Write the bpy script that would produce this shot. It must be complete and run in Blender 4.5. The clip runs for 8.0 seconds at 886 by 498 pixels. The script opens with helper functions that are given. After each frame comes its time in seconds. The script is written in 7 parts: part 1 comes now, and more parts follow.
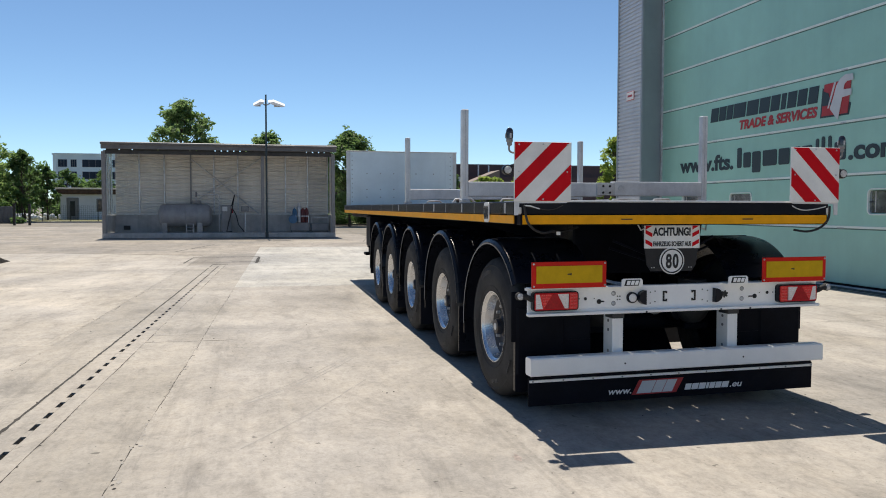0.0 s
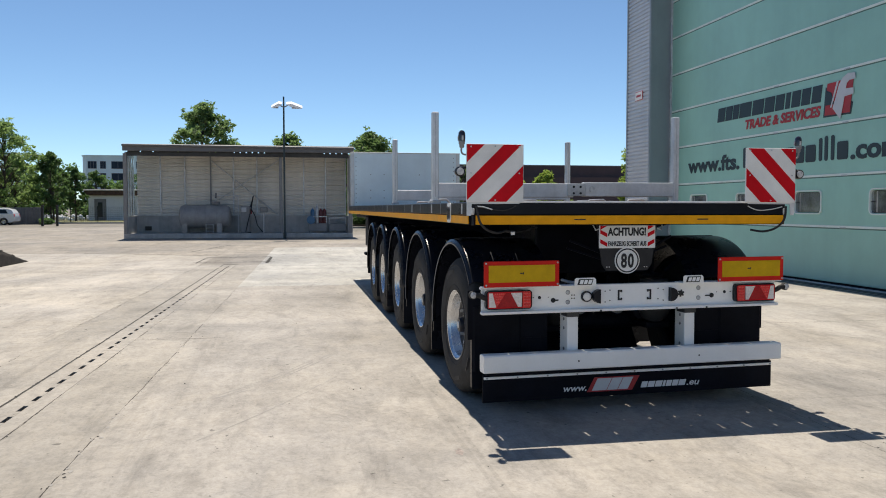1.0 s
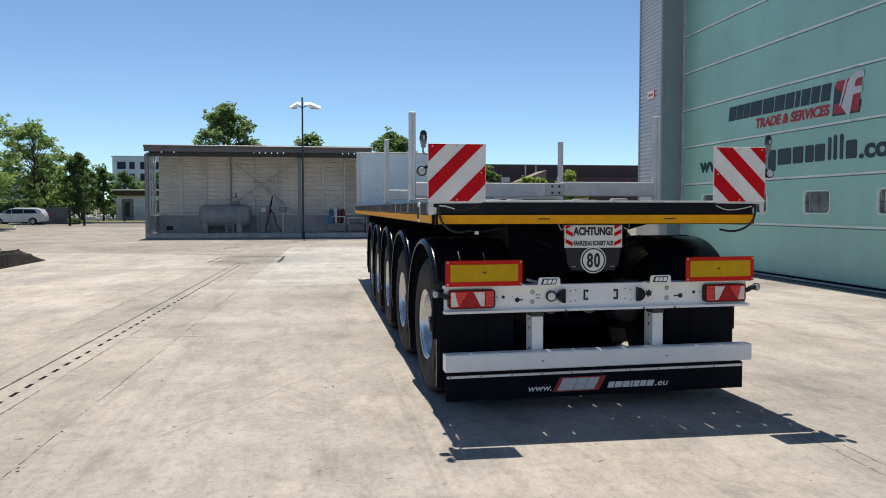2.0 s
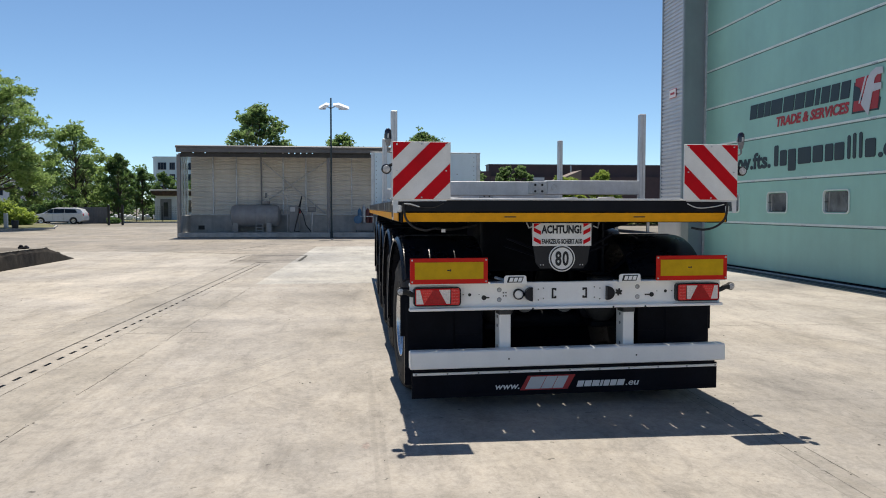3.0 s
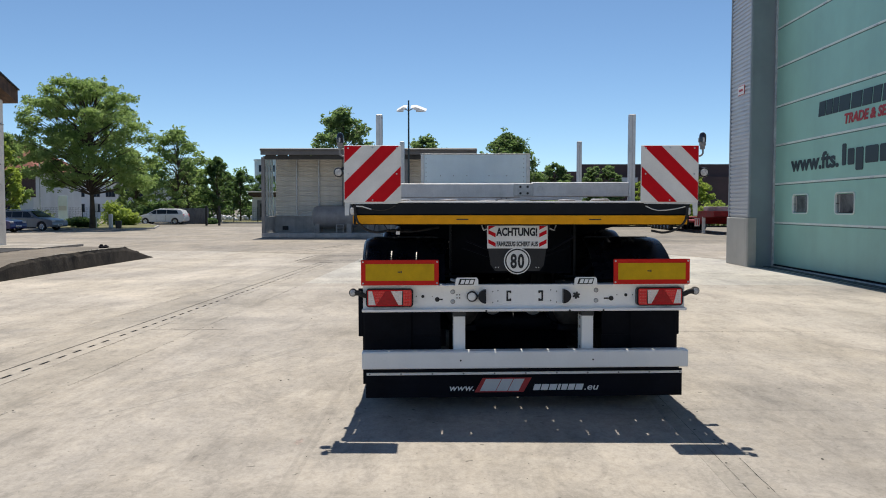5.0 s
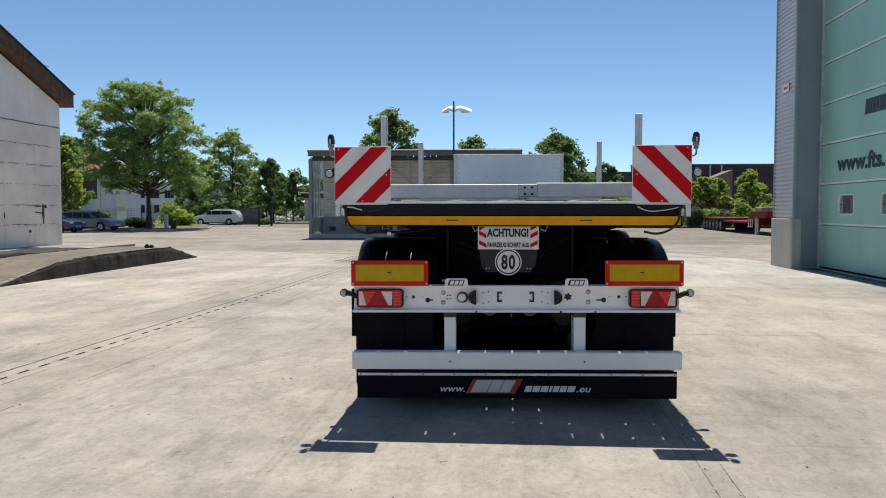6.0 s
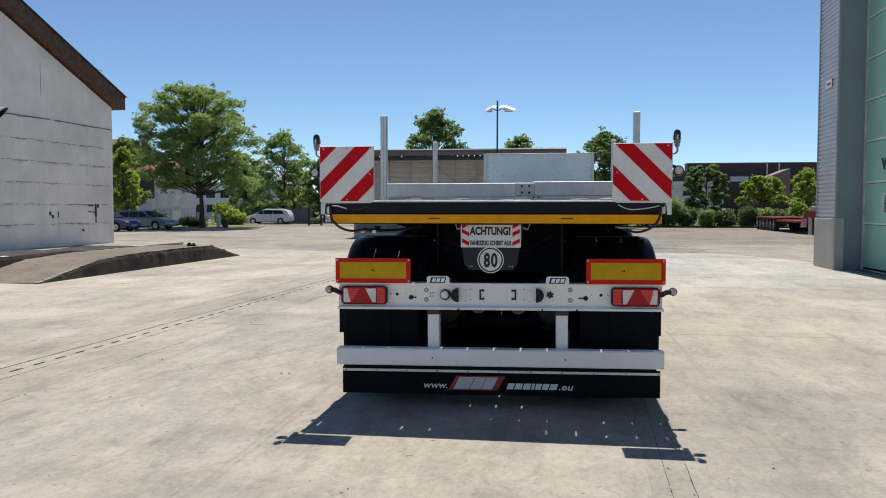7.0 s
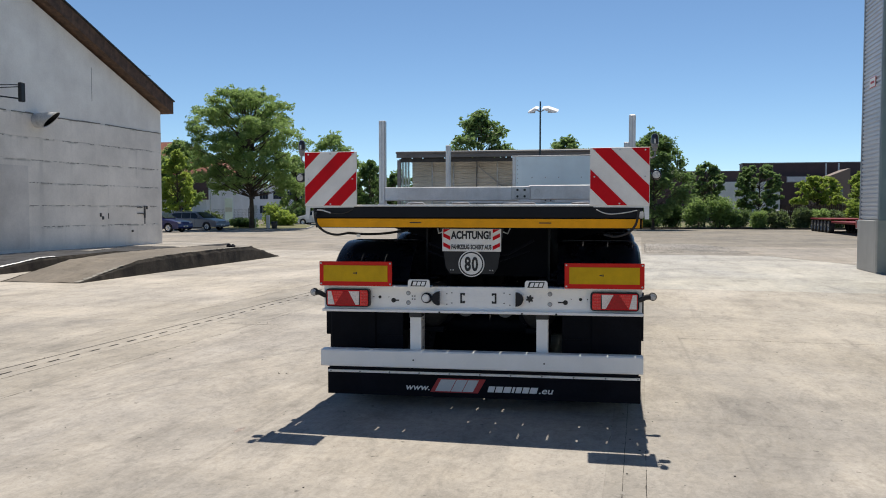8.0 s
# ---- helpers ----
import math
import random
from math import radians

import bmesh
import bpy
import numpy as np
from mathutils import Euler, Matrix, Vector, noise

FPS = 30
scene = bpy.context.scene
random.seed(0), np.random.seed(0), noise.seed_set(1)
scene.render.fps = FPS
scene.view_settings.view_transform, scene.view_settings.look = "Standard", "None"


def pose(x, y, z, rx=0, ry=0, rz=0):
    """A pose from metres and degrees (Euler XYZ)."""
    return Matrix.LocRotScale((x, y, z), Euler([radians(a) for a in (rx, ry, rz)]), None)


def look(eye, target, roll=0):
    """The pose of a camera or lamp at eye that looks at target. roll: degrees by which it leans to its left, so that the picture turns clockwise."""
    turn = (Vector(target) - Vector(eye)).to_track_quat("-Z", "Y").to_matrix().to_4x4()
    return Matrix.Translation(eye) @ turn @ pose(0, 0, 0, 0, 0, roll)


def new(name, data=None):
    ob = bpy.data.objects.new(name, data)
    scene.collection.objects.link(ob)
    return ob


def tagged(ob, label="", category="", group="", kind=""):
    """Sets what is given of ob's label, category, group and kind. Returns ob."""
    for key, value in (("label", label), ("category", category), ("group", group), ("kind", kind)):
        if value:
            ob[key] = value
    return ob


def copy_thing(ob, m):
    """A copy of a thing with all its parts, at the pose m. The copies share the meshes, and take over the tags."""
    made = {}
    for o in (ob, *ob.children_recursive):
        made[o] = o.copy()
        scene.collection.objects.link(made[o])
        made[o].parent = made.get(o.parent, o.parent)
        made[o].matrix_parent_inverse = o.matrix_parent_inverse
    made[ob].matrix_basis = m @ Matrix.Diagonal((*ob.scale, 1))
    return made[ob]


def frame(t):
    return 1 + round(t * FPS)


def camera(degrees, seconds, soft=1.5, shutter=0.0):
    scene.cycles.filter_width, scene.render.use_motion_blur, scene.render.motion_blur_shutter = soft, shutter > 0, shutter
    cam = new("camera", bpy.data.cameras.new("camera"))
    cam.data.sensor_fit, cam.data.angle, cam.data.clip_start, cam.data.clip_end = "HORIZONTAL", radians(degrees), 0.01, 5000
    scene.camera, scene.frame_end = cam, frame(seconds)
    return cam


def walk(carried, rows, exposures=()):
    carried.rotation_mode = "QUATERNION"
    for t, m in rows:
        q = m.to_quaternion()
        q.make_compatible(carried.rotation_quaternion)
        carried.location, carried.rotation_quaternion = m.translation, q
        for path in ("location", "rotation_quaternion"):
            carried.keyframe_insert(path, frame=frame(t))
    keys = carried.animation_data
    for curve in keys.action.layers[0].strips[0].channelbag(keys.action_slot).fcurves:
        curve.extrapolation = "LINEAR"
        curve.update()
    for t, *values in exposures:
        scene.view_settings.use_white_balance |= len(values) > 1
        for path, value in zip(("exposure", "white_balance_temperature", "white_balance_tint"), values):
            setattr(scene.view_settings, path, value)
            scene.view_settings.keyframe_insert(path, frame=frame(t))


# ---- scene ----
cam = camera(57.2, 8.0, 1.0)

PATH = [
    (0, (0.018, 0.148, 1.554), (0.441, 2.1, 1.452), 0.1),
    (0.5, (0.25, 0.031, 1.557), (0.638, 1.99, 1.455), 0.1),
    (1, (0.503, -0.101, 1.557), (0.862, 1.864, 1.456), 0.0),
    (1.5, (0.75, -0.155, 1.538), (1.079, 1.815, 1.438), 0.0),
    (2, (0.968, -0.197, 1.553), (1.262, 1.779, 1.452), 0.0),
    (3.5, (1.765, -0.316, 1.529), (1.912, 1.676, 1.429), -0.0),
    (4, (2.019, -0.341, 1.542), (2.107, 1.655, 1.442), -0.1),
    (4.5, (2.32, -0.409, 1.549), (2.347, 1.588, 1.45), 0.0),
    (6, (3.071, -0.385, 1.55), (2.901, 1.606, 1.453), 0.0),
    (6.5, (3.354, -0.427, 1.558), (3.118, 1.557, 1.461), 0.1),
    (7, (3.619, -0.397, 1.541), (3.318, 1.578, 1.443), 0.0),
    (7.5, (3.87, -0.357, 1.561), (3.504, 1.607, 1.465), 0.0),
    (8, (4.178, -0.367, 1.568), (3.749, 1.584, 1.472), 0.0),
]
walk(cam, [(t, look(eye, target, roll)) for t, eye, target, roll in PATH], [(0, 0.29), (2, 0.28), (3.5, 0.25), (4.5, 0.21), (6, 0.2), (8, 0.19)])

# ---- world, sun, exposure ----
world = bpy.data.worlds.new("world")
scene.world = world
world.use_nodes = True
wn = world.node_tree
sky = wn.nodes.new("ShaderNodeTexSky")
sky.sky_type = "NISHITA"
sky.sun_disc = False
sky.sun_elevation = radians(63)
sky.sun_rotation = radians(0)
sky.altitude = 900
sky.air_density = 0.72
sky.dust_density = 0.0
sky.ozone_density = 2.0
tint = wn.nodes.new("ShaderNodeMix")
tint.data_type, tint.blend_type = "RGBA", "MULTIPLY"
tint.inputs[0].default_value, tint.inputs[7].default_value = 1.0, (0.905, 1.015, 1.04, 1)
wn.links.new(sky.outputs[0], tint.inputs[6])
wn.links.new(tint.outputs[2], wn.nodes["Background"].inputs[0])
wn.nodes["Background"].inputs[1].default_value = 0.100

sun_data = bpy.data.lights.new("sun", "SUN")
sun_data.energy = 5.0
sun_data.angle = radians(0.5)
sun_data.color = (1.0, 0.925, 0.805)
sun = new("sun", sun_data)
sun.matrix_world = look((-0.6, 15, 30), (0, 0, 0))


# ---- mesh building ----
class M:
    """Collects vertices and faces of one mesh."""

    def __init__(self):
        self.v, self.f = [], []

    def add(self, verts, faces):
        n = len(self.v)
        self.v += [tuple(p) for p in verts]
        self.f += [tuple(n + i for i in q) for q in faces]
        return self

    def box(self, x0, y0, z0, x1, y1, z1, c=0.0):
        x0, x1 = min(x0, x1), max(x0, x1)
        y0, y1 = min(y0, y1), max(y0, y1)
        z0, z1 = min(z0, z1), max(z0, z1)
        if c <= 0:
            p = [(x, y, z) for x in (x0, x1) for y in (y0, y1) for z in (z0, z1)]
            return self.add(p, [(0, 1, 3, 2), (4, 6, 7, 5), (0, 4, 5, 1), (2, 3, 7, 6), (0, 2, 6, 4), (1, 5, 7, 3)])
        c = min(c, (x1 - x0) / 2.1, (y1 - y0) / 2.1, (z1 - z0) / 2.1)
        p, idx = [], {}
        for i, (x, sx) in enumerate(((x0, 1), (x1, -1))):
            for j, (y, sy) in enumerate(((y0, 1), (y1, -1))):
                for k, (z, sz) in enumerate(((z0, 1), (z1, -1))):
                    for a in range(3):
                        idx[i, j, k, a] = len(p)
                        p.append((x + sx * c * (a != 0), y + sy * c * (a != 1), z + sz * c * (a != 2)))
        f = []
        for a in range(3):
            b, d = (a + 1) % 3, (a + 2) % 3
            for s in (0, 1):
                q = []
                for u, w in ((0, 0), (1, 0), (1, 1), (0, 1)):
                    k = [0, 0, 0]
                    k[a], k[b], k[d] = s, u, w
                    q.append(idx[(*k, a)])
                f.append(q if s else q[::-1])
            for u in (0, 1):
                for w in (0, 1):
                    k = [0, 0, 0]
                    k[b], k[d] = u, w
                    l = list(k)
                    l[a] = 1
                    f.append((idx[(*k, b)], idx[(*l, b)], idx[(*l, d)], idx[(*k, d)]))
        for i in (0, 1):
            for j in (0, 1):
                for k in (0, 1):
                    f.append((idx[i, j, k, 0], idx[i, j, k, 1], idx[i, j, k, 2]))
        return self.add(p, f)

    def ring(self, c, u, w, r, seg):
        c, u, w = Vector(c), Vector(u), Vector(w)
        return [c + u * (r * math.cos(2 * math.pi * i / seg)) + w * (r * math.sin(2 * math.pi * i / seg)) for i in range(seg)]

    def lathe(self, o, axis, prof, seg=24, close=True):
        """prof: (radius, height along the axis) rows."""
        o, a = Vector(o), Vector(axis).normalized()
        u = a.orthogonal().normalized()
        w = a.cross(u)
        p, f = [], []
        for r, h in prof:
            p += self.ring(o + a * h, u, w, max(r, 1e-4), seg)
        for k in range(len(prof) - 1):
            for i in range(seg):
                j = (i + 1) % seg
                f.append((k * seg + i, k * seg + j, (k + 1) * seg + j, (k + 1) * seg + i))
        if close:
            f.append(tuple(range(seg))[::-1])
            f.append(tuple(range((len(prof) - 1) * seg, len(prof) * seg)))
        return self.add(p, f)

    def cyl(self, p, q, r, r1=None, seg=12):
        p, q = Vector(p), Vector(q)
        return self.lathe(p, q - p, [(r, 0), (r if r1 is None else r1, (q - p).length)], seg)

    def tube(self, pts, r, seg=8, r1=None):
        pts = [Vector(p) for p in pts]
        n = len(pts)
        p, f = [], []
        up = Vector((0.31, 0.17, 0.93))
        for i, c in enumerate(pts):
            d = (pts[min(i + 1, n - 1)] - pts[max(i - 1, 0)]).normalized()
            u = d.cross(up)
            u = u.normalized() if u.length > 1e-3 else d.orthogonal().normalized()
            w = d.cross(u)
            rr = r if r1 is None else r + (r1 - r) * i / (n - 1)
            p += self.ring(c, u, w, rr, seg)
        for k in range(n - 1):
            for i in range(seg):
                j = (i + 1) % seg
                f.append((k * seg + i, k * seg + j, (k + 1) * seg + j, (k + 1) * seg + i))
        f.append(tuple(range(seg))[::-1])
        f.append(tuple(range((n - 1) * seg, n * seg)))
        return self.add(p, f)

    def prism(self, poly, d0, d1, plane="xz"):
        """poly: 2D outline in the plane; extruded from d0 to d1 along the remaining axis."""
        def put(a, b, d):
            return {"xz": (a, d, b), "xy": (a, b, d), "yz": (d, a, b)}[plane]
        n = len(poly)
        p = [put(a, b, d0) for a, b in poly] + [put(a, b, d1) for a, b in poly]
        f = [tuple(range(n))[::-1], tuple(range(n, 2 * n))]
        f += [(i, (i + 1) % n, n + (i + 1) % n, n + i) for i in range(n)]
        return self.add(p, f)

    def ball(self, c, r, seg=12, rows=8, sz=1.0):
        prof = [(r * math.sin(math.pi * i / rows), -r * sz * math.cos(math.pi * i / rows)) for i in range(rows + 1)]
        return self.lathe(c, (0, 0, 1), prof, seg)

    def sweep(self, c, prof, a0, a1, n=24):
        """prof: closed outline (radius, x), swept round the x axis through c from a0 to a1 degrees (0 is forward, 90 up)."""
        m = len(prof)
        p, f = [], []
        for i in range(n + 1):
            a = radians(a0 + (a1 - a0) * i / n)
            p += [(c[0] + x, c[1] + r * math.cos(a), c[2] + r * math.sin(a)) for r, x in prof]
        for i in range(n):
            for k in range(m):
                l = (k + 1) % m
                f.append((i * m + k, i * m + l, (i + 1) * m + l, (i + 1) * m + k))
        f += [tuple(range(m))[::-1], tuple(range(n * m, n * m + m))]
        return self.add(p, f)

    def move(self, m):
        self.v = [tuple(m @ Vector(p)) for p in self.v]
        return self

    def data(self, name, material, smooth=None):
        me = bpy.data.meshes.new(name)
        me.from_pydata(self.v, [], self.f)
        bm = bmesh.new()
        bm.from_mesh(me)
        bmesh.ops.recalc_face_normals(bm, faces=bm.faces)
        bm.to_mesh(me)
        bm.free()
        if smooth:
            me.polygons.foreach_set("use_smooth", [True] * len(me.polygons))
            me.set_sharp_from_angle(angle=radians(smooth))
        me.materials.append(material)
        return me


def flowing(pts, n=5):
    """A smooth path through the points."""
    p = [Vector(q) for q in pts]
    p = [p[0] * 2 - p[1]] + p + [p[-1] * 2 - p[-2]]
    out = []
    for a, b, c, d in zip(p[:-3], p[1:-2], p[2:-1], p[3:]):
        for i in range(n):
            t = i / n
            out.append(0.5 * (2 * b + (c - a) * t + (2 * a - 5 * b + 4 * c - d) * t * t + (3 * b - a - 3 * c + d) * t ** 3))
    return out + [p[-2]]


def part(name, m, material, parent, label="", smooth=None, at=None):
    """One mesh object under a thing or under a part."""
    ob = new(name, m.data(name, material, smooth) if isinstance(m, M) else m)
    ob.parent = parent
    if at is not None:
        ob.matrix_basis = at
    return tagged(ob, label)


def thing(name, label, category, at=None, group="", kind=""):
    """A top-level Empty that parents its parts."""
    ob = new(name)
    ob.empty_display_size = 0.2
    if at is not None:
        ob.matrix_basis = at
    return tagged(ob, label, category, group, kind)


def solid(name, m, material, label, category, at=None, group="", kind="", smooth=None):
    """A top-level thing of one mesh."""
    ob = new(name, m.data(name, material, smooth))
    if at is not None:
        ob.matrix_basis = at
    return tagged(ob, label, category, group, kind)


def letters(text, size, material, depth=0.003, shear=0.0, bold=0.0, squeeze=1.0, space=1.0):
    """Mesh data of text, its left end at x = 0, on the base line, facing -y, upright along z."""
    cu = bpy.data.curves.new("lettering", "FONT")
    cu.body, cu.size, cu.extrude, cu.shear, cu.offset, cu.space_character = text, size, depth, shear, bold, space
    cu.resolution_u = 3
    tmp = new("lettering", cu)
    bpy.context.view_layer.update()
    me = bpy.data.meshes.new_from_object(tmp.evaluated_get(bpy.context.evaluated_depsgraph_get()))
    bpy.data.objects.remove(tmp)
    me.transform(Matrix.Diagonal((squeeze, 1, 1, 1)))
    me.transform(Matrix.Rotation(radians(90), 4, "X"))
    me.materials.clear()
    me.materials.append(material)
    return me


def width_of(me):
    xs = [v.co.x for v in me.vertices]
    return max(xs) - min(xs)


# ---- materials ----
def material(name, colour, rough=0.6, metal=0.0, var=0.12, scale=3.0, grain=60.0, bump=0.15,
             streak=0.0, spec=0.5, coat=0.0, rough_var=0.1):
    mat = bpy.data.materials.new(name)
    mat.use_nodes = True
    nt = mat.node_tree
    b = nt.nodes["Principled BSDF"]
    b.inputs["Metallic"].default_value = metal
    b.inputs["Specular IOR Level"].default_value = spec
    b.inputs["Coat Weight"].default_value = coat
    co = nt.nodes.new("ShaderNodeTexCoord").outputs["Object"]

    def noise_tex(s, detail, stretch=None):
        n = nt.nodes.new("ShaderNodeTexNoise")
        n.inputs["Scale"].default_value = s
        n.inputs["Detail"].default_value = detail
        n.inputs["Roughness"].default_value = 0.62
        src = co
        if stretch:
            mp = nt.nodes.new("ShaderNodeMapping")
            mp.inputs["Scale"].default_value = stretch
            nt.links.new(co, mp.inputs[0])
            src = mp.outputs[0]
        nt.links.new(src, n.inputs["Vector"])
        return n.outputs["Fac"]

    def ramp(fac, lo, hi, a=(0, 0, 0, 1), z=(1, 1, 1, 1)):
        r = nt.nodes.new("ShaderNodeValToRGB")
        r.color_ramp.elements[0].position, r.color_ramp.elements[1].position = lo, hi
        r.color_ramp.elements[0].color, r.color_ramp.elements[1].color = a, z
        nt.links.new(fac, r.inputs[0])
        return r.outputs[0]

    def mix(fac, a, c, how="MIX"):
        m = nt.nodes.new("ShaderNodeMix")
        m.data_type, m.blend_type = "RGBA", how
        for s, i in ((fac, 0), (a, 6), (c, 7)):
            if isinstance(s, (float, int)):
                m.inputs[i].default_value = s
            elif isinstance(s, tuple):
                m.inputs[i].default_value = s
            else:
                nt.links.new(s, m.inputs[i])
        return m.outputs[2]

    base = (*colour, 1)
    dark = tuple(max(0, k * (1 - 2.0 * var)) for k in colour) + (1,)
    light = tuple(min(1, k * (1 + 1.2 * var)) for k in colour) + (1,)
    big = noise_tex(scale, 5)
    fine = noise_tex(grain, 3)
    col = mix(ramp(big, 0.3, 0.7), dark, light)
    g = tuple(0.5 + 0.5 * (1 - var) for k in range(3))
    col = mix(1.0, col, ramp(fine, 0.35, 0.65, (1 - 0.7 * var,) * 3 + (1,), (1, 1, 1, 1)), "MULTIPLY")
    if streak:
        s = noise_tex(scale * 2.5, 4, (1.0, 1.0, 0.06))
        col = mix(1.0, col, ramp(s, 0.45, 0.75, (1, 1, 1, 1), (1 - streak,) * 3 + (1,)), "MULTIPLY")
    nt.links.new(col, b.inputs["Base Color"])
    rr = nt.nodes.new("ShaderNodeMapRange")
    rr.inputs[3].default_value, rr.inputs[4].default_value = max(0.02, rough - rough_var), min(1, rough + rough_var)
    nt.links.new(big, rr.inputs[0])
    nt.links.new(rr.outputs[0], b.inputs["Roughness"])
    if bump:
        bp = nt.nodes.new("ShaderNodeBump")
        bp.inputs["Strength"].default_value = bump
        bp.inputs["Distance"].default_value = 0.01
        nt.links.new(fine, bp.inputs["Height"])
        nt.links.new(bp.outputs[0], b.inputs["Normal"])
    return mat


def glass(name, tint=(0.8, 0.9, 0.9), rough=0.02):
    mat = bpy.data.materials.new(name)
    mat.use_nodes = True
    b = mat.node_tree.nodes["Principled BSDF"]
    b.inputs["Base Color"].default_value = (*tint, 1)
    b.inputs["Transmission Weight"].default_value = 1.0
    b.inputs["Roughness"].default_value = rough
    b.inputs["IOR"].default_value = 1.45
    return mat


def foliage(name, a, c, light):
    mat = bpy.data.materials.new(name)
    mat.use_nodes = True
    nt = mat.node_tree
    b = nt.nodes["Principled BSDF"]
    geo = nt.nodes.new("ShaderNodeNewGeometry")
    r = nt.nodes.new("ShaderNodeValToRGB")
    r.color_ramp.elements[0].color, r.color_ramp.elements[1].color = (*a, 1), (*c, 1)
    nt.links.new(geo.outputs["Random Per Island"], r.inputs[0])
    nt.links.new(r.outputs[0], b.inputs["Base Color"])
    b.inputs["Roughness"].default_value = 0.5
    b.inputs["Specular IOR Level"].default_value = 0.35
    tr = nt.nodes.new("ShaderNodeBsdfTranslucent")
    tr.inputs[0].default_value = (*light, 1)
    mx = nt.nodes.new("ShaderNodeMixShader")
    mx.inputs[0].default_value = 0.47
    nt.links.new(b.outputs[0], mx.inputs[1])
    nt.links.new(tr.outputs[0], mx.inputs[2])
    nt.links.new(mx.outputs[0], nt.nodes["Material Output"].inputs[0])
    return mat


def yard_concrete(name, colour):
    """Weathered poured concrete: broad stains, brushed streaks, specks and tyre marks."""
    mat = bpy.data.materials.new(name)
    mat.use_nodes = True
    nt = mat.node_tree
    b = nt.nodes["Principled BSDF"]
    geo = nt.nodes.new("ShaderNodeNewGeometry").outputs["Position"]

    def tex(s, detail, rough=0.6, stretch=(1, 1, 1), turn=0.0):
        mp = nt.nodes.new("ShaderNodeMapping")
        mp.inputs["Scale"].default_value = stretch
        mp.inputs["Rotation"].default_value = (0, 0, radians(turn))
        nt.links.new(geo, mp.inputs[0])
        n = nt.nodes.new("ShaderNodeTexNoise")
        n.inputs["Scale"].default_value, n.inputs["Detail"].default_value, n.inputs["Roughness"].default_value = s, detail, rough
        n.inputs["Distortion"].default_value = 0.6
        nt.links.new(mp.outputs[0], n.inputs["Vector"])
        return n.outputs["Fac"]

    def ramp(fac, rows):
        r = nt.nodes.new("ShaderNodeValToRGB")
        els = r.color_ramp.elements
        while len(els) < len(rows):
            els.new(0.5)
        for e, (p, k) in zip(els, rows):
            e.position, e.color = p, (*k, 1) if isinstance(k, tuple) else (k, k, k, 1)
        nt.links.new(fac, r.inputs[0])
        return r.outputs[0]

    def mul(a, c):
        m = nt.nodes.new("ShaderNodeMix")
        m.data_type, m.blend_type = "RGBA", "MULTIPLY"
        m.inputs[0].default_value = 1.0
        nt.links.new(a, m.inputs[6])
        nt.links.new(c, m.inputs[7])
        return m.outputs[2]

    r0, g0, b0 = colour
    col = ramp(tex(0.22, 6, 0.65), [(0.28, (r0 * 0.68, g0 * 0.69, b0 * 0.71)), (0.5, (r0 * 0.96, g0 * 0.95, b0 * 0.93)), (0.70, (r0 * 1.16, g0 * 1.14, b0 * 1.11))])
    col = mul(col, ramp(tex(0.9, 8, 0.72, (1, 0.45, 1), 12), [(0.34, 0.84), (0.5, 0.98), (0.64, 1.05)]))
    col = mul(col, ramp(tex(0.8, 8, 0.7, (1.1, 0.38, 1), -24), [(0.36, 0.84), (0.5, 1.0), (0.66, 1.06)]))
    col = mul(col, ramp(tex(2.1, 8, 0.75, (1.1, 0.5, 1), 30), [(0.34, 0.90), (0.46, 1.0)]))
    col = mul(col, ramp(tex(8.0, 6, 0.75), [(0.30, 0.85), (0.5, 1.0)]))
    col = mul(col, ramp(tex(1.7, 9, 0.78, (1.2, 0.36, 1), -8), [(0.34, 0.78), (0.46, 0.99), (0.62, 1.06)]))
    col = mul(col, ramp(tex(45.0, 3, 0.6), [(0.3, 0.88), (0.6, 1.0)]))
    col = mul(col, ramp(tex(0.55, 7, 0.62, (0.22, 1.1, 1), 4), [(0.36, 0.90), (0.5, 1.0), (0.64, 1.08)]))
    col = mul(col, ramp(tex(13.0, 2, 0.5), [(0.24, 0.45), (0.285, 1.0)]))
    col = mul(col, ramp(tex(4.2, 9, 0.8, (1.0, 0.5, 1), 18), [(0.36, (0.85, 0.845, 0.84)), (0.47, (1.0, 1.0, 1.0)), (0.62, (1.08, 1.065, 1.04))]))
    col = mul(col, ramp(tex(19.0, 5, 0.7, (1, 0.65, 1), -15), [(0.32, 0.85), (0.5, 1.0), (0.68, 1.07)]))
    col = mul(col, ramp(tex(0.33, 5, 0.6, (1, 0.6, 1), 40), [(0.40, (1.0, 1.0, 1.0)), (0.64, (1.02, 1.0, 0.955))]))
    col = mul(col, ramp(tex(2.6, 6, 0.7, (1.0, 0.045, 1), 52), [(0.33, 0.86), (0.40, 1.0)]))
    col = mul(col, ramp(tex(2.2, 6, 0.7, (0.05, 1.0, 1), 14), [(0.32, 0.84), (0.39, 1.0), (0.64, 1.0), (0.70, 1.05)]))
    col = mul(col, ramp(tex(41.0, 1, 0.4), [(0.20, 0.5), (0.24, 1.0)]))
    oi = nt.nodes.new("ShaderNodeObjectInfo").outputs["Random"]
    col = mul(col, ramp(oi, [(0.0, 0.95), (1.0, 1.02)]))
    nt.links.new(col, b.inputs["Base Color"])
    b.inputs["Roughness"].default_value = 0.82
    b.inputs["Specular IOR Level"].default_value = 0.3
    bp = nt.nodes.new("ShaderNodeBump")
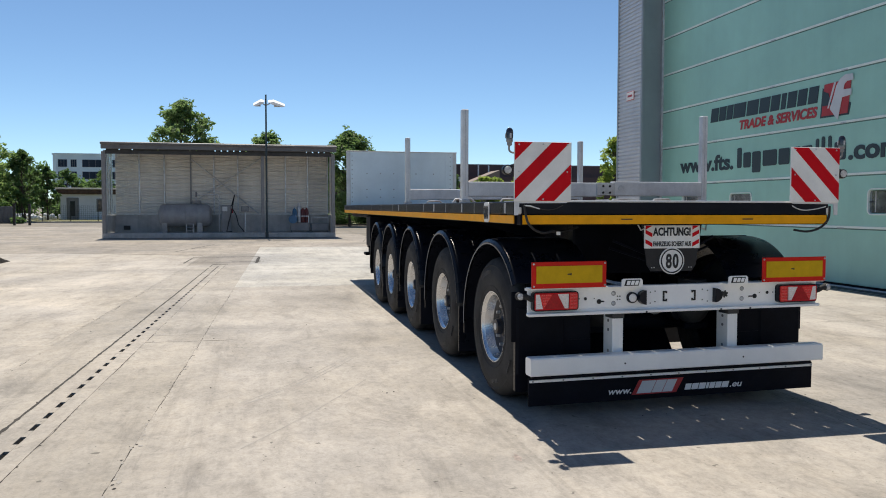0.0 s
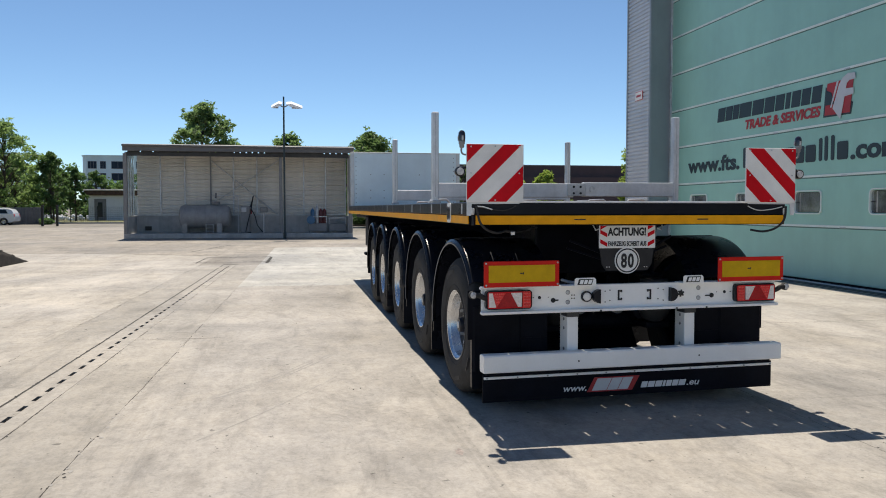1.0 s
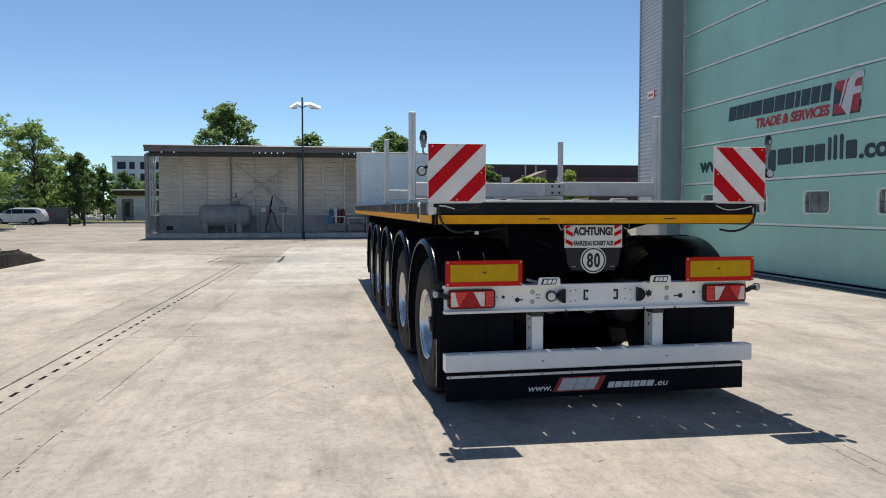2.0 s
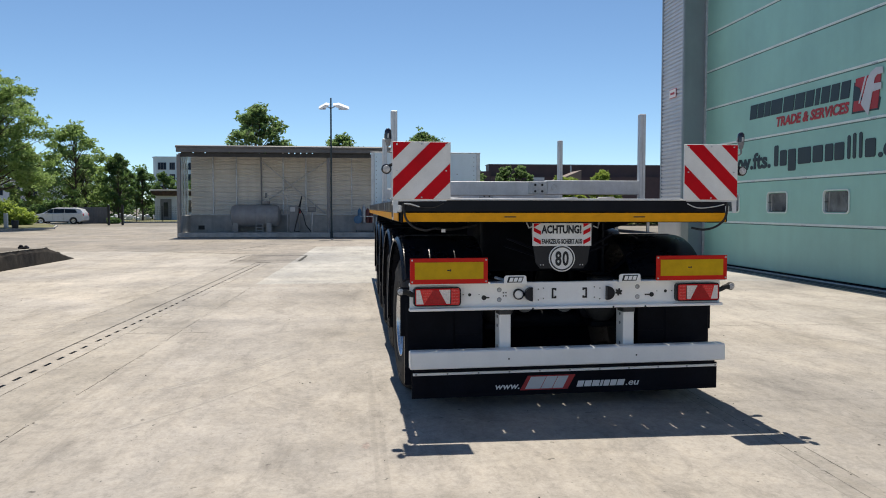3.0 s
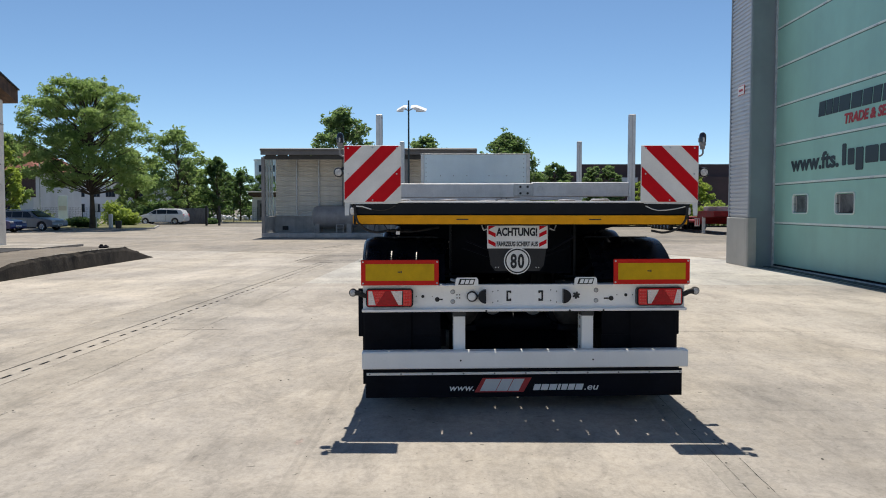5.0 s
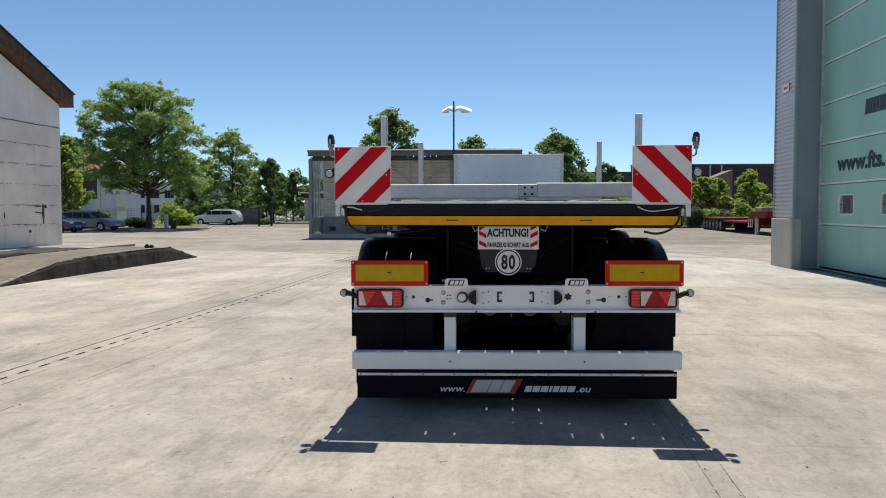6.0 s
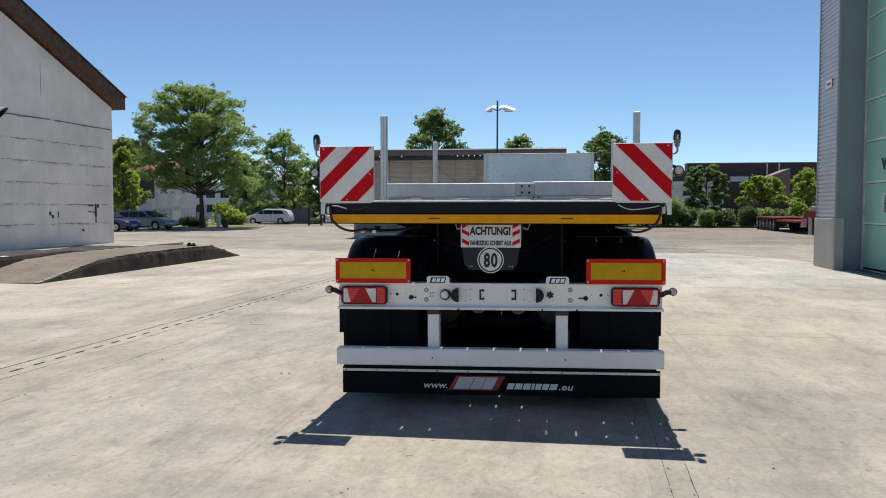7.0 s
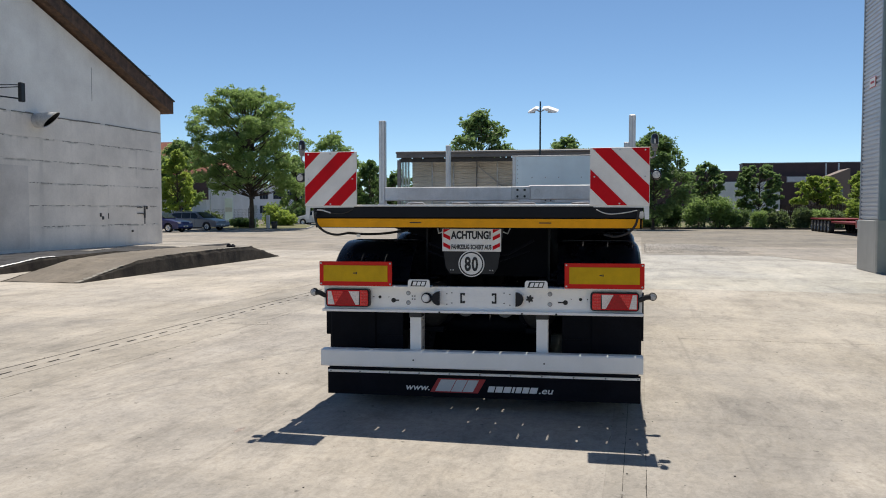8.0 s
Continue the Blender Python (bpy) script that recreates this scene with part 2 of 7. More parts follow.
    bp.inputs["Strength"].default_value, bp.inputs["Distance"].default_value = 0.30, 0.01
    nt.links.new(tex(24.0, 8, 0.75), bp.inputs["Height"])
    nt.links.new(bp.outputs[0], b.inputs["Normal"])
    return mat


CONCRETE = yard_concrete("yard_concrete", (0.386, 0.362, 0.335))
CONCRETE_PALE = yard_concrete("pale_concrete", (0.424, 0.395, 0.361))
CONCRETE_NEW = yard_concrete("newer_concrete", (0.446, 0.436, 0.416))
CONCRETE_GREY = yard_concrete("greyer_concrete", (0.368, 0.345, 0.317))
CONCRETE_OLD = yard_concrete("older_concrete", (0.317, 0.291, 0.262))
DRAIN_SHADE = material("black_drain_shade", (0.012, 0.011, 0.010), 0.9, var=0.3, spec=0.1)
CRACK = material("crack_dirt", (0.042, 0.037, 0.031), 0.95, var=0.3)
SCUFF = material("scuffed_concrete", (0.315, 0.296, 0.272), 0.9, var=0.1, scale=4.0)
PINK = material("faded_red_marking", (0.337, 0.282, 0.252), 0.9, var=0.2, scale=20)
ASPHALT = yard_concrete("worn_asphalt", (0.229, 0.210, 0.183))
SMOOTH_GREY = material("smooth_grey_guard", (0.44, 0.43, 0.40), 0.45, var=0.08, scale=1.0, grain=30, bump=0.04, streak=0.1)
# dark fittings, and the shade painted along the door threshold
DARK_STEEL_SHADE = material("dark_steel_and_shade", (0.05, 0.052, 0.055), 0.6, var=0.2, scale=3.0)
RAMP_TOP = yard_concrete("worn_ramp_concrete", (0.178, 0.158, 0.136))
RAMP_EDGE = material("crumbled_ramp_edge", (0.30, 0.28, 0.245), 0.9, var=0.3, scale=6.0, grain=40, bump=0.5)
DARK_ASPHALT = material("dark_asphalt", (0.075, 0.075, 0.08), 0.95, var=0.25, scale=2.0, grain=60, bump=0.4, spec=0.1)
OLD_JOINT = material("sandy_paving_joint", (0.225, 0.205, 0.175), 0.95, var=0.15)
JOINT = material("joint_filler", (0.16, 0.145, 0.12), 0.9, var=0.2)
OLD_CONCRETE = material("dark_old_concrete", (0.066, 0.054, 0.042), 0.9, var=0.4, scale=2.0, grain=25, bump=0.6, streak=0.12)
GREY_CONCRETE = material("grey_concrete", (0.43, 0.42, 0.40), 0.85, var=0.18, scale=1.3, grain=30, bump=0.3, streak=0.2)
RENDER_WALL = material("off_white_painted_concrete", (0.80, 0.74, 0.655), 0.85, var=0.12, scale=0.6, grain=18, bump=0.3, streak=0.16)
REPAINT = material("grey_white_wall_paint", (0.76, 0.71, 0.645), 0.85, var=0.10, scale=0.6, grain=18, bump=0.25, streak=0.07)
RENDER_UPPER = material("pale_smooth_render", (0.93, 0.885, 0.82), 0.85, var=0.09, scale=0.5, grain=18, bump=0.2, streak=0.06)
PALE_PIPE = material("pale_painted_pipe", (0.66, 0.66, 0.65), 0.5, var=0.08)
LOW_WALL = material("pale_shed_concrete", (0.53, 0.52, 0.50), 0.85, var=0.15, scale=1.3, grain=30, bump=0.3, streak=0.2)
TANK_GREY = material("pale_grey_tank_paint", (0.34, 0.34, 0.345), 0.5, var=0.1, scale=2.5, streak=0.1)
DOOR_GREEN = material("mint_green_coated_steel", (0.345, 0.622, 0.528), 0.42, var=0.05, scale=0.7, grain=90, bump=0.05, streak=0.06)
SEAM_SHADOW = material("dark_green_seam_shadow", (0.10, 0.19, 0.165), 0.7, var=0.1)
DOOR_SEAM = material("pale_door_seam", (0.80, 0.87, 0.82), 0.5, var=0.06, scale=2.0)
CLAD_GREY = material("silver_grey_cladding", (0.56, 0.57, 0.60), 0.42, metal=0.2, var=0.06, scale=0.8, streak=0.06)
PILLAR_GREY = material("slate_grey_coated_panel", (0.31, 0.345, 0.38), 0.45, var=0.06, scale=0.8, streak=0.08)
STEEL_GREY = material("grey_painted_steel", (0.24, 0.24, 0.245), 0.5, metal=0.1, var=0.1, scale=2.5)
GALV = material("galvanised_steel", (0.60, 0.61, 0.62), 0.40, metal=0.5, var=0.14, scale=5.0, grain=40, bump=0.08)
ALU = material("brushed_aluminium", (0.74, 0.75, 0.76), 0.40, metal=0.35, var=0.10, scale=4.0, grain=70, bump=0.06, streak=0.1)
BLACK = material("gloss_black_paint", (0.010, 0.0115, 0.017), 0.30, var=0.2, scale=2.0, spec=0.14, coat=0.0, rough_var=0.08)
BLACK_DULL = material("satin_black_paint", (0.0085, 0.0102, 0.0165), 0.55, var=0.25, scale=3.0, spec=0.08)
PLASTIC = material("black_plastic", (0.0095, 0.0112, 0.018), 0.28, var=0.2, scale=4.0, spec=0.22, rough_var=0.06)
RUBBER = material("tyre_rubber", (0.046, 0.0455, 0.046), 0.75, spec=0.2, var=0.25, scale=5.0, grain=90, bump=0.25)
TYRE_MARK = material("raised_tyre_rubber", (0.062, 0.061, 0.061), 0.6, var=0.2, spec=0.3)
CARRIER = material("charcoal_powder_coat", (0.028, 0.028, 0.031), 0.5, var=0.15, scale=4.0, spec=0.3)
FLAP_RUBBER = material("black_rubber_flap", (0.0075, 0.0088, 0.0140), 0.6, spec=0.08, var=0.2, scale=3.0)
RIM = material("silver_painted_rim", (0.62, 0.63, 0.65), 0.27, metal=0.92, var=0.06, scale=6.0, bump=0.02)
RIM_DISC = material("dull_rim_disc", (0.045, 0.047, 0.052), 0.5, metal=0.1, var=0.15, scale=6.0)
WHITE = material("white_coated_steel", (0.95, 0.945, 0.925), 0.40, var=0.025, scale=3.0, streak=0.03)
WHITE_FOIL = material("white_reflective_film", (0.86, 0.85, 0.82), 0.5, spec=0.25, var=0.05, scale=6.0, grain=120)
RED_FOIL = material("red_reflective_film", (0.62, 0.004, 0.012), 0.5, spec=0.15, var=0.06, scale=6.0, grain=120)
YELLOW_FOIL = material("amber_reflective_film", (0.90, 0.395, 0.005), 0.45, spec=0.2, var=0.06, scale=9.0, grain=160)
YELLOW_PLATE = material("yellow_retroreflector", (0.66, 0.40, 0.005), 0.4, spec=0.2, var=0.07, scale=9.0, grain=220, bump=0.2)
RED_PLATE = material("red_fluorescent_border", (0.66, 0.016, 0.008), 0.4, spec=0.2, var=0.05, scale=8.0)
RED_LENS = material("red_lamp_lens", (0.95, 0.06, 0.055), 0.2, var=0.18, scale=60.0, spec=0.2)
RED_DEEP = material("deep_red_reflector", (0.46, 0.008, 0.014), 0.2, var=0.15, scale=70.0, spec=0.3)
RED_BEAD = material("bright_red_lamp_bead", (0.92, 0.16, 0.14), 0.2, var=0.1, scale=70.0, spec=0.4)
LAMP_CLEAR = material("pinkish_clear_lens", (0.90, 0.80, 0.75), 0.25, var=0.1, scale=70.0, spec=0.2)
CLEAR_LENS = material("clear_lamp_lens", (0.60, 0.595, 0.59), 0.2, var=0.2, scale=70.0, spec=0.3)
INK = material("black_lettering", (0.012, 0.013, 0.015), 0.5, var=0.1)
SLATE_INK = material("dark_slate_lettering", (0.022, 0.042, 0.05), 0.5, var=0.08)
RED_INK = material("red_lettering", (0.45, 0.03, 0.035), 0.5, var=0.08)
PALE_INK = material("pale_grey_lettering", (0.62, 0.64, 0.66), 0.5, var=0.05)
WHITE_INK = material("white_lettering", (0.8, 0.8, 0.8), 0.5, var=0.04)
BULKHEAD = material("pale_blue_grey_panel", (0.78, 0.88, 0.95), 0.35, metal=0.25, var=0.06, scale=1.0, streak=0.06)
WOOD = material("dark_deck_planks", (0.10, 0.065, 0.04), 0.75, var=0.25, scale=3.0, grain=40)
BROWN_WOOD = material("weathered_brown_fascia", (0.12, 0.068, 0.042), 0.8, var=0.3, scale=4.0, streak=0.3)
SHED_CLAD = material("beige_grey_sheet_cladding", (0.75, 0.715, 0.645), 0.5, var=0.06, scale=0.8, streak=0.12)
GLASS = glass("window_glass")
DARK_GLASS = material("dark_window_glass", (0.035, 0.045, 0.05), 0.08, var=0.1, scale=1.0, spec=0.8, rough_var=0.02)
FAR_PANE = material("dim_far_glass", (0.022, 0.034, 0.052), 0.35, var=0.1, scale=1.0, spec=0.12)
SHED_STEEL = material("dark_grey_shed_steel", (0.145, 0.145, 0.15), 0.5, var=0.1, scale=2.5)
DOOR_PANE = material("grey_door_pane", (0.42, 0.44, 0.45), 0.10, metal=0.75, var=0.35, scale=3.0, spec=0.6, rough_var=0.05, bump=0.0)
BEACON_GLASS = material("dark_amber_beacon_dome", (0.02, 0.018, 0.03), 0.1, var=0.1, coat=0.6)


# ---- ground ----
def ground():
    m = M()
    m.add([(-900, -300, -0.03), (900, -300, -0.03), (900, 1500, -0.03), (-900, 1500, -0.03)], [(0, 1, 2, 3)])
    solid("ground", m, JOINT, "dark filled base under the concrete yard", "ground", kind="structure")
    # poured slabs with narrow joints; the cast drain strip lies between the second and third column
    xs = [-60, -47, -34, -22, -14.6, -7.2, -2.57, -1.905, -1.577, -0.965, 4.0, 4.237, 10.4, 18, 26, 40, 70]
    ys = [-40, -28, -16, -6, 0.9, 9.85, 16.4, 20.7, 24.6, 26.5, 29.2, 32.5, 36.4, 41.6, 48, 58, 68]
    yard = thing("pavement", "pale weathered concrete yard in poured slabs", "pavement", pose(0, 0, 0, 0, 0, -1.25), kind="structure")
    rnd = random.Random(4)
    for i in range(len(xs) - 1):
        narrow = xs[i + 1] - xs[i] < 0.7
        rows = ys if not narrow else [-40, -7.1, 0.9, 10.4, 16.2, 22.6, 24.6, 36.4, 48, 68]
        for a, c in zip(rows[:-1], rows[1:]):
            g = 0.0005 if xs[i] != 4.0 else 0.0
            if i in (7,) and -8 < (a + c) / 2 < 22.6:
                continue
            z = rnd.uniform(-0.0008, 0.0008)
            mat = CONCRETE_PALE if xs[i] < -2.7 and 9.8 < a < 26 else CONCRETE_GREY if -2.7 < xs[i] < -1 else CONCRETE
            if xs[i] == 4.0 and a < 9:
                mat = CONCRETE_GREY
            if c > 41.6 or (xs[i] < -14 and c > 30):
                mat = ASPHALT if c > 48 else CONCRETE
            if 16.4 <= a < 32.5 and -0.97 < xs[i] < 10:
                mat = CONCRETE_NEW
            if xs[i] > 4 and (a >= 29.2 or (a >= 26.5 and xs[i] > 10)):
                mat = CONCRETE_OLD if a < 36.4 else ASPHALT
            elif (a >= 29.2 and xs[i] < -0.97) or 32.5 <= a < 48 or (a >= 22.6 and -2.6 < xs[i] < -0.97):
                mat = CONCRETE_OLD
            part("slab", M().box(xs[i] + g, a + g, -0.1, xs[i + 1] - g, c - g, z, 0.0005 if g else 0.0), mat, yard)
    # wedges of older surfacing where the pour ends at a slant, and a field of block paving
    part("slab_wedge", M().prism([(8.4, 29.2), (10.4, 24.4), (10.4, 29.2)], -0.02, 0.0045, "xy"), CONCRETE_OLD, yard)
    part("slab_wedge", M().prism([(-7.2, 29.2), (-2.58, 27.1), (-2.58, 29.2)], -0.02, 0.0045, "xy"), CONCRETE_OLD, yard)
    blocks, c45 = M(), math.sqrt(0.5)
    for i in range(-22, 23):
        for j in range(-22, 23):
            u, v = i * 0.23, j * 0.23
            x, y = 6.1 + (u - v) * c45, 34.6 + (u + v) * c45
            if 4.4 < x < 8.0 - 0.12 * (y - 31) and 30.6 < y < 38.8:
                q = [(x + a * 0.098 * c45 - b * 0.098 * c45, y + a * 0.098 * c45 + b * 0.098 * c45) for a, b in ((-1, -1), (1, -1), (1, 1), (-1, 1))]
                blocks.prism(q, -0.01, 0.006 + rnd.uniform(-0.002, 0.002), "xy")
    tagged(part("paving_blocks", blocks, CONCRETE, yard, "diagonal field of grey paving blocks"), kind="stuff")
    part("paving_bed", M().prism([(4.35, 30.55), (8.05, 30.55), (7.05, 38.9), (4.35, 38.9)], -0.02, 0.0015, "xy"), OLD_JOINT, yard)
    far = M()
    far.box(-300, 68.01, -0.2, 300, 600, -0.012)
    far.box(-300, -40, -0.2, -60.01, 68, -0.012)
    far.box(70.01, -40, -0.2, 300, 68, -0.012)
    part("far_ground", far, ASPHALT, yard)
    # slotted drain: cast channel units with slots
    drain = thing("drain_channel", "cast concrete slotted drain channel set into the yard", "drain", pose(0, 0, 0, 0, 0, -1.25), kind="structure")
    x0, x1, cx, hw = -1.9045, -1.5775, -1.732, 0.019
    ends = [-7.05, -3.25, 0.89, 5.03, 9.17, 13.31, 17.45, 21.59, 22.55]
    for a, c in zip(ends[:-1], ends[1:]):
        u = M()
        a, c = a + 0.004, c - 0.004
        u.box(x0, a, -0.1, cx - hw, c, 0.002, 0.002)
        u.box(cx + hw, a, -0.1, x1, c, 0.002, 0.002)
        u.box(cx - hw, a, -0.1, cx + hw, c, -0.06)
        # bridges between the slots
        mids = [a + 0.21 + 0.334 * k for k in range(12) if a + 0.21 + 0.334 * k < c - 0.15]
        marks = [a - 0.088] + mids + [c + 0.088]
        for p, q in zip(marks[:-1], marks[1:]):
            u.box(cx - hw, p + 0.088, -0.06, cx + hw, q - 0.088, 0.0018)
        unit = part("drain_unit", u, CONCRETE, drain)
        # near-black sheet paints the shade of a deeper channel into the slots
        part("channel_shade", M().box(cx - hw, a, -0.029, cx + hw, c, -0.016), DRAIN_SHADE, unit, "black sheet painted as the shade deep in the channel")


ground()


def cracks():
    """Broken joints, chipped edges, a few scuffs and loose grit on the slabs."""
    rnd = random.Random(9)
    at = pose(0, 0, 0, 0, 0, -1.25)

    def crack(m, p, q, wmin, wmax, keep, jitter, step=0.05, z=0.0014):
        p, q = Vector((*p, 0)), Vector((*q, 0))
        d = (q - p).normalized()
        o = Vector((d.y, -d.x, 0))
        n = int((q - p).length / step)
        off, on, w0 = 0.0, True, wmin
        last = None
        for i in range(n + 1):
            if rnd.random() < 0.16:
                on = rnd.random() < keep
            off = off * 0.85 + rnd.uniform(-jitter, jitter)
            w = rnd.uniform(wmin, wmax) * (1.8 if rnd.random() < 0.06 else 1)
            c = p + d * (i * step) + o * off
            cur = (c + o * w / 2, c - o * w / 2)
            if last and on:
                a, b = last
                k = [(v.x, v.y, z) for v in (a, b, cur[1], cur[0])]
                m.add(k, [(0, 1, 2, 3)])
            last = cur
        return m

    lines = (("joint_crack", (-0.967, -6.0), (-0.95, 23.5), 0.001, 0.006, 0.45, 0.004),
             ("joint_crack", (-2.57, 3.0), (-2.50, 24.0), 0.002, 0.008, 0.38, 0.006),
             ("joint_crack", (-1.919, -7.0), (-1.919, 22.8), 0.018, 0.025, 0.97, 0.002),
             ("joint_crack", (-1.574, -7.0), (-1.574, 22.8), 0.002, 0.010, 0.75, 0.004),
             ("joint_crack", (-1.85, 9.88), (9.0, 10.05), 0.006, 0.013, 0.85, 0.006),
             ("joint_crack", (-14, 16.3), (-2.5, 16.5), 0.003, 0.006, 0.5, 0.006),
             )
    short = (("joint_crack", (-2.9, 24.0), (-0.6, 24.0), 0.06, 0.12, 0.6, 0.006),
             ("joint_crack", (-2.75, 26.25), (-0.8, 26.25), 0.12, 0.20, 0.95, 0.008),
             ("joint_crack", (-2.75, 23.45), (-2.75, 26.25), 0.03, 0.06, 0.9, 0.006),
             ("joint_crack", (-0.80, 23.35), (-0.80, 26.25), 0.07, 0.11, 0.97, 0.008),
             ("joint_crack", (-1.93, 22.95), (-1.50, 22.93), 0.10, 0.18, 0.95, 0.004),
             ("joint_crack", (-3.75, 29.7), (-2.9, 35.0), 0.04, 0.07, 0.85, 0.01),
             ("joint_crack", (4.102, -1.0), (4.104, 6.5), 0.0015, 0.004, 0.8, 0.001),
             ("joint_crack", (4.0, -1.0), (4.0, 6.0), 0.001, 0.003, 0.35, 0.0012),
             ("joint_crack", (4.237, -1.0), (4.237, 6.0), 0.0015, 0.005, 0.6, 0.002),
             ("joint_crack", (5.0, 7.4), (10.2, 7.0), 0.003, 0.007, 0.25, 0.01),
             ("joint_crack", (-9.0, 30.0), (-5.0, 40.5), 0.01, 0.02, 0.5, 0.02),
             ("joint_crack", (3.4, 36.4), (4.2, 42.6), 0.02, 0.03, 0.8, 0.01))
    yard = thing("joint_lines", "dark broken joints and cracks in the concrete yard", "joint", at, kind="structure")
    for name, *a in lines + short:
        m = crack(M(), *a)
        if m.f:
            tagged(part(name, m, CRACK, yard), kind="stuff")
    # chipped arrises beside the joints
    for x, y0, y1, n in ((-0.96, 2.5, 14.0, 110), (-1.57, 2.5, 13.0, 50), (-1.91, 4.0, 14.0, 36), (-2.56, 6.5, 15.0, 30), (4.10, 2.5, 6.5, 16), (4.24, 2.0, 6.5, 30)):
        for mat, share in ((CRACK, 0.45), (SCUFF, 0.55)):
            ch = M()
            for _ in range(int(n * share)):
                cx, cy = x + rnd.gauss(0, 0.022), rnd.uniform(y0, y1)
                r = rnd.uniform(0.003, 0.011) * (1.6 if mat is SCUFF else 1.0)
                k = rnd.randint(5, 7)
                ch.add([(cx + r * rnd.uniform(0.5, 1.2) * math.cos(2 * math.pi * i / k), cy + 1.7 * r * rnd.uniform(0.5, 1.2) * math.sin(2 * math.pi * i / k), 0.0016) for i in range(k)], [tuple(range(k))])
            tagged(part("chipped_edge", ch, mat, yard), kind="stuff")
    # curved tyre scuffs
    def scuff(p, mid, q, w, off):
        m, n = M(), 8
        last = None
        for i in range(n + 1):
            t = i / n
            x = (1 - t) ** 2 * p[0] + 2 * t * (1 - t) * mid[0] + t * t * q[0] + off
            y = (1 - t) ** 2 * p[1] + 2 * t * (1 - t) * mid[1] + t * t * q[1] - off * 0.5
            if last:
                crack(m, last, (x, y), w * 0.5, w, 0.75, 0.003, 0.06, 0.0011)
            last = (x, y)
        part("tyre_scuff", m, SCUFF, yard)

    for off, w in ((-0.05, 0.014), (0.0, 0.020), (0.045, 0.016)):
        scuff((-0.31, 6.68), (0.14, 7.25), (0.69, 8.63), w, off)
    scuff((-0.28, 5.46), (0.24, 6.30), (0.72, 7.45), 0.013, 0.0)
    scuff((6.0, 4.5), (7.7, 6.1), (9.0, 8.5), 0.06, 0.0)
    sp = M()
    n = 14
    sp.add([(1.42 + 0.03 * rnd.uniform(0.5, 1.2) * math.cos(2 * math.pi * i / n) + 0.0, 4.95 + 0.09 * rnd.uniform(0.5, 1.2) * math.sin(2 * math.pi * i / n), 0.0012) for i in range(n)], [tuple(range(n))])
    part("faded_mark", sp, PINK, yard)
    grit = M()
    for _ in range(150):
        x, y = rnd.uniform(-6, 9), rnd.uniform(1.5, 16)
        r = rnd.choice((0.002, 0.003, 0.004, 0.006))
        grit.box(x - r, y - r * rnd.uniform(0.7, 1.8), 0.0, x + r, y + r, r * 0.7)
    solid("grit", grit, CRACK, "loose dark grit on the concrete", "grit", kind="stuff")


cracks()


# ---- hall with the sectional door ----
DX = 11.1          # plane of the door
HALL_N, HALL_S, HALL_H = 23.04, -22.0, 10.6


def ribbed(m, a, c, z0, z1, pitch, depth, out):
    """Horizontal trapezoid ribs between the plan points a and c, standing out along the plan vector out."""
    a, c, o = Vector((*a, 0)), Vector((*c, 0)), Vector((*out, 0))
    prof, z = [], z0
    while z < z1 - 1e-6:
        for f, d in ((0.0, 0), (0.18, 0), (0.34, 1), (0.80, 1), (0.96, 0)):
            zz = z + f * pitch
            if zz <= z1:
                prof.append((zz, d * depth))
        z += pitch
    prof.append((z1, 0))
    v, q = [], []
    for zz, d in prof:
        for p in (a, c):
            v.append(p + o * d + Vector((0, 0, zz)))
    for i in range(len(prof) - 1):
        q.append((2 * i, 2 * i + 1, 2 * i + 3, 2 * i + 2))
    return m.add(v, q)


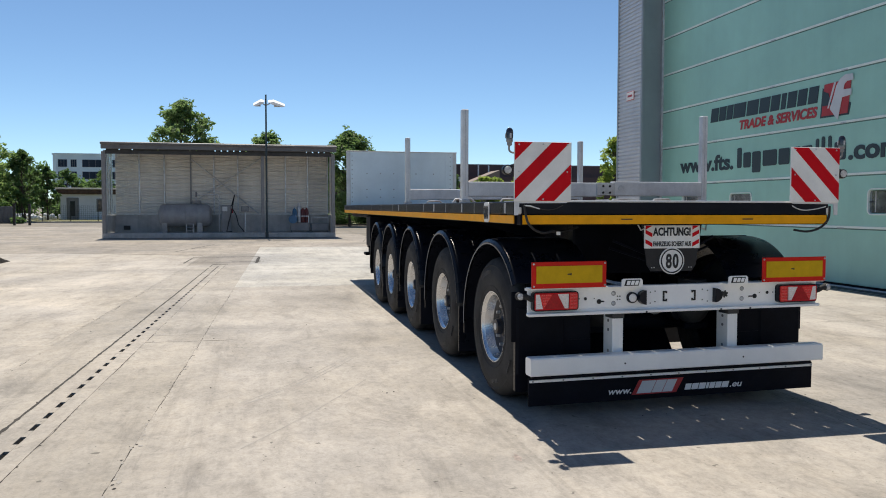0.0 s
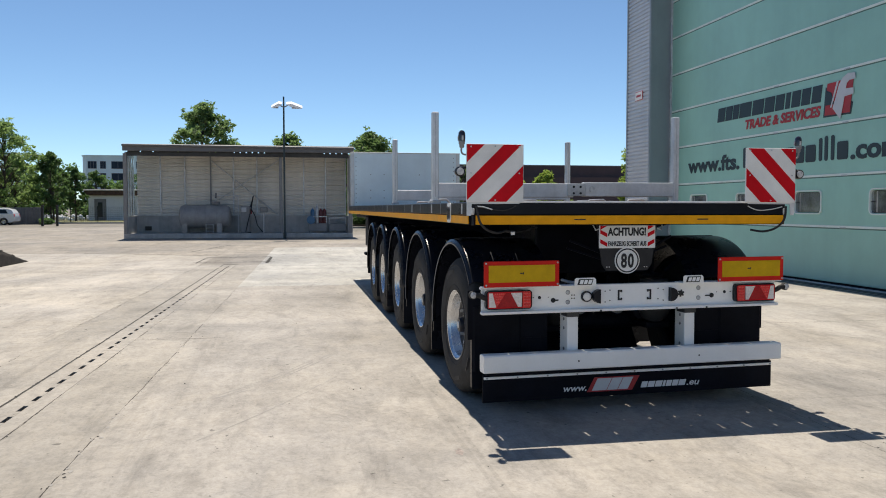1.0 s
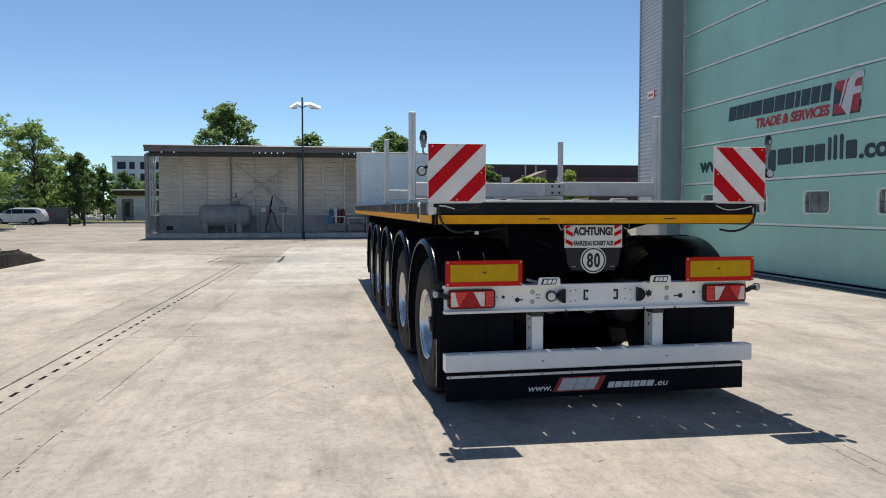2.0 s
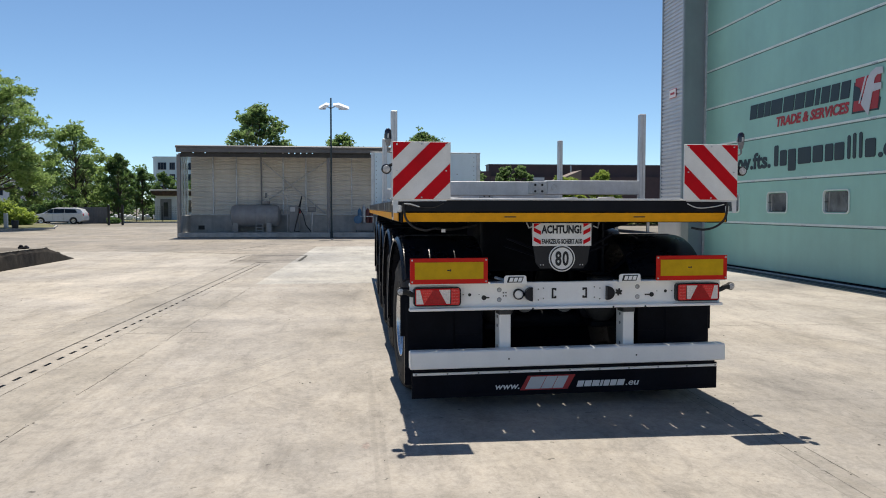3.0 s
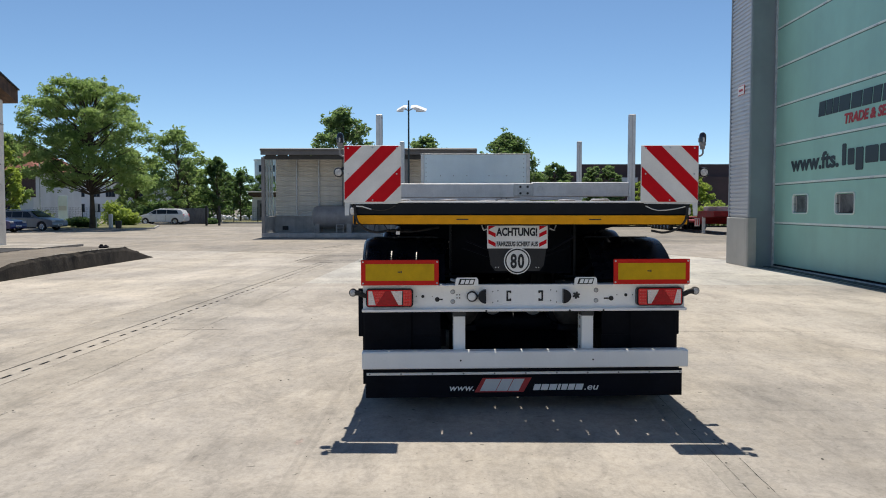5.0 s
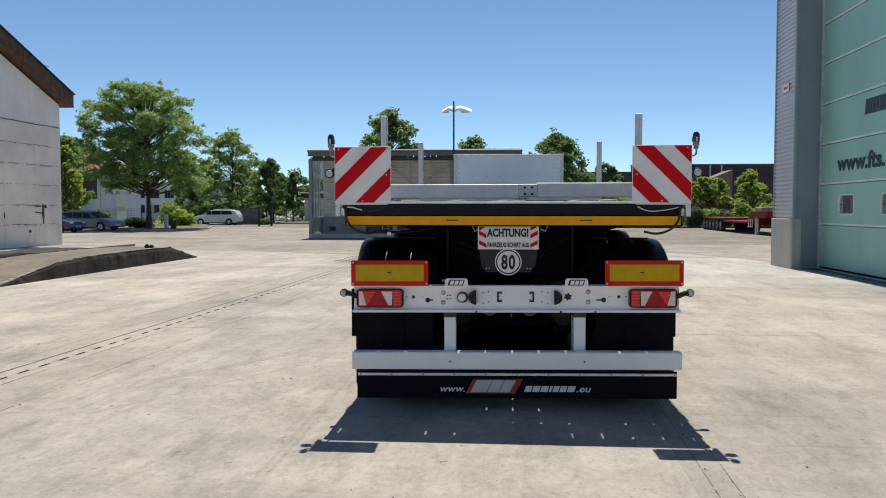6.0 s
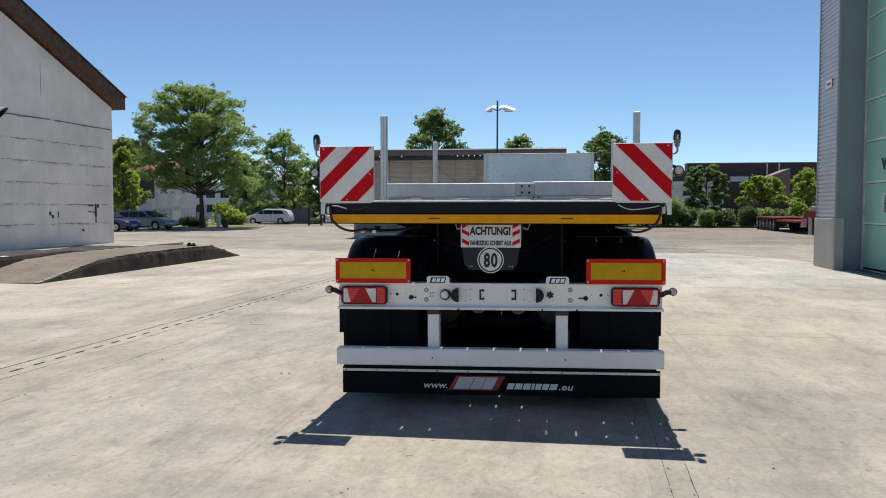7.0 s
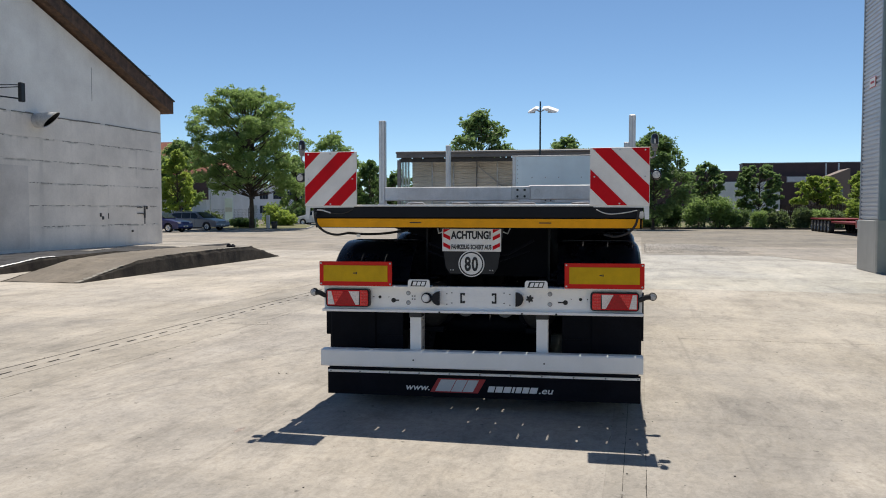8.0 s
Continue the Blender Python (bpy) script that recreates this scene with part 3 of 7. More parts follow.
def hall():
    wall = thing("wall_hall", "tall workshop hall with grey ribbed cladding", "building", kind="structure")
    core = M()
    core.box(11.30, HALL_S, 0, 11.55, 8.8, HALL_H)
    core.box(11.30, 8.8, 9.5, 11.55, 21.84, HALL_H)
    core.prism([(10.40, 21.58), (11.55, 21.99), (11.55, 22.98), (10.40, 22.98)], 0, HALL_H, "xy")
    core.box(11.55, 22.7, 0, 36, 22.98, HALL_H)
    core.box(35.7, HALL_S, 0, 36, 22.7, HALL_H)
    core.box(11.55, HALL_S, 0, 35.7, HALL_S + 0.3, HALL_H)
    part("core", core, PILLAR_GREY, wall)
    roof = M().box(10.25, HALL_S - 0.1, HALL_H, 36.1, HALL_N + 0.12, HALL_H + 0.35, 0.02)
    part("roof", roof, PILLAR_GREY, wall)
    floor_in = M().box(11.12, HALL_S + 0.3, 0.002, 35.7, 22.7, 0.02)
    part("hall_floor", floor_in, GREY_CONCRETE, wall)
    clad = M()
    ribbed(clad, (10.38, 21.5), (10.38, HALL_N), 1.33, HALL_H, 0.110, 0.030, (-1, 0))
    ribbed(clad, (11.27, HALL_S), (11.27, 8.8), 0.3, HALL_H, 0.110, 0.030, (-1, 0))
    ribbed(clad, (10.38, HALL_N), (36, HALL_N), 1.33, HALL_H, 0.110, 0.030, (0, 1))
    part("cladding", clad, CLAD_GREY, wall, "horizontally ribbed silver sheet cladding")
    edge = M()
    edge.box(10.335, HALL_N - 0.02, 1.33, 10.40, HALL_N + 0.05, HALL_H)
    edge.box(10.335, 21.46, 1.33, 10.39, 21.53, HALL_H)
    part("corner_trim", edge, PILLAR_GREY, wall)
    # smooth jamb panels beside the door
    part("jamb_panel", M().prism([(10.39, 21.475), (11.06, 21.715), (11.06, 21.79), (10.39, 21.55)], 0.004, HALL_H - 0.01, "xy"), PILLAR_GREY, wall)
    plinth = M()
    plinth.box(10.30, 21.62, 0, 10.42, 23.1, 1.31, 0.015)
    plinth.prism([(10.30, 21.62), (10.30, 21.50), (10.33, 21.455), (10.55, 21.455), (10.55, 21.62)], 0, 1.31, "xy")
    part("corner_plinth", plinth, SMOOTH_GREY, wall, "chest-high grey concrete corner guard with chamfered edge")
    sign = part("warning_plate", M().box(10.335, 21.95, 4.66, 10.35, 22.45, 4.92, 0.01), RED_INK, wall, "small red-edged white plate")
    part("plate_face", M().box(10.33, 21.968, 4.678, 10.336, 22.432, 4.902), WHITE_FOIL, sign)
    part("unreadable_bar", M().box(10.326, 22.05, 4.76, 10.331, 22.35, 4.82), RED_INK, sign)

    door = thing("door_1", "closed mint green sectional hall door with four small windows", "door", kind="structure")
    zs = [0.06, 1.19, 2.22, 3.25, 4.28, 5.31, 6.34, 7.37, 8.40, 9.43]
    wins = [(12.53, 13.45), (14.86, 15.78), (17.21, 18.13), (19.54, 20.46)]
    y0, y1 = 8.9, 21.70
    for k in range(len(zs) - 1):
        a, c = zs[k] + 0.012, zs[k + 1] - 0.012
        m = M()
        if k == 1:
            ya = y0
            for wa, wc in wins:
                m.box(DX, ya, a, DX + 0.08, wa, c)
                m.box(DX, wa, a, DX + 0.08, wc, 1.46)
                m.box(DX, wa, 1.89, DX + 0.08, wc, c)
                ya = wc
            m.box(DX, ya, a, DX + 0.08, y1, c)
        else:
            m.box(DX, y0, a, DX + 0.08, y1, c, 0.006)
        part("door_panel", m, DOOR_GREEN, door)
    for k in range(1, len(zs) - 1):
        s = part("door_seam", M().box(DX - 0.012, y0, zs[k] - 0.028, DX + 0.05, y1, zs[k] + 0.018, 0.004), DOOR_SEAM, door)
        # dark green strip paints the shadow line under the seam
        part("seam_shadow", M().box(DX - 0.003, y0, zs[k] - 0.052, DX + 0.01, y1, zs[k] - 0.030), SEAM_SHADOW, s)
        y = y0 + 0.6
        b = M()
        while y < y1:
            b.box(DX - 0.02, y - 0.09, zs[k] - 0.034, DX - 0.008, y + 0.09, zs[k] - 0.012, 0.003)
            y += 2.335
        part("hinge_row", b, GALV, s)
    for wa, wc in wins:
        fr = M()
        n, r = 6, 0.09
        def rounded(a0, a1, b0, b1, rad):
            pts = []
            for cx, cz, st in ((a1 - rad, b1 - rad, 0), (a0 + rad, b1 - rad, 90), (a0 + rad, b0 + rad, 180), (a1 - rad, b0 + rad, 270)):
                for i in range(n):
                    t = radians(st + 90 * i / (n - 1))
                    pts.append((cx + rad * math.cos(t), cz + rad * math.sin(t)))
            return pts
        o, i_ = rounded(wa - 0.005, wc + 0.005, 1.425, 1.925, r + 0.02), rounded(wa + 0.022, wc - 0.022, 1.447, 1.903, r)
        k = len(o)
        fr.add([(DX - 0.022, y, z) for y, z in o] + [(DX - 0.022, y, z) for y, z in i_] + [(DX + 0.05, y, z) for y, z in o] + [(DX + 0.05, y, z) for y, z in i_],
               [q for i in range(k) for j in [(i + 1) % k] for q in ((i, j, k + j, k + i), (2 * k + i, 2 * k + j, j, i), (k + i, k + j, 3 * k + j, 3 * k + i))])
        w = part("window_frame", fr, DOOR_SEAM, door, "pale rounded window frame", smooth=40)
        pane = M().box(DX + 0.02, wa + 0.01, 1.47, DX + 0.03, wc - 0.01, 1.88)
        part("pane", pane, DOOR_PANE, w, "grey reflecting pane")
        part("latch", M().box(DX + 0.005, wc - 0.16, 1.664, DX + 0.02, wc - 0.03, 1.684), INK, w, "small black latch")
        part("inner_frame", M().box(DX + 0.014, wc - 0.19, 1.48, DX + 0.0195, wc - 0.165, 1.87), GREY_CONCRETE, w)
    track = M()
    track.box(DX - 0.05, 21.635, 0, DX + 0.02, 21.715, 9.6, 0.01)
    part("side_track", track, GALV, door, "pale vertical edge rail")
    part("bottom_seal", M().box(DX - 0.02, y0, 0.005, DX + 0.06, y1, 0.06), FLAP_RUBBER, door)
    sill = M()
    # wide dark band paints the shade before the door; the thin box is a line
    sill.box(DX - 0.30, 8.0, 0.001, DX - 0.11, 21.60, 0.012)
    sill.box(DX - 0.46, 8.0, 0.001, DX - 0.435, 21.44, 0.008)
    part("threshold_shade_rail", sill, DARK_STEEL_SHADE, door, "dark band painted as threshold shade, with a thin dark rail line")
    part("threshold_strip", M().box(DX - 0.10, 8.0, 0.002, DX - 0.025, 21.6, 0.035, 0.006), GALV, door)

    # lettering and emblem on the door: brand marks are plain blocks
    def lettered(text, y_start, z, length, size, mat, name, label, shear=0.0, bold=0.0):
        me = letters(text, size, mat, 0.004, shear, bold)
        k = length / width_of(me)
        me.transform(Matrix.Diagonal((k, 1, 1, 1)))
        ob = new(name, me)
        ob.matrix_basis = pose(DX - 0.008, y_start, z, 0, 0, -90)
        return tagged(ob, label, "sign", kind="structure")

    word = thing("brand_word", "dark slate brand word as slanted blocks on the door", "sign", kind="structure")
    for a, c in ((19.08, 18.74), (18.70, 18.40), (18.36, 18.10), (18.06, 17.56), (17.50, 17.05), (17.00, 16.62), (16.57, 16.25), (16.19, 16.03), (15.97, 15.67), (15.62, 15.33), (15.27, 14.97)):
        part("letter_block", M().prism([(a, 3.715), (c, 3.715), (c - 0.055, 4.06), (a - 0.055, 4.06)], DX - 0.012, DX - 0.002, "yz"), SLATE_INK, word)
    lettered("TRADE & SERVICES", 17.80, 3.43, 2.82, 0.295, RED_INK, "slogan_lettering", "red slanted slogan lettering on the green door", 0.18, 0.011)
    lettered("www.fts.", 20.57, 2.51, 2.60, 0.52, SLATE_INK, "web_lettering", "dark web address lettering on the green door", 0, 0.018)
    web = thing("web_brand_word", "dark brand word as upright blocks in the web address", "sign", kind="structure")
    xh = 0.355
    for a, c, lo, hi in ((17.84, 17.66, 0, 0.48), (17.58, 17.29, 0, xh), (17.22, 16.90, -0.13, xh), (16.81, 16.29, 0, xh), (16.22, 15.84, 0, xh), (15.76, 15.47, 0, xh), (15.42, 15.09, 0, xh), (14.98, 14.88, 0, 0.47), (14.80, 14.70, 0, 0.5), (14.60, 14.50, 0, 0.5), (14.41, 14.09, 0, xh)):
        part("letter_block", M().prism([(a, 2.51 + lo + 0.03), (a - 0.03, 2.51 + lo), (c + 0.03, 2.51 + lo), (c, 2.51 + lo + 0.03), (c, 2.51 + hi - 0.03), (c + 0.03, 2.51 + hi), (a - 0.03, 2.51 + hi), (a, 2.51 + hi - 0.03)], DX - 0.012, DX - 0.002, "yz"), SLATE_INK, web)
    lettered(".com", 14.02, 2.51, 1.36, 0.52, SLATE_INK, "web_lettering", "dark web address lettering on the green door", 0, 0.018)
    emblem = thing("emblem", "red square emblem with a pale curved mark", "sign", kind="structure")
    part("emblem_shade", M().prism([(14.87, 3.385), (14.03, 3.375), (13.98, 3.60), (14.81, 3.99)], DX - 0.008, DX - 0.002, "yz"), SLATE_INK, emblem)
    part("emblem_field", M().prism([(14.82, 3.42), (14.06, 3.41), (13.97, 4.07), (14.75, 4.05)], DX - 0.014, DX - 0.007, "yz"), RED_INK, emblem)
    part("emblem_dark", M().prism([(14.80, 3.62), (14.52, 3.62), (14.62, 3.86), (14.77, 3.92)], DX - 0.020, DX - 0.013, "yz"), SLATE_INK, emblem)
    part("emblem_line", M().prism([(14.64, 3.56), (14.60, 3.56), (14.40, 4.06), (14.45, 4.06)], DX - 0.022, DX - 0.014, "yz"), PALE_INK, emblem)
    part("emblem_mark", M().prism([(14.32, 3.30), (14.56, 3.54), (14.47, 3.74), (14.38, 3.98), (14.28, 4.10), (14.12, 4.17), (13.92, 4.15), (13.90, 4.03), (14.08, 4.03), (14.15, 3.98), (14.18, 3.88), (13.95, 3.87), (13.95, 3.75), (14.21, 3.73), (14.26, 3.52)], DX - 0.026, DX - 0.019, "yz"), PALE_INK, emblem)


hall()


# ---- open-fronted fuel shed ----
def fuel_shed():
    x0, x1, yf, yb, h = -7.95, 3.53, 42.95, 45.5, 4.70
    sh = thing("fuel_shed", "open-fronted grey steel fuel shed with ribbed cladding", "shed", pose(0, 0, 0), kind="")
    base = M()
    base.box(x0, yf, 0, x1, yb, 0.24, 0.02)
    part("base_slab", base, LOW_WALL, sh)
    low = M()
    low.box(x0, yf + 0.06, 0.24, x0 + 0.22, yb, 1.14, 0.01)
    low.box(x0 + 0.22, yb - 0.22, 0.24, x1 - 0.22, yb, 1.14, 0.01)
    low.box(x1 - 0.22, yf + 0.06, 0.24, x1, yb, 1.14, 0.01)
    part("low_wall", low, LOW_WALL, sh)
    # back cladding in bays, each a ribbed sheet
    bays = [-7.72, -6.51, -5.26, -3.92, -2.73, -1.49, -0.24, 1.02, 2.21, 3.30]
    for a, c in zip(bays[:-1], bays[1:]):
        m = M()
        ribbed(m, (a + 0.02, yb - 0.06), (c - 0.02, yb - 0.06), 1.14, h - 0.26, 0.14, 0.03, (0, -1))
        m.box(a + 0.02, yb - 0.05, 1.14, c - 0.02, yb - 0.02, h - 0.26)
        part("cladding_sheet", m, SHED_CLAD, sh)
        part("mullion", M().box(c - 0.035, yb - 0.16, 1.14, c + 0.035, yb - 0.062, h + 0.03, 0.006), GALV if c not in (-3.92, -0.24) else STEEL_GREY, sh)
    part("sill_rail", M().box(x0 + 0.22, yb - 0.30, 1.142, x1 - 0.22, yb - 0.17, 1.20, 0.006), GALV, sh)
    # side glazing strip at the left end
    for k in range(4):
        yy = yf + 0.24 + k * 0.62
        part("side_mullion", M().box(x0 + 0.06, yy, 1.14, x0 + 0.14, yy + 0.07, h - 0.32, 0.006), GALV, sh)
    part("side_panel", M().box(x0 + 0.09, yf + 0.3, 1.14, x0 + 0.11, yb - 0.1, h - 0.32), GLASS, sh, "translucent end panel").visible_shadow = False
    part("side_clad", M().box(x1 - 0.12, yf + 0.9, 1.14, x1 - 0.08, yb - 0.06, h - 0.32), SHED_CLAD, sh)
    for px in (x0 + 0.02, x1 - 0.20):
        part("corner_post", M().box(px, yf, 0.24, px + 0.18, yf + 0.2, h - 0.4, 0.012), STEEL_GREY, sh)
    part("middle_post", M().box(-0.26, yf + 0.10, 0.24, -0.10, yf + 0.28, h - 0.4, 0.012), STEEL_GREY, sh)
    roof = M()
    roof.prism([(yf - 0.25, h + 0.04), (yf - 0.25, h - 0.04), (yb + 0.1, h + 0.03), (yb + 0.1, h + 0.11)], x0 + 0.07, x1 + 0.03, "yz")
    part("roof", roof, SHED_STEEL, sh, "flat grey steel roof")
    part("front_fascia", M().box(x0 + 0.06, yf - 0.31, h - 0.297, x1 + 0.04, yf - 0.23, h + 0.05, 0.02), SHED_STEEL, sh)
    part("gutter", M().cyl((x0 + 0.05, yf - 0.36, h - 0.02), (x1 + 0.05, yf - 0.36, h - 0.05), 0.06), SHED_STEEL, sh, smooth=40)
    # beam coloured near-black, painting in the shaded line below the fascia
    part("front_beam", M().box(x0 + 0.2, yf, h - 0.52, x1 - 0.2, yf + 0.12, h - 0.332, 0.008), DARK_STEEL_SHADE, sh)
    # open slots between the eaves spacers let the sky through
    gaps, pitch = (1, 3, 7, 12, 13, 16, 17, 18, 19, 20, 21, 31, 32, 33, 34), (x1 - x0 - 0.8) / 35
    for k in range(36):
        xx = x0 + 0.4 + k * pitch
        a, c = (0.032 if k - 1 in gaps else 0.0005), (0.032 if k in gaps else 0.0005)
        part("eaves_spacer", M().box(xx - pitch / 2 + a, yf + 0.02, h - 0.36, xx + pitch / 2 - c, yf + 0.10, h - 0.24), DARK_STEEL_SHADE, sh)
    for a, c in (((-3.88, 4.10), (-0.40, 1.20)), ((-3.50, 2.0), (-0.30, 4.16))):
        m = M().tube([(a[0], yb - 0.2, a[1]), (c[0], yb - 0.2, c[1])], 0.035, 6)
        part("diagonal_brace", m, GALV, sh, smooth=40)
    part("wall_vent", M().box(-7.30, yb - 0.30, 0.36, -6.98, yb - 0.221, 0.58), INK, sh)


fuel_shed()
SHED_Y, SHED_Z = 44.6, 0.24


def fuel_tank():
    t = thing("fuel_tank", "grey horizontal cylindrical fuel tank on two saddles", "tank", pose(-4.13, 44.45, SHED_Z))
    prof = [(0.02, -1.33), (0.33, -1.31), (0.52, -1.23), (0.59, -1.09), (0.60, -0.98), (0.60, 0.04), (0.612, 0.05), (0.612, 0.58), (0.60, 0.59), (0.60, 0.98), (0.59, 1.09), (0.52, 1.23), (0.33, 1.31), (0.02, 1.33)]
    part("shell", M().lathe((0, 0, 0.88), (1, 0, 0), prof, 32), TANK_GREY, t, smooth=30)
    for x in (-1.0, 0.75):
        part("saddle", M().prism([(x - 0.13, 0), (x + 0.13, 0), (x + 0.13, 0.5), (x - 0.13, 0.5)], -0.5, 0.5, "xz"), GREY_CONCRETE, t)
    lad = M()
    for x in (0.10, 0.46):
        lad.tube([(x, -0.70, 0), (x, -0.70, 0.46)], 0.02, 6)
    for z in (0.10, 0.27, 0.44):
        lad.tube([(0.10, -0.70, z), (0.46, -0.70, z)], 0.02, 6)
    part("step_ladder", lad, GALV, t)
    neck = M().cyl((0.55, 0, 1.5), (0.55, 0, 1.66), 0.22, seg=16)
    part("manhole", neck, STEEL_GREY, t, smooth=40)
    pipe = M().tube([(0.55, 0, 1.6), (0.55, 0, 1.9), (0.75, 0, 1.98), (1.65, 0, 1.96), (1.70, 0, 1.85), (1.70, 0, 0.0)], 0.03, 8)
    part("filling_pipe", pipe, PALE_PIPE, t, smooth=40)
    part("valve", M().cyl((0.55, -0.08, 1.86), (0.55, 0.08, 2.08), 0.05), STEEL_GREY, t)


def fuel_pump():
    p = thing("fuel_pump", "grey fuel dispenser with a black hanging hose", "fuel pump", pose(-2.05, 44.2, SHED_Z))
    part("cabinet", M().box(-0.24, -0.18, 0, 0.24, 0.18, 1.42, 0.02), STEEL_GREY, p)
    part("display", M().box(-0.20, -0.20, 1.10, 0.06, -0.178, 1.34, 0.01), PALE_PIPE, p, "pale display panel")
    hose = M().tube([(0.26, -0.1, 1.35), (0.42, -0.12, 1.95), (0.30, -0.2, 1.2), (0.12, -0.3, 0.5), (0.02, -0.3, 0.05), (0.3, -0.3, 0.03)], 0.028, 8)
    part("hose", hose, RUBBER, p, smooth=50)
    hose2 = M().tube([(0.28, -0.1, 1.3), (0.5, -0.15, 0.9), (0.62, -0.25, 0.4), (0.9, -0.3, 0.03)], 0.025, 8)
    part("second_hose", hose2, RUBBER, p, smooth=50)
    part("nozzle", M().box(0.24, -0.08, 1.0, 0.34, 0.06, 1.25, 0.02), RED_INK, p)
    q = thing("meter_post", "slim grey metering post", "post", pose(-1.10, 44.2, SHED_Z))
    part("stem", M().cyl((0, 0, 0), (0, 0, 1.1), 0.045), GALV, q, smooth=40)
    part("meter_box", M().box(-0.2, -0.1, 1.08, 0.2, 0.1, 1.36, 0.02), STEEL_GREY, q)
    part("meter_face", M().box(-0.14, -0.115, 1.14, 0.14, -0.098, 1.30), GREY_CONCRETE, q)


def gas_bottles():
    BLUE = material("blue_bottle_paint", (0.05, 0.16, 0.30), 0.4)
    MAROON = material("maroon_bottle_paint", (0.13, 0.02, 0.02), 0.4)
    k = thing("bottle_crate", "grey steel crate with mesh sides", "crate", pose(1.72, 44.2, SHED_Z), "crates")
    part("crate_box", M().box(-0.48, -0.4, 0.08, 0.48, 0.4, 0.5, 0.01), STEEL_GREY, k)
    for x in (-0.46, 0.42):
        for y in (-0.38, 0.34):
            part("foot", M().box(x, y, 0, x + 0.05, y + 0.05, 0.08), STEEL_GREY, k)
    for x in (-0.46, 0.46):
        part("stanchion", M().box(x - 0.02, -0.4, 0.5, x + 0.02, -0.36, 0.85), GALV, k)
    part("top_rail", M().box(-0.48, -0.41, 0.83, 0.48, -0.37, 0.87), GALV, k)
    c = copy_thing(k, pose(2.78, 44.2, SHED_Z) @ Matrix.Diagonal((0.93, 1, 0.92, 1)))
    tagged(c, "grey steel crate with a loose lid")
    for i, (x, mat, hh, lab) in enumerate(((1.46, BLUE, 0.80, "blue steel gas bottle in a crate"), (1.70, GALV, 0.96, "silver steel gas bottle in a crate"), (1.90, MAROON, 0.80, "maroon steel gas bottle in a crate"), (2.09, MAROON, 0.80, "maroon steel gas bottle in a crate"))):
        b = thing("gas_bottle", lab, "gas bottle", pose(x, 44.12 + 0.05 * (i % 2), SHED_Z + 0.5), "gas bottles")
        part("bottle", M().lathe((0, 0, 0), (0, 0, 1), [(0.10, 0), (0.115, 0.02), (0.115, hh - 0.2), (0.09, hh - 0.1), (0.04, hh - 0.05), (0.03, hh)], 16), mat, b, smooth=35)
        part("valve_cap", M().cyl((0, 0, hh - 0.01), (0, 0, hh + 0.07), 0.035), GALV, b)
    h = solid("hose_reel", M().lathe((1.36, 43.74, 0.92), (0, 1, 0), [(0.05, -0.06), (0.22, -0.06), (0.22, -0.04), (0.15, -0.03), (0.15, 0.03), (0.22, 0.04), (0.22, 0.06), (0.05, 0.06)], 20), BLUE, "blue hose reel hanging on the crate", "hose reel", smooth=30)


fuel_tank()
fuel_pump()
gas_bottles()


# ---- twin street lamp ----
def street_lamp():
    l = thing("street_lamp", "dark steel street lamp with two flat pale heads", "street lamp", pose(0.02, 41.9, 0))
    part("pole", M().lathe((0, 0, 0), (0, 0, 1), [(0.08, 0), (0.08, 0.3), (0.05, 0.34), (0.047, 4.0), (0.040, 7.15)], 14), SLATE_INK, l, smooth=30)
    for s in (-1, 1):
        part("arm", M().tube([(0, 0, 6.62), (s * 0.2, 0, 6.72)], 0.03, 8), PILLAR_GREY, l)
        k = 1.16 if s > 0 else 0.76
        hd = M()
        hd.prism([(s * 0.10, 6.83), (s * 0.34, 6.86), (s * 0.80, 6.66), (s * 0.76, 6.62), (s * 0.30, 6.70)], -0.32, 0.32, "xz")
        hd.v = [(x * k, y, z + 0.30 * y) for x, y, z in hd.v]
        head = part("lamp_head", hd, WHITE, l, "pale wedge-shaped lamp head")
        df = M().box(s * 0.34, -0.24, 6.60, s * 0.70, 0.24, 6.64)
        df.v = [(x * k, y, z + 0.30 * y) for x, y, z in df.v]
        part("diffuser", df, CLEAR_LENS, head)


street_lamp()


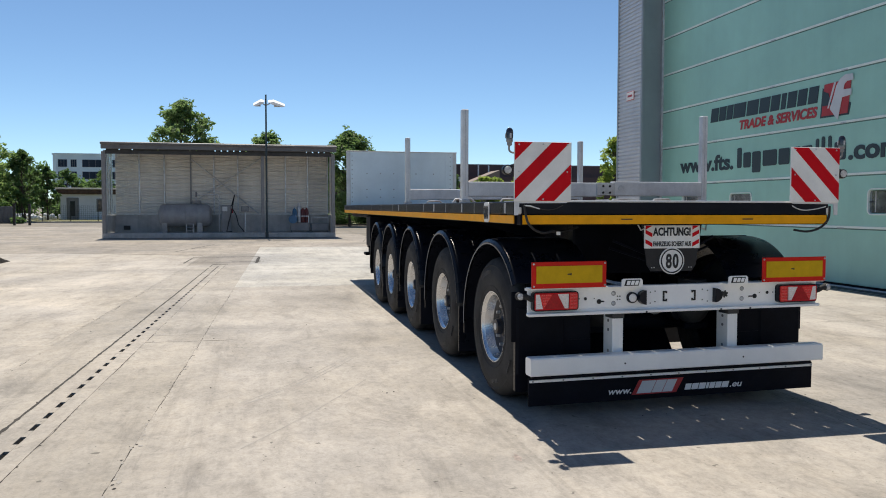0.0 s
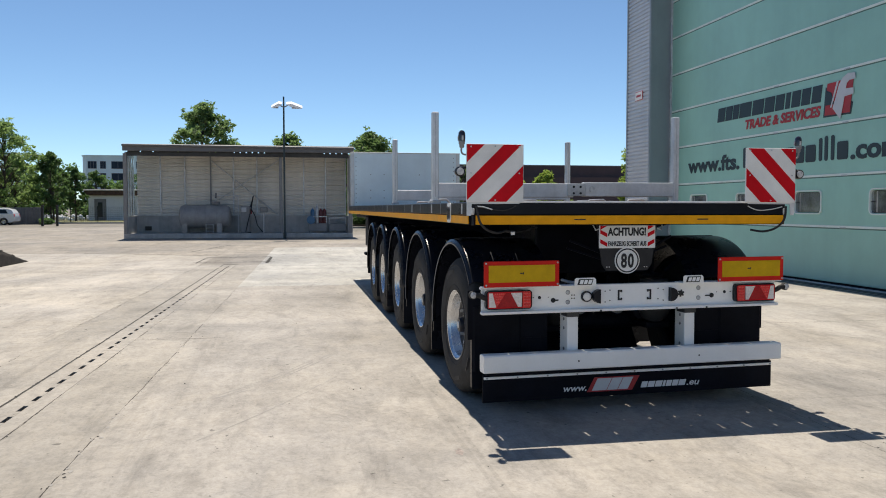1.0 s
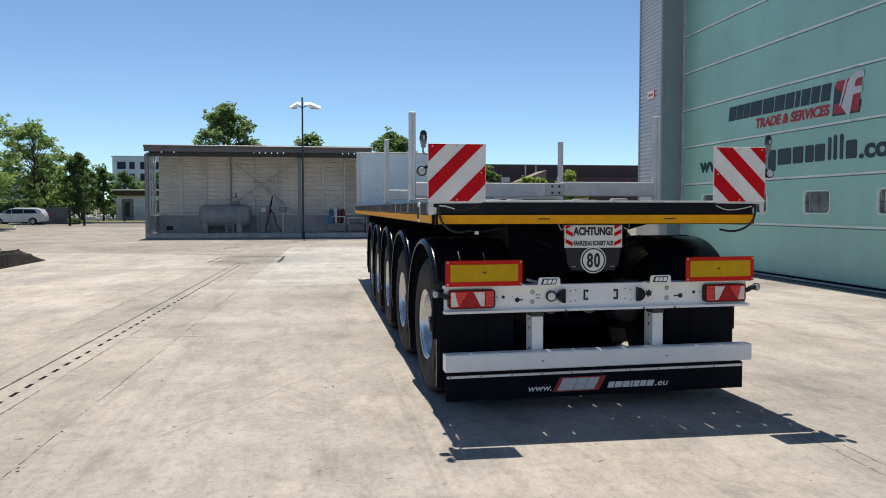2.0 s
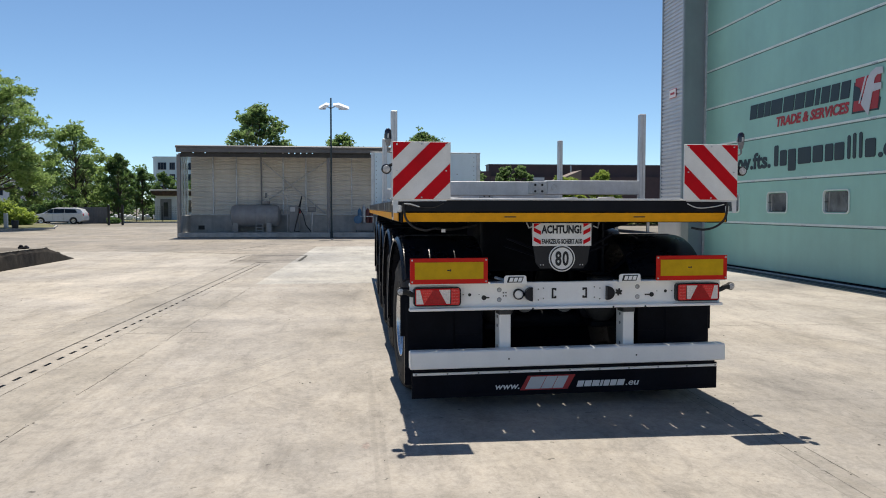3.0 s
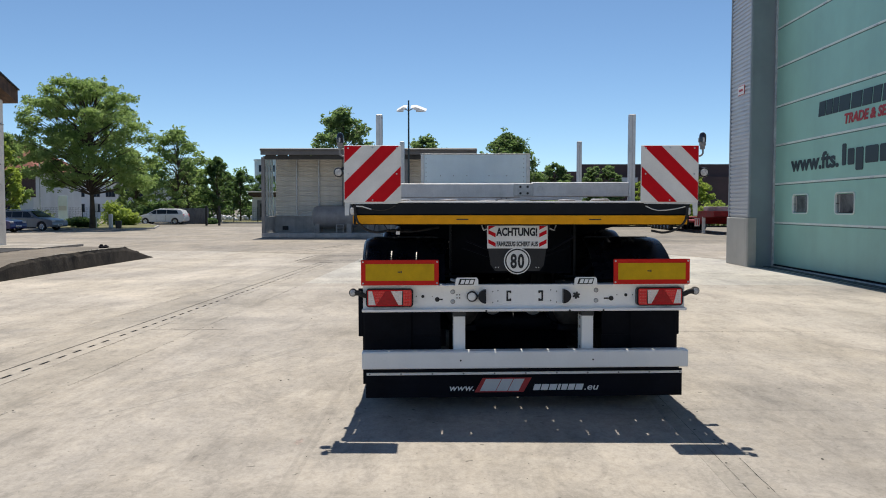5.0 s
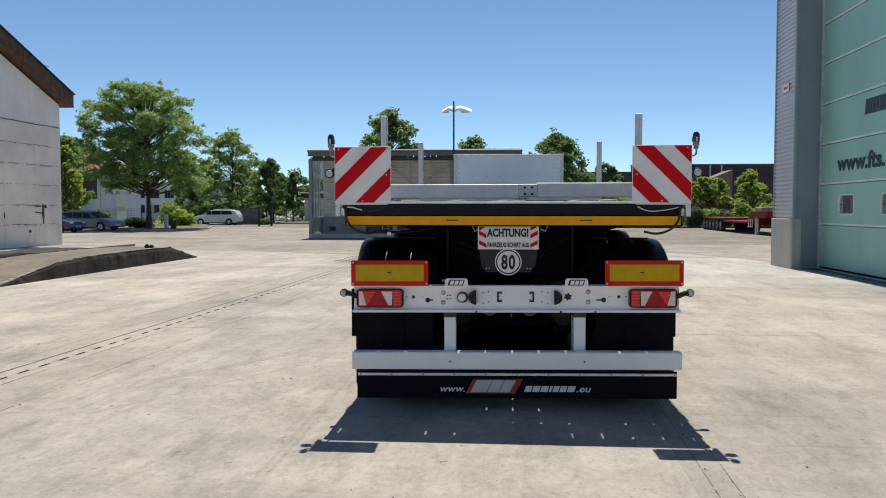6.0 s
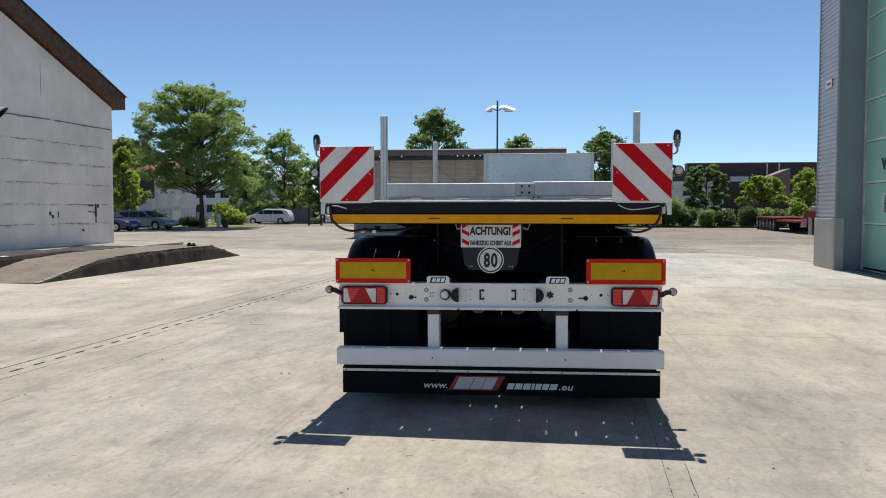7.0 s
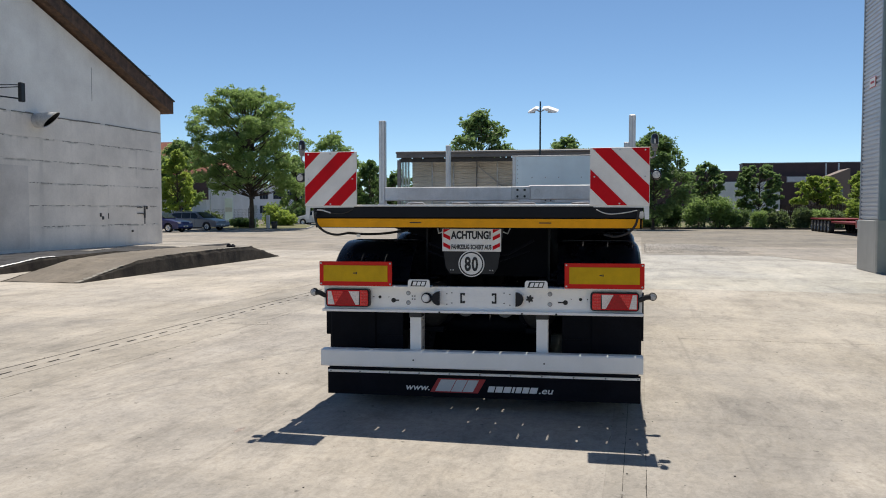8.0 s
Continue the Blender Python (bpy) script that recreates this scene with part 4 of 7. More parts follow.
# ---- gabled building with white wall ----
def lift_wall(name):
    """Painted board-marked concrete lift with broken dirt along both edges and drips below the upper one."""
    mat = material(name, (0.88, 0.82, 0.735), 0.85, var=0.09, scale=0.6, grain=18, bump=0.3, streak=0.07)
    nt = mat.node_tree
    b = nt.nodes["Principled BSDF"]
    tc = nt.nodes.new("ShaderNodeTexCoord")
    sep = nt.nodes.new("ShaderNodeSeparateXYZ")
    nt.links.new(tc.outputs["Generated"], sep.inputs[0])

    def fade(z0, z1):
        r = nt.nodes.new("ShaderNodeMapRange")
        r.inputs[1].default_value, r.inputs[2].default_value = z0, z1
        nt.links.new(sep.outputs[2], r.inputs[0])
        return r.outputs[0]

    def gate(s, stretch, lo, hi):
        mp = nt.nodes.new("ShaderNodeMapping")
        mp.inputs["Scale"].default_value = stretch
        nt.links.new(tc.outputs["Object"], mp.inputs[0])
        n = nt.nodes.new("ShaderNodeTexNoise")
        n.inputs["Scale"].default_value, n.inputs["Detail"].default_value = s, 5
        nt.links.new(mp.outputs[0], n.inputs["Vector"])
        r = nt.nodes.new("ShaderNodeMapRange")
        r.inputs[1].default_value, r.inputs[2].default_value = lo, hi
        nt.links.new(n.outputs["Fac"], r.inputs[0])
        return r.outputs[0]

    def times(a, c):
        m = nt.nodes.new("ShaderNodeMath")
        m.operation = "MULTIPLY"
        for v, i in ((a, 0), (c, 1)):
            if isinstance(v, float):
                m.inputs[i].default_value = v
            else:
                nt.links.new(v, m.inputs[i])
        return m.outputs[0]

    src = b.inputs["Base Color"].links[0].from_socket
    for fac in (times(times(fade(0.90, 0.99), gate(1.7, (1, 1, 0.3), 0.50, 0.60)), 0.62), times(times(fade(0.05, 0.0), gate(1.3, (1, 1, 0.3), 0.52, 0.62)), 0.5),
                times(times(fade(0.1, 1.0), gate(1.9, (1, 1, 0.03), 0.58, 0.68)), 0.20)):
        m = nt.nodes.new("ShaderNodeMix")
        m.data_type = "RGBA"
        m.inputs[7].default_value = (0.20, 0.19, 0.165, 1)
        nt.links.new(fac, m.inputs[0])
        nt.links.new(src, m.inputs[6])
        src = m.outputs[2]
    nt.links.new(src, b.inputs["Base Color"])
    return mat


LIFT_WALL = lift_wall("stained_board_marked_concrete")
WALL_STAIN = material("grime_stain", (0.24, 0.225, 0.20), 0.9, var=0.35, scale=8)


def white_building():
    at = pose(-15.6, 31.95, 0, 0, 0, -3.0)
    wb = thing("gable_building", "large off-white concrete gable building with brown eaves", "building", at)
    # local: x out of the wall, y along it (0 at the corner, negative towards the near end)
    e, ridge_y, ridge_z, L = 5.85, -12.0, 10.75, -24.0
    wall = M()
    wall.prism([(0, -0.1), (0, e), (ridge_y, ridge_z), (L, e), (L, -0.1)], -0.3, 0.0, "yz")
    part("gable_wall", wall, RENDER_UPPER, wb, "off-white board-marked concrete gable wall")
    sides = M()
    sides.box(-26, -0.3, -0.1, -0.3, 0, e)
    sides.box(-26, L, -0.1, -0.3, L + 0.3, e)
    sides.prism([(0, -0.1), (0, e), (ridge_y, ridge_z), (L, e), (L, -0.1)], -26.3, -26.0, "yz")
    part("side_wall", sides, RENDER_WALL, wb)
    # horizontal cast lifts stand slightly proud of one another
    for k, (z0, z1, d) in enumerate(((0.0, 0.97, 0.012), (0.98, 1.725, 0.008), (1.735, 2.525, 0.012), (2.535, 3.315, 0.008), (3.325, 4.095, 0.013), (4.105, 4.9, 0.016))):
        part("cast_lift", M().box(0.001, -23.9, z0, 0.001 + d, -0.01, z1, 0.004), LIFT_WALL, wb)
    rnd = random.Random(3)
    for z, keep in ((0.975, 0.3), (1.73, 0.4), (2.53, 0.6), (3.32, 0.5), (4.10, 0.4)):
        st, y, run = M(), -23.5, False
        while y < -0.3:
            ln = rnd.uniform(0.04, 0.16)
            if rnd.random() < 0.12:
                run = rnd.random() < keep * 1.5
            if run and rnd.random() < 0.75:
                h1, h2 = rnd.uniform(0.004, 0.02), rnd.uniform(0.004, 0.03)
                st.add([(0.0165, y, z + 0.008), (0.0165, y + ln, z + rnd.uniform(0.0, 0.014)), (0.0165, y + ln * 0.8, z - h2), (0.0165, y + ln * 0.2, z - h1)], [(0, 1, 2, 3)])
            y += ln
        tagged(part("joint_stains", st, WALL_STAIN, wb, "dark broken stains along a casting joint"), kind="stuff")
    for y0, z0, z1 in ((-4.4, 5.75, 7.05), (-9.3, 5.6, 7.6)):
        part("wall_crack", M().box(0.0, y0, z0, 0.003, y0 + 0.02, z1), WALL_STAIN, wb)
    ledge, y = M(), -23.9
    while y < -0.05:
        ln = min(rnd.uniform(0.15, 0.5), -0.01 - y)
        if rnd.random() < 0.9:
            zz = 4.905 + 0.015 * math.sin(y * 1.3) + rnd.uniform(-0.01, 0.01)
            ledge.box(0.0, y, zz, 0.03, y + ln, zz + rnd.uniform(0.02, 0.045))
        y += ln
    tagged(part("crack_line", ledge, WALL_STAIN, wb, "dark stained ledge line"), kind="stuff")
    for s in (1, -1):
        pa, pb = ((0.36, e - 0.06), (ridge_y, ridge_z + 0.12)) if s > 0 else ((L - 0.75, e - 0.22), (ridge_y, ridge_z + 0.12))
        th = 0.52
        r = M().prism([pa, pb, (pb[0], pb[1] + th), (pa[0], pa[1] + th)], -26.6, 0.42, "yz")
        part("roof_slope", r, BROWN_WOOD, wb, "brown roof edge")
        cover = M().prism([(pa[0] + s * 0.05, pa[1] + th + 0.001), (pb[0], pb[1] + th + 0.021), (pb[0], pb[1] + th + 0.071), (pa[0] + s * 0.05, pa[1] + th + 0.051)], -26.6, 0.47, "yz")
        part("roof_covering", cover, DARK_STEEL_SHADE, wb, "dark roof covering edge")
    stay = M()
    for y0 in (-1.02, -1.24):
        zz = e + 0.50 + 0.411 * (0.36 - y0)
        stay.tube([(0.2, y0, zz - 0.02), (0.2, y0, zz + 0.26)], 0.013, 6)
    stay.tube([(0.2, -1.34, zz + 0.25), (0.2, -0.92, zz + 0.25)], 0.013, 6)
    part("snow_guard_stay", stay, DARK_STEEL_SHADE, wb, "small dark metal stay on the roof edge")
    part("cable_hook", M().tube([(0.02, -9.75, 5.02), (0.06, -9.62, 5.05), (0.06, -9.58, 4.93), (0.02, -9.66, 4.86)], 0.022, 6), INK, wb)
    # vent stub with a slanted mouth
    v, n = [], 28
    for i in range(n):
        a = 2 * math.pi * i / n
        ln = 0.66 + 0.34 * math.sin(a - 0.25)
        c, s = math.cos(a), math.sin(a)
        v += [(0.0, -7.3 + 0.26 * c, 4.72 + 0.26 * s), (ln, -7.3 + 0.26 * c, 4.72 + 0.26 * s), (ln - 0.012, -7.3 + 0.235 * c, 4.72 + 0.235 * s), (0.05, -7.3 + 0.235 * c, 4.72 + 0.235 * s)]
    out, inn = M(), M()
    out.add(v, [q for i in range(n) for j in [(i + 1) % n] for q in ((4 * i, 4 * j, 4 * j + 1, 4 * i + 1), (4 * i + 1, 4 * j + 1, 4 * j + 2, 4 * i + 2))])
    inn.add([v[4 * i + 2] for i in range(n)] + [v[4 * i + 3] for i in range(n)], [(i, (i + 1) % n, n + (i + 1) % n, n + i) for i in range(n)] + [tuple(range(n, 2 * n))])
    vp = part("vent_pipe", out, GALV, wb, "stub of grey vent pipe with a slanted mouth", smooth=40)
    # bore coloured black to paint the shade inside the pipe
    part("pipe_bore", inn, INK, vp, "pipe bore painted black for the shade inside", smooth=40)
    br = M()
    br.tube([(0.0, -8.95, 5.72), (0.9, -8.95, 5.68)], 0.016, 6)
    br.tube([(0.0, -8.95, 5.62), (0.9, -8.95, 5.62)], 0.016, 6)
    br.tube([(0.0, -8.95, 5.35), (0.9, -8.95, 5.22)], 0.025, 6)
    br.box(0.86, -9.05, 5.12, 1.0, -8.85, 5.75, 0.02)
    part("bracket", br, INK, wb)
    # old repainted field
    part("repainted_patch", M().box(0.004, -14.0, 0.2, 0.0185, -7.75, 3.1), REPAINT, wb, "greyer repainted field on the wall")
    la = M()
    la.box(0.0, -1.30, 1.22, 0.04, -1.20, 1.75, 0.01)
    la.box(0.0, -1.27, 0.98, 0.025, -1.21, 1.22, 0.005)
    la.box(0.0, -1.14, 1.60, 0.05, -1.06, 1.74, 0.01)
    la.tube([(0.04, -1.75, 1.68), (0.05, -1.45, 1.68)], 0.022, 6)
    la.tube([(0.04, -1.75, 1.43), (0.05, -1.42, 1.42), (0.05, -1.25, 1.34)], 0.02, 6)
    part("wall_fitting", la, DARK_STEEL_SHADE, wb)
    lb = M().box(0.0, -4.08, 1.30, 0.04, -3.99, 1.45, 0.01)
    lb.box(0.0, -3.95, 1.19, 0.04, -3.85, 1.32, 0.01)
    lb.box(0.0, -3.59, 1.22, 0.03, -3.55, 1.44, 0.01)
    lb.box(0.0, -2.14, 0.65, 0.05, -2.04, 0.74, 0.01)
    part("cable_box", lb, DARK_STEEL_SHADE, wb)


white_building()


# ---- pair of low loading ramps ----
def ramp(name, label, x0, x1, side, top_mat, edge, edge_end=99.0):
    r = thing(name, label, "ramp", group="loading ramps")
    rnd = random.Random(2)
    v, f = [], []
    n = 6
    pts = []
    for (ya, za), (yb, zb) in zip(side[:-1], side[1:]):
        k = max(1, int((yb - ya) / 0.16))
        pts += [(ya + (yb - ya) * i / k, za + (zb - za) * i / k) for i in range(k)]
    pts.append(side[-1])
    for y, z in pts:
        for k in range(n + 1):
            x = x1 + (x0 - x1) * k / n
            v.append((x, y, z + rnd.uniform(-0.008, 0.008) - (0.012 if k in (0, n) else 0)))
    for i in range(len(pts) - 1):
        for k in range(n):
            f.append((i * (n + 1) + k, i * (n + 1) + k + 1, (i + 1) * (n + 1) + k + 1, (i + 1) * (n + 1) + k))
    part("ramp_top", M().add(v, f), top_mat, r, "worn ramp surface")
    for x, sgn in ((x1, 1), (x0, -1)):
        v, f = [], []
        for y, z in pts:
            j = rnd.uniform(-0.012, 0.008)
            v += [(x + sgn * 0.015 + j, y, z + rnd.uniform(-0.012, 0.0)), (x + sgn * (0.035 + rnd.uniform(-0.006, 0.006)) + j * 0.4, y, z * rnd.uniform(0.72, 0.82)), (x + sgn * 0.05, y, -0.02)]
        for i in range(len(pts) - 1):
            f += [(3 * i, 3 * i + 1, 3 * i + 4, 3 * i + 3), (3 * i + 1, 3 * i + 2, 3 * i + 5, 3 * i + 4)]
        part("side_wall", M().add(v, f), OLD_CONCRETE, r, "dark brown concrete side wall")
    v, f = [], []
    fine = []
    for (ya, za), (yb, zb) in zip(pts[:-1], pts[1:]):
        fine += [(ya + (yb - ya) * i / 4, za + (zb - za) * i / 4) for i in range(4)]
    pts = [p for p in fine if p[0] < edge_end]
    for y, z in pts:
        v += [(x1 + 0.02, y, z + 0.010 + rnd.uniform(-0.010, 0.004)), (x1 - 0.06 + rnd.uniform(-0.07, 0.05), y, z + 0.012)]
    run = True
    for i in range(len(pts) - 1):
        if rnd.random() < 0.14:
            run = rnd.random() < 0.55
        if edge_end < 90 or run:
            f.append((2 * i, 2 * i + 1, 2 * i + 3, 2 * i + 2))
    part("edge_strip", M().add(v, f), edge, r, "worn pale edge strip")
    return r


ramp("loading_ramp", "low concrete loading ramp with a dark brown side wall", -9.05, -7.17, [(14.85, 0.01), (15.42, 0.10), (16.23, 0.23), (17.13, 0.37), (18.63, 0.43), (21.0, 0.445), (23.18, 0.43), (24.2, 0.23), (25.3, 0.01)], RAMP_TOP, RAMP_EDGE)
ramp("loading_ramp", "low dark ramp with a white painted edge", -12.6, -10.6, [(14.9, 0.01), (16.4, 0.15), (18.0, 0.32), (21.2, 0.35), (22.8, 0.25), (25.0, 0.31), (26.7, 0.01)], DARK_ASPHALT, WHITE, 18.6)
bundle = M().box(-7.62, 22.40, 0.435, -7.36, 22.58, 0.50, 0.03)
bundle.ball((-7.55, 22.48, 0.50), 0.06, 8, 6, 0.8)
bundle.ball((-7.43, 22.50, 0.49), 0.05, 8, 6, 0.8)
solid("lashed_bundle", bundle, BLACK_DULL, "dark folded bundle lying on the ramp", "bundle")
solid("dock_floor", M().box(-16.6, 8, -0.02, -12.95, 33.0, 0.10, 0.01), CONCRETE, "pale concrete apron along the gable wall", "pavement", kind="structure")


# ---- semi-trailer ----
# local axes: x to the right, y forward from the rear edge of the deck, z up
def rounded_rect(x0, z0, x1, z1, r, n=4):
    pts = []
    for cx, cz, st in ((x1 - r, z1 - r, 0), (x0 + r, z1 - r, 90), (x0 + r, z0 + r, 180), (x1 - r, z0 + r, 270)):
        for i in range(n + 1):
            t = radians(st + 90 * i / n)
            pts.append((cx + r * math.cos(t), cz + r * math.sin(t)))
    return pts


def striped_board(parent, x0, x1, z0, z1, y, up_right):
    """Square warning board with diagonal red and white bands, and its thin edge."""
    b = part("warning_board", M().box(x0 - 0.004, y, z0 - 0.004, x1 + 0.004, y + 0.012, z1 + 0.004, 0.003), WHITE_FOIL, parent, "red and white striped square warning board")
    w, h = x1 - x0, z1 - z0
    # bands in coordinates along the diagonal; clip each band to the square
    def clip(poly, a, c, d, keep):
        out = []
        for i in range(len(poly)):
            p, q = poly[i], poly[(i + 1) % len(poly)]
            fp, fq = keep * (a * p[0] + c * p[1] - d), keep * (a * q[0] + c * q[1] - d)
            if fp >= 0:
                out.append(p)
            if (fp >= 0) != (fq >= 0):
                t = fp / (fp - fq)
                out.append((p[0] + t * (q[0] - p[0]), p[1] + t * (q[1] - p[1])))
        return out
    sq = [(0, 0), (1, 0), (1, 1), (0, 1)]
    for lo, hi in ((-0.70, -0.367), (0.03, 0.345), (0.69, 1.0)):
        # value v - u runs from -1 (lower right) to 1 (upper left)
        p = clip(clip(sq, -1, 1, lo, 1), -1, 1, hi, -1)
        if len(p) < 3:
            continue
        q = [((x0 + u * w) if up_right else (x1 - u * w), z0 + v * h) for u, v in p]
        part("stripe", M().prism(q, y - 0.003, y + 0.001, "xz"), RED_FOIL, b)
    for u, v in ((0.07, 0.96), (0.5, 0.97), (0.93, 0.96), (0.07, 0.5), (0.93, 0.5), (0.5, 0.03)):
        part("rivet", M().cyl((x0 + u * w, y - 0.006, z0 + v * h), (x0 + u * w, y + 0.002, z0 + v * h), 0.006, seg=8), GALV, b)
    return b


def wheel_parts(parent, side, y, hub_z, at=None):
    """Wide single wheel with deep-dish rim; side -1 is the left."""
    s = side
    xo = s * 1.228                     # outer face of the tyre
    o = (xo, y, hub_z)
    ax = (-s, 0, 0)                    # heights run inwards
    rim_prof = [(0.284, 0.028), (0.292, 0.006), (0.283, 0.008), (0.275, 0.024), (0.263, 0.032), (0.256, 0.058), (0.250, 0.082), (0.243, 0.104)]
    w = part("wheel", M().lathe(o, ax, rim_prof, 48, close=False), RIM, parent, "silver steel wheel", smooth=32, at=at)
    ty = [(0.270, 0.05), (0.281, 0.022), (0.303, 0.006), (0.332, 0.002), (0.337, -0.003), (0.343, 0.001), (0.41, -0.010), (0.46, -0.004), (0.50, 0.010), (0.506, 0.006), (0.538, 0.024), (0.561, 0.048), (0.5695, 0.074), (0.571, 0.10)]
    grooves = []
    for g in (0.13, 0.21, 0.29):
        grooves += [(0.571, g - 0.008), (0.556, g - 0.005), (0.556, g + 0.005), (0.571, g + 0.008)]
    wd = 0.43
    prof = ty + grooves + [(r, wd - h) for r, h in ty[::-1]]
    part("tyre", M().lathe(o, ax, prof, 56, close=False), RUBBER, w, "black ribbed tyre", smooth=28)
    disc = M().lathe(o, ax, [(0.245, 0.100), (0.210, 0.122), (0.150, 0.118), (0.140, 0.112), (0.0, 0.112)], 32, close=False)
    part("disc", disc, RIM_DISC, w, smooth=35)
    hub = M().lathe(o, ax, [(0.088, 0.113), (0.086, 0.090), (0.074, 0.082), (0.068, 0.078), (0.064, 0.044), (0.056, 0.034), (0.0, 0.032)], 24, close=False)
    part("hub_cap", hub, PLASTIC, w, "black hub cap", smooth=32)
    for k in range(10):
        a = 2 * math.pi * k / 10
        c = Vector((xo - s * 0.124, y + 0.1675 * math.cos(a), hub_z + 0.1675 * math.sin(a)))
        part("wheel_nut", M().cyl(c, c + Vector((s * 0.034, 0, 0)), 0.017, 0.014, 6), GALV, w)
    part("hub_badge", M().lathe((xo - s * 0.031, y, hub_z), (s, 0, 0), [(0.030, 0), (0.028, 0.004), (0.0, 0.005)], 16), GALV, w)
    marks = M()
    for a0, n, step, r0, r1 in ((-112, 5, 4.5, 0.430, 0.462), (58, 8, 4.0, 0.430, 0.466), (-20, 9, 2.6, 0.385, 0.402), (140, 10, 2.6, 0.385, 0.402), (205, 6, 2.6, 0.480, 0.494)):
        for i in range(n):
            a = radians(a0 + i * step)
            b = radians(a0 + i * step + step * 0.62)
            v = [(xo + s * d, y + r * math.cos(q), hub_z + r * math.sin(q)) for d in (0.0, 0.0095) for q, r in ((a, r0), (b, r0), (b, r1), (a, r1))]
            marks.add(v, [(0, 1, 2, 3), (4, 5, 6, 7), (0, 1, 5, 4), (1, 2, 6, 5), (2, 3, 7, 6), (3, 0, 4, 7)])
    tagged(part("sidewall_relief", marks, TYRE_MARK, w, "raised unreadable sidewall relief"), kind="stuff")
    return w


def fender(parent, side, y, hub_z, last=False, at=None):
    s = side
    xo, xi = s * 1.258, s * 0.60
    r0 = 0.705 if last else 0.725
    prof = [(r0 - 0.035, xo), (r0 - 0.03, xo - s * 0.012), (r0 - 0.004, xo - s * 0.03), (r0 - 0.004, xi), (r0 + 0.006, xi), (r0 + 0.012, xi + s * 0.1), (r0 + 0.012, xo - s * 0.05), (r0 + 0.004, xo - s * 0.014), (r0 - 0.02, xo + s * 0.004)]
    a0, a1 = (-6, 176) if not last else (-6, 146)
    f = part("fender", M().sweep((0, y, hub_z), prof, a0, a1, 30), PLASTIC, parent, "black plastic half-round fender", smooth=40, at=at)
    # grey bead paints the thin highlight along the rim of the black fender
    bead = [(r0 - 0.030, xo + s * 0.001), (r0 - 0.026, xo + s * 0.006), (r0 - 0.036, xo + s * 0.004)]
    part("edge_highlight", M().sweep((0, y, hub_z), bead, a0, a1, 30), STEEL_GREY, f, smooth=40)
    for a in (45, 90, 135):
        rib = [(r0 + 0.010, xo - s * 0.06), (r0 + 0.018, xo - s * 0.08), (r0 + 0.018, xi + s * 0.05), (r0 + 0.008, xi + s * 0.03)]
        part("rib", M().sweep((0, y, hub_z), rib, a - 0.8, a + 0.8, 2), PLASTIC, f)
    # hanging skirts fore and aft
    if not last:
        part("skirt", M().box(xo - s * 0.01, y - r0 - 0.012, 0.17, xi, y - r0 + 0.004, hub_z + 0.02), PLASTIC, f)
    part("skirt", M().box(xo - s * 0.01, y + r0 - 0.004, 0.42, xi, y + r0 + 0.012, hub_z - 0.02), PLASTIC, f)
    st = M()
    st.tube([(s * 0.55, y - 0.30, 1.02), (s * 0.78, y - 0.30, hub_z + 0.61), (s * 1.20, y - 0.30, hub_z + 0.625)], 0.017, 8)
    part("bracket", st, BLACK_DULL, f)


AXLES = (0.91, 2.75, 4.57, 6.25, 7.62)
STEER = (3.2, 1.6, 0.0, 0.0, 0.0)      # the two rear axles stand slightly steered


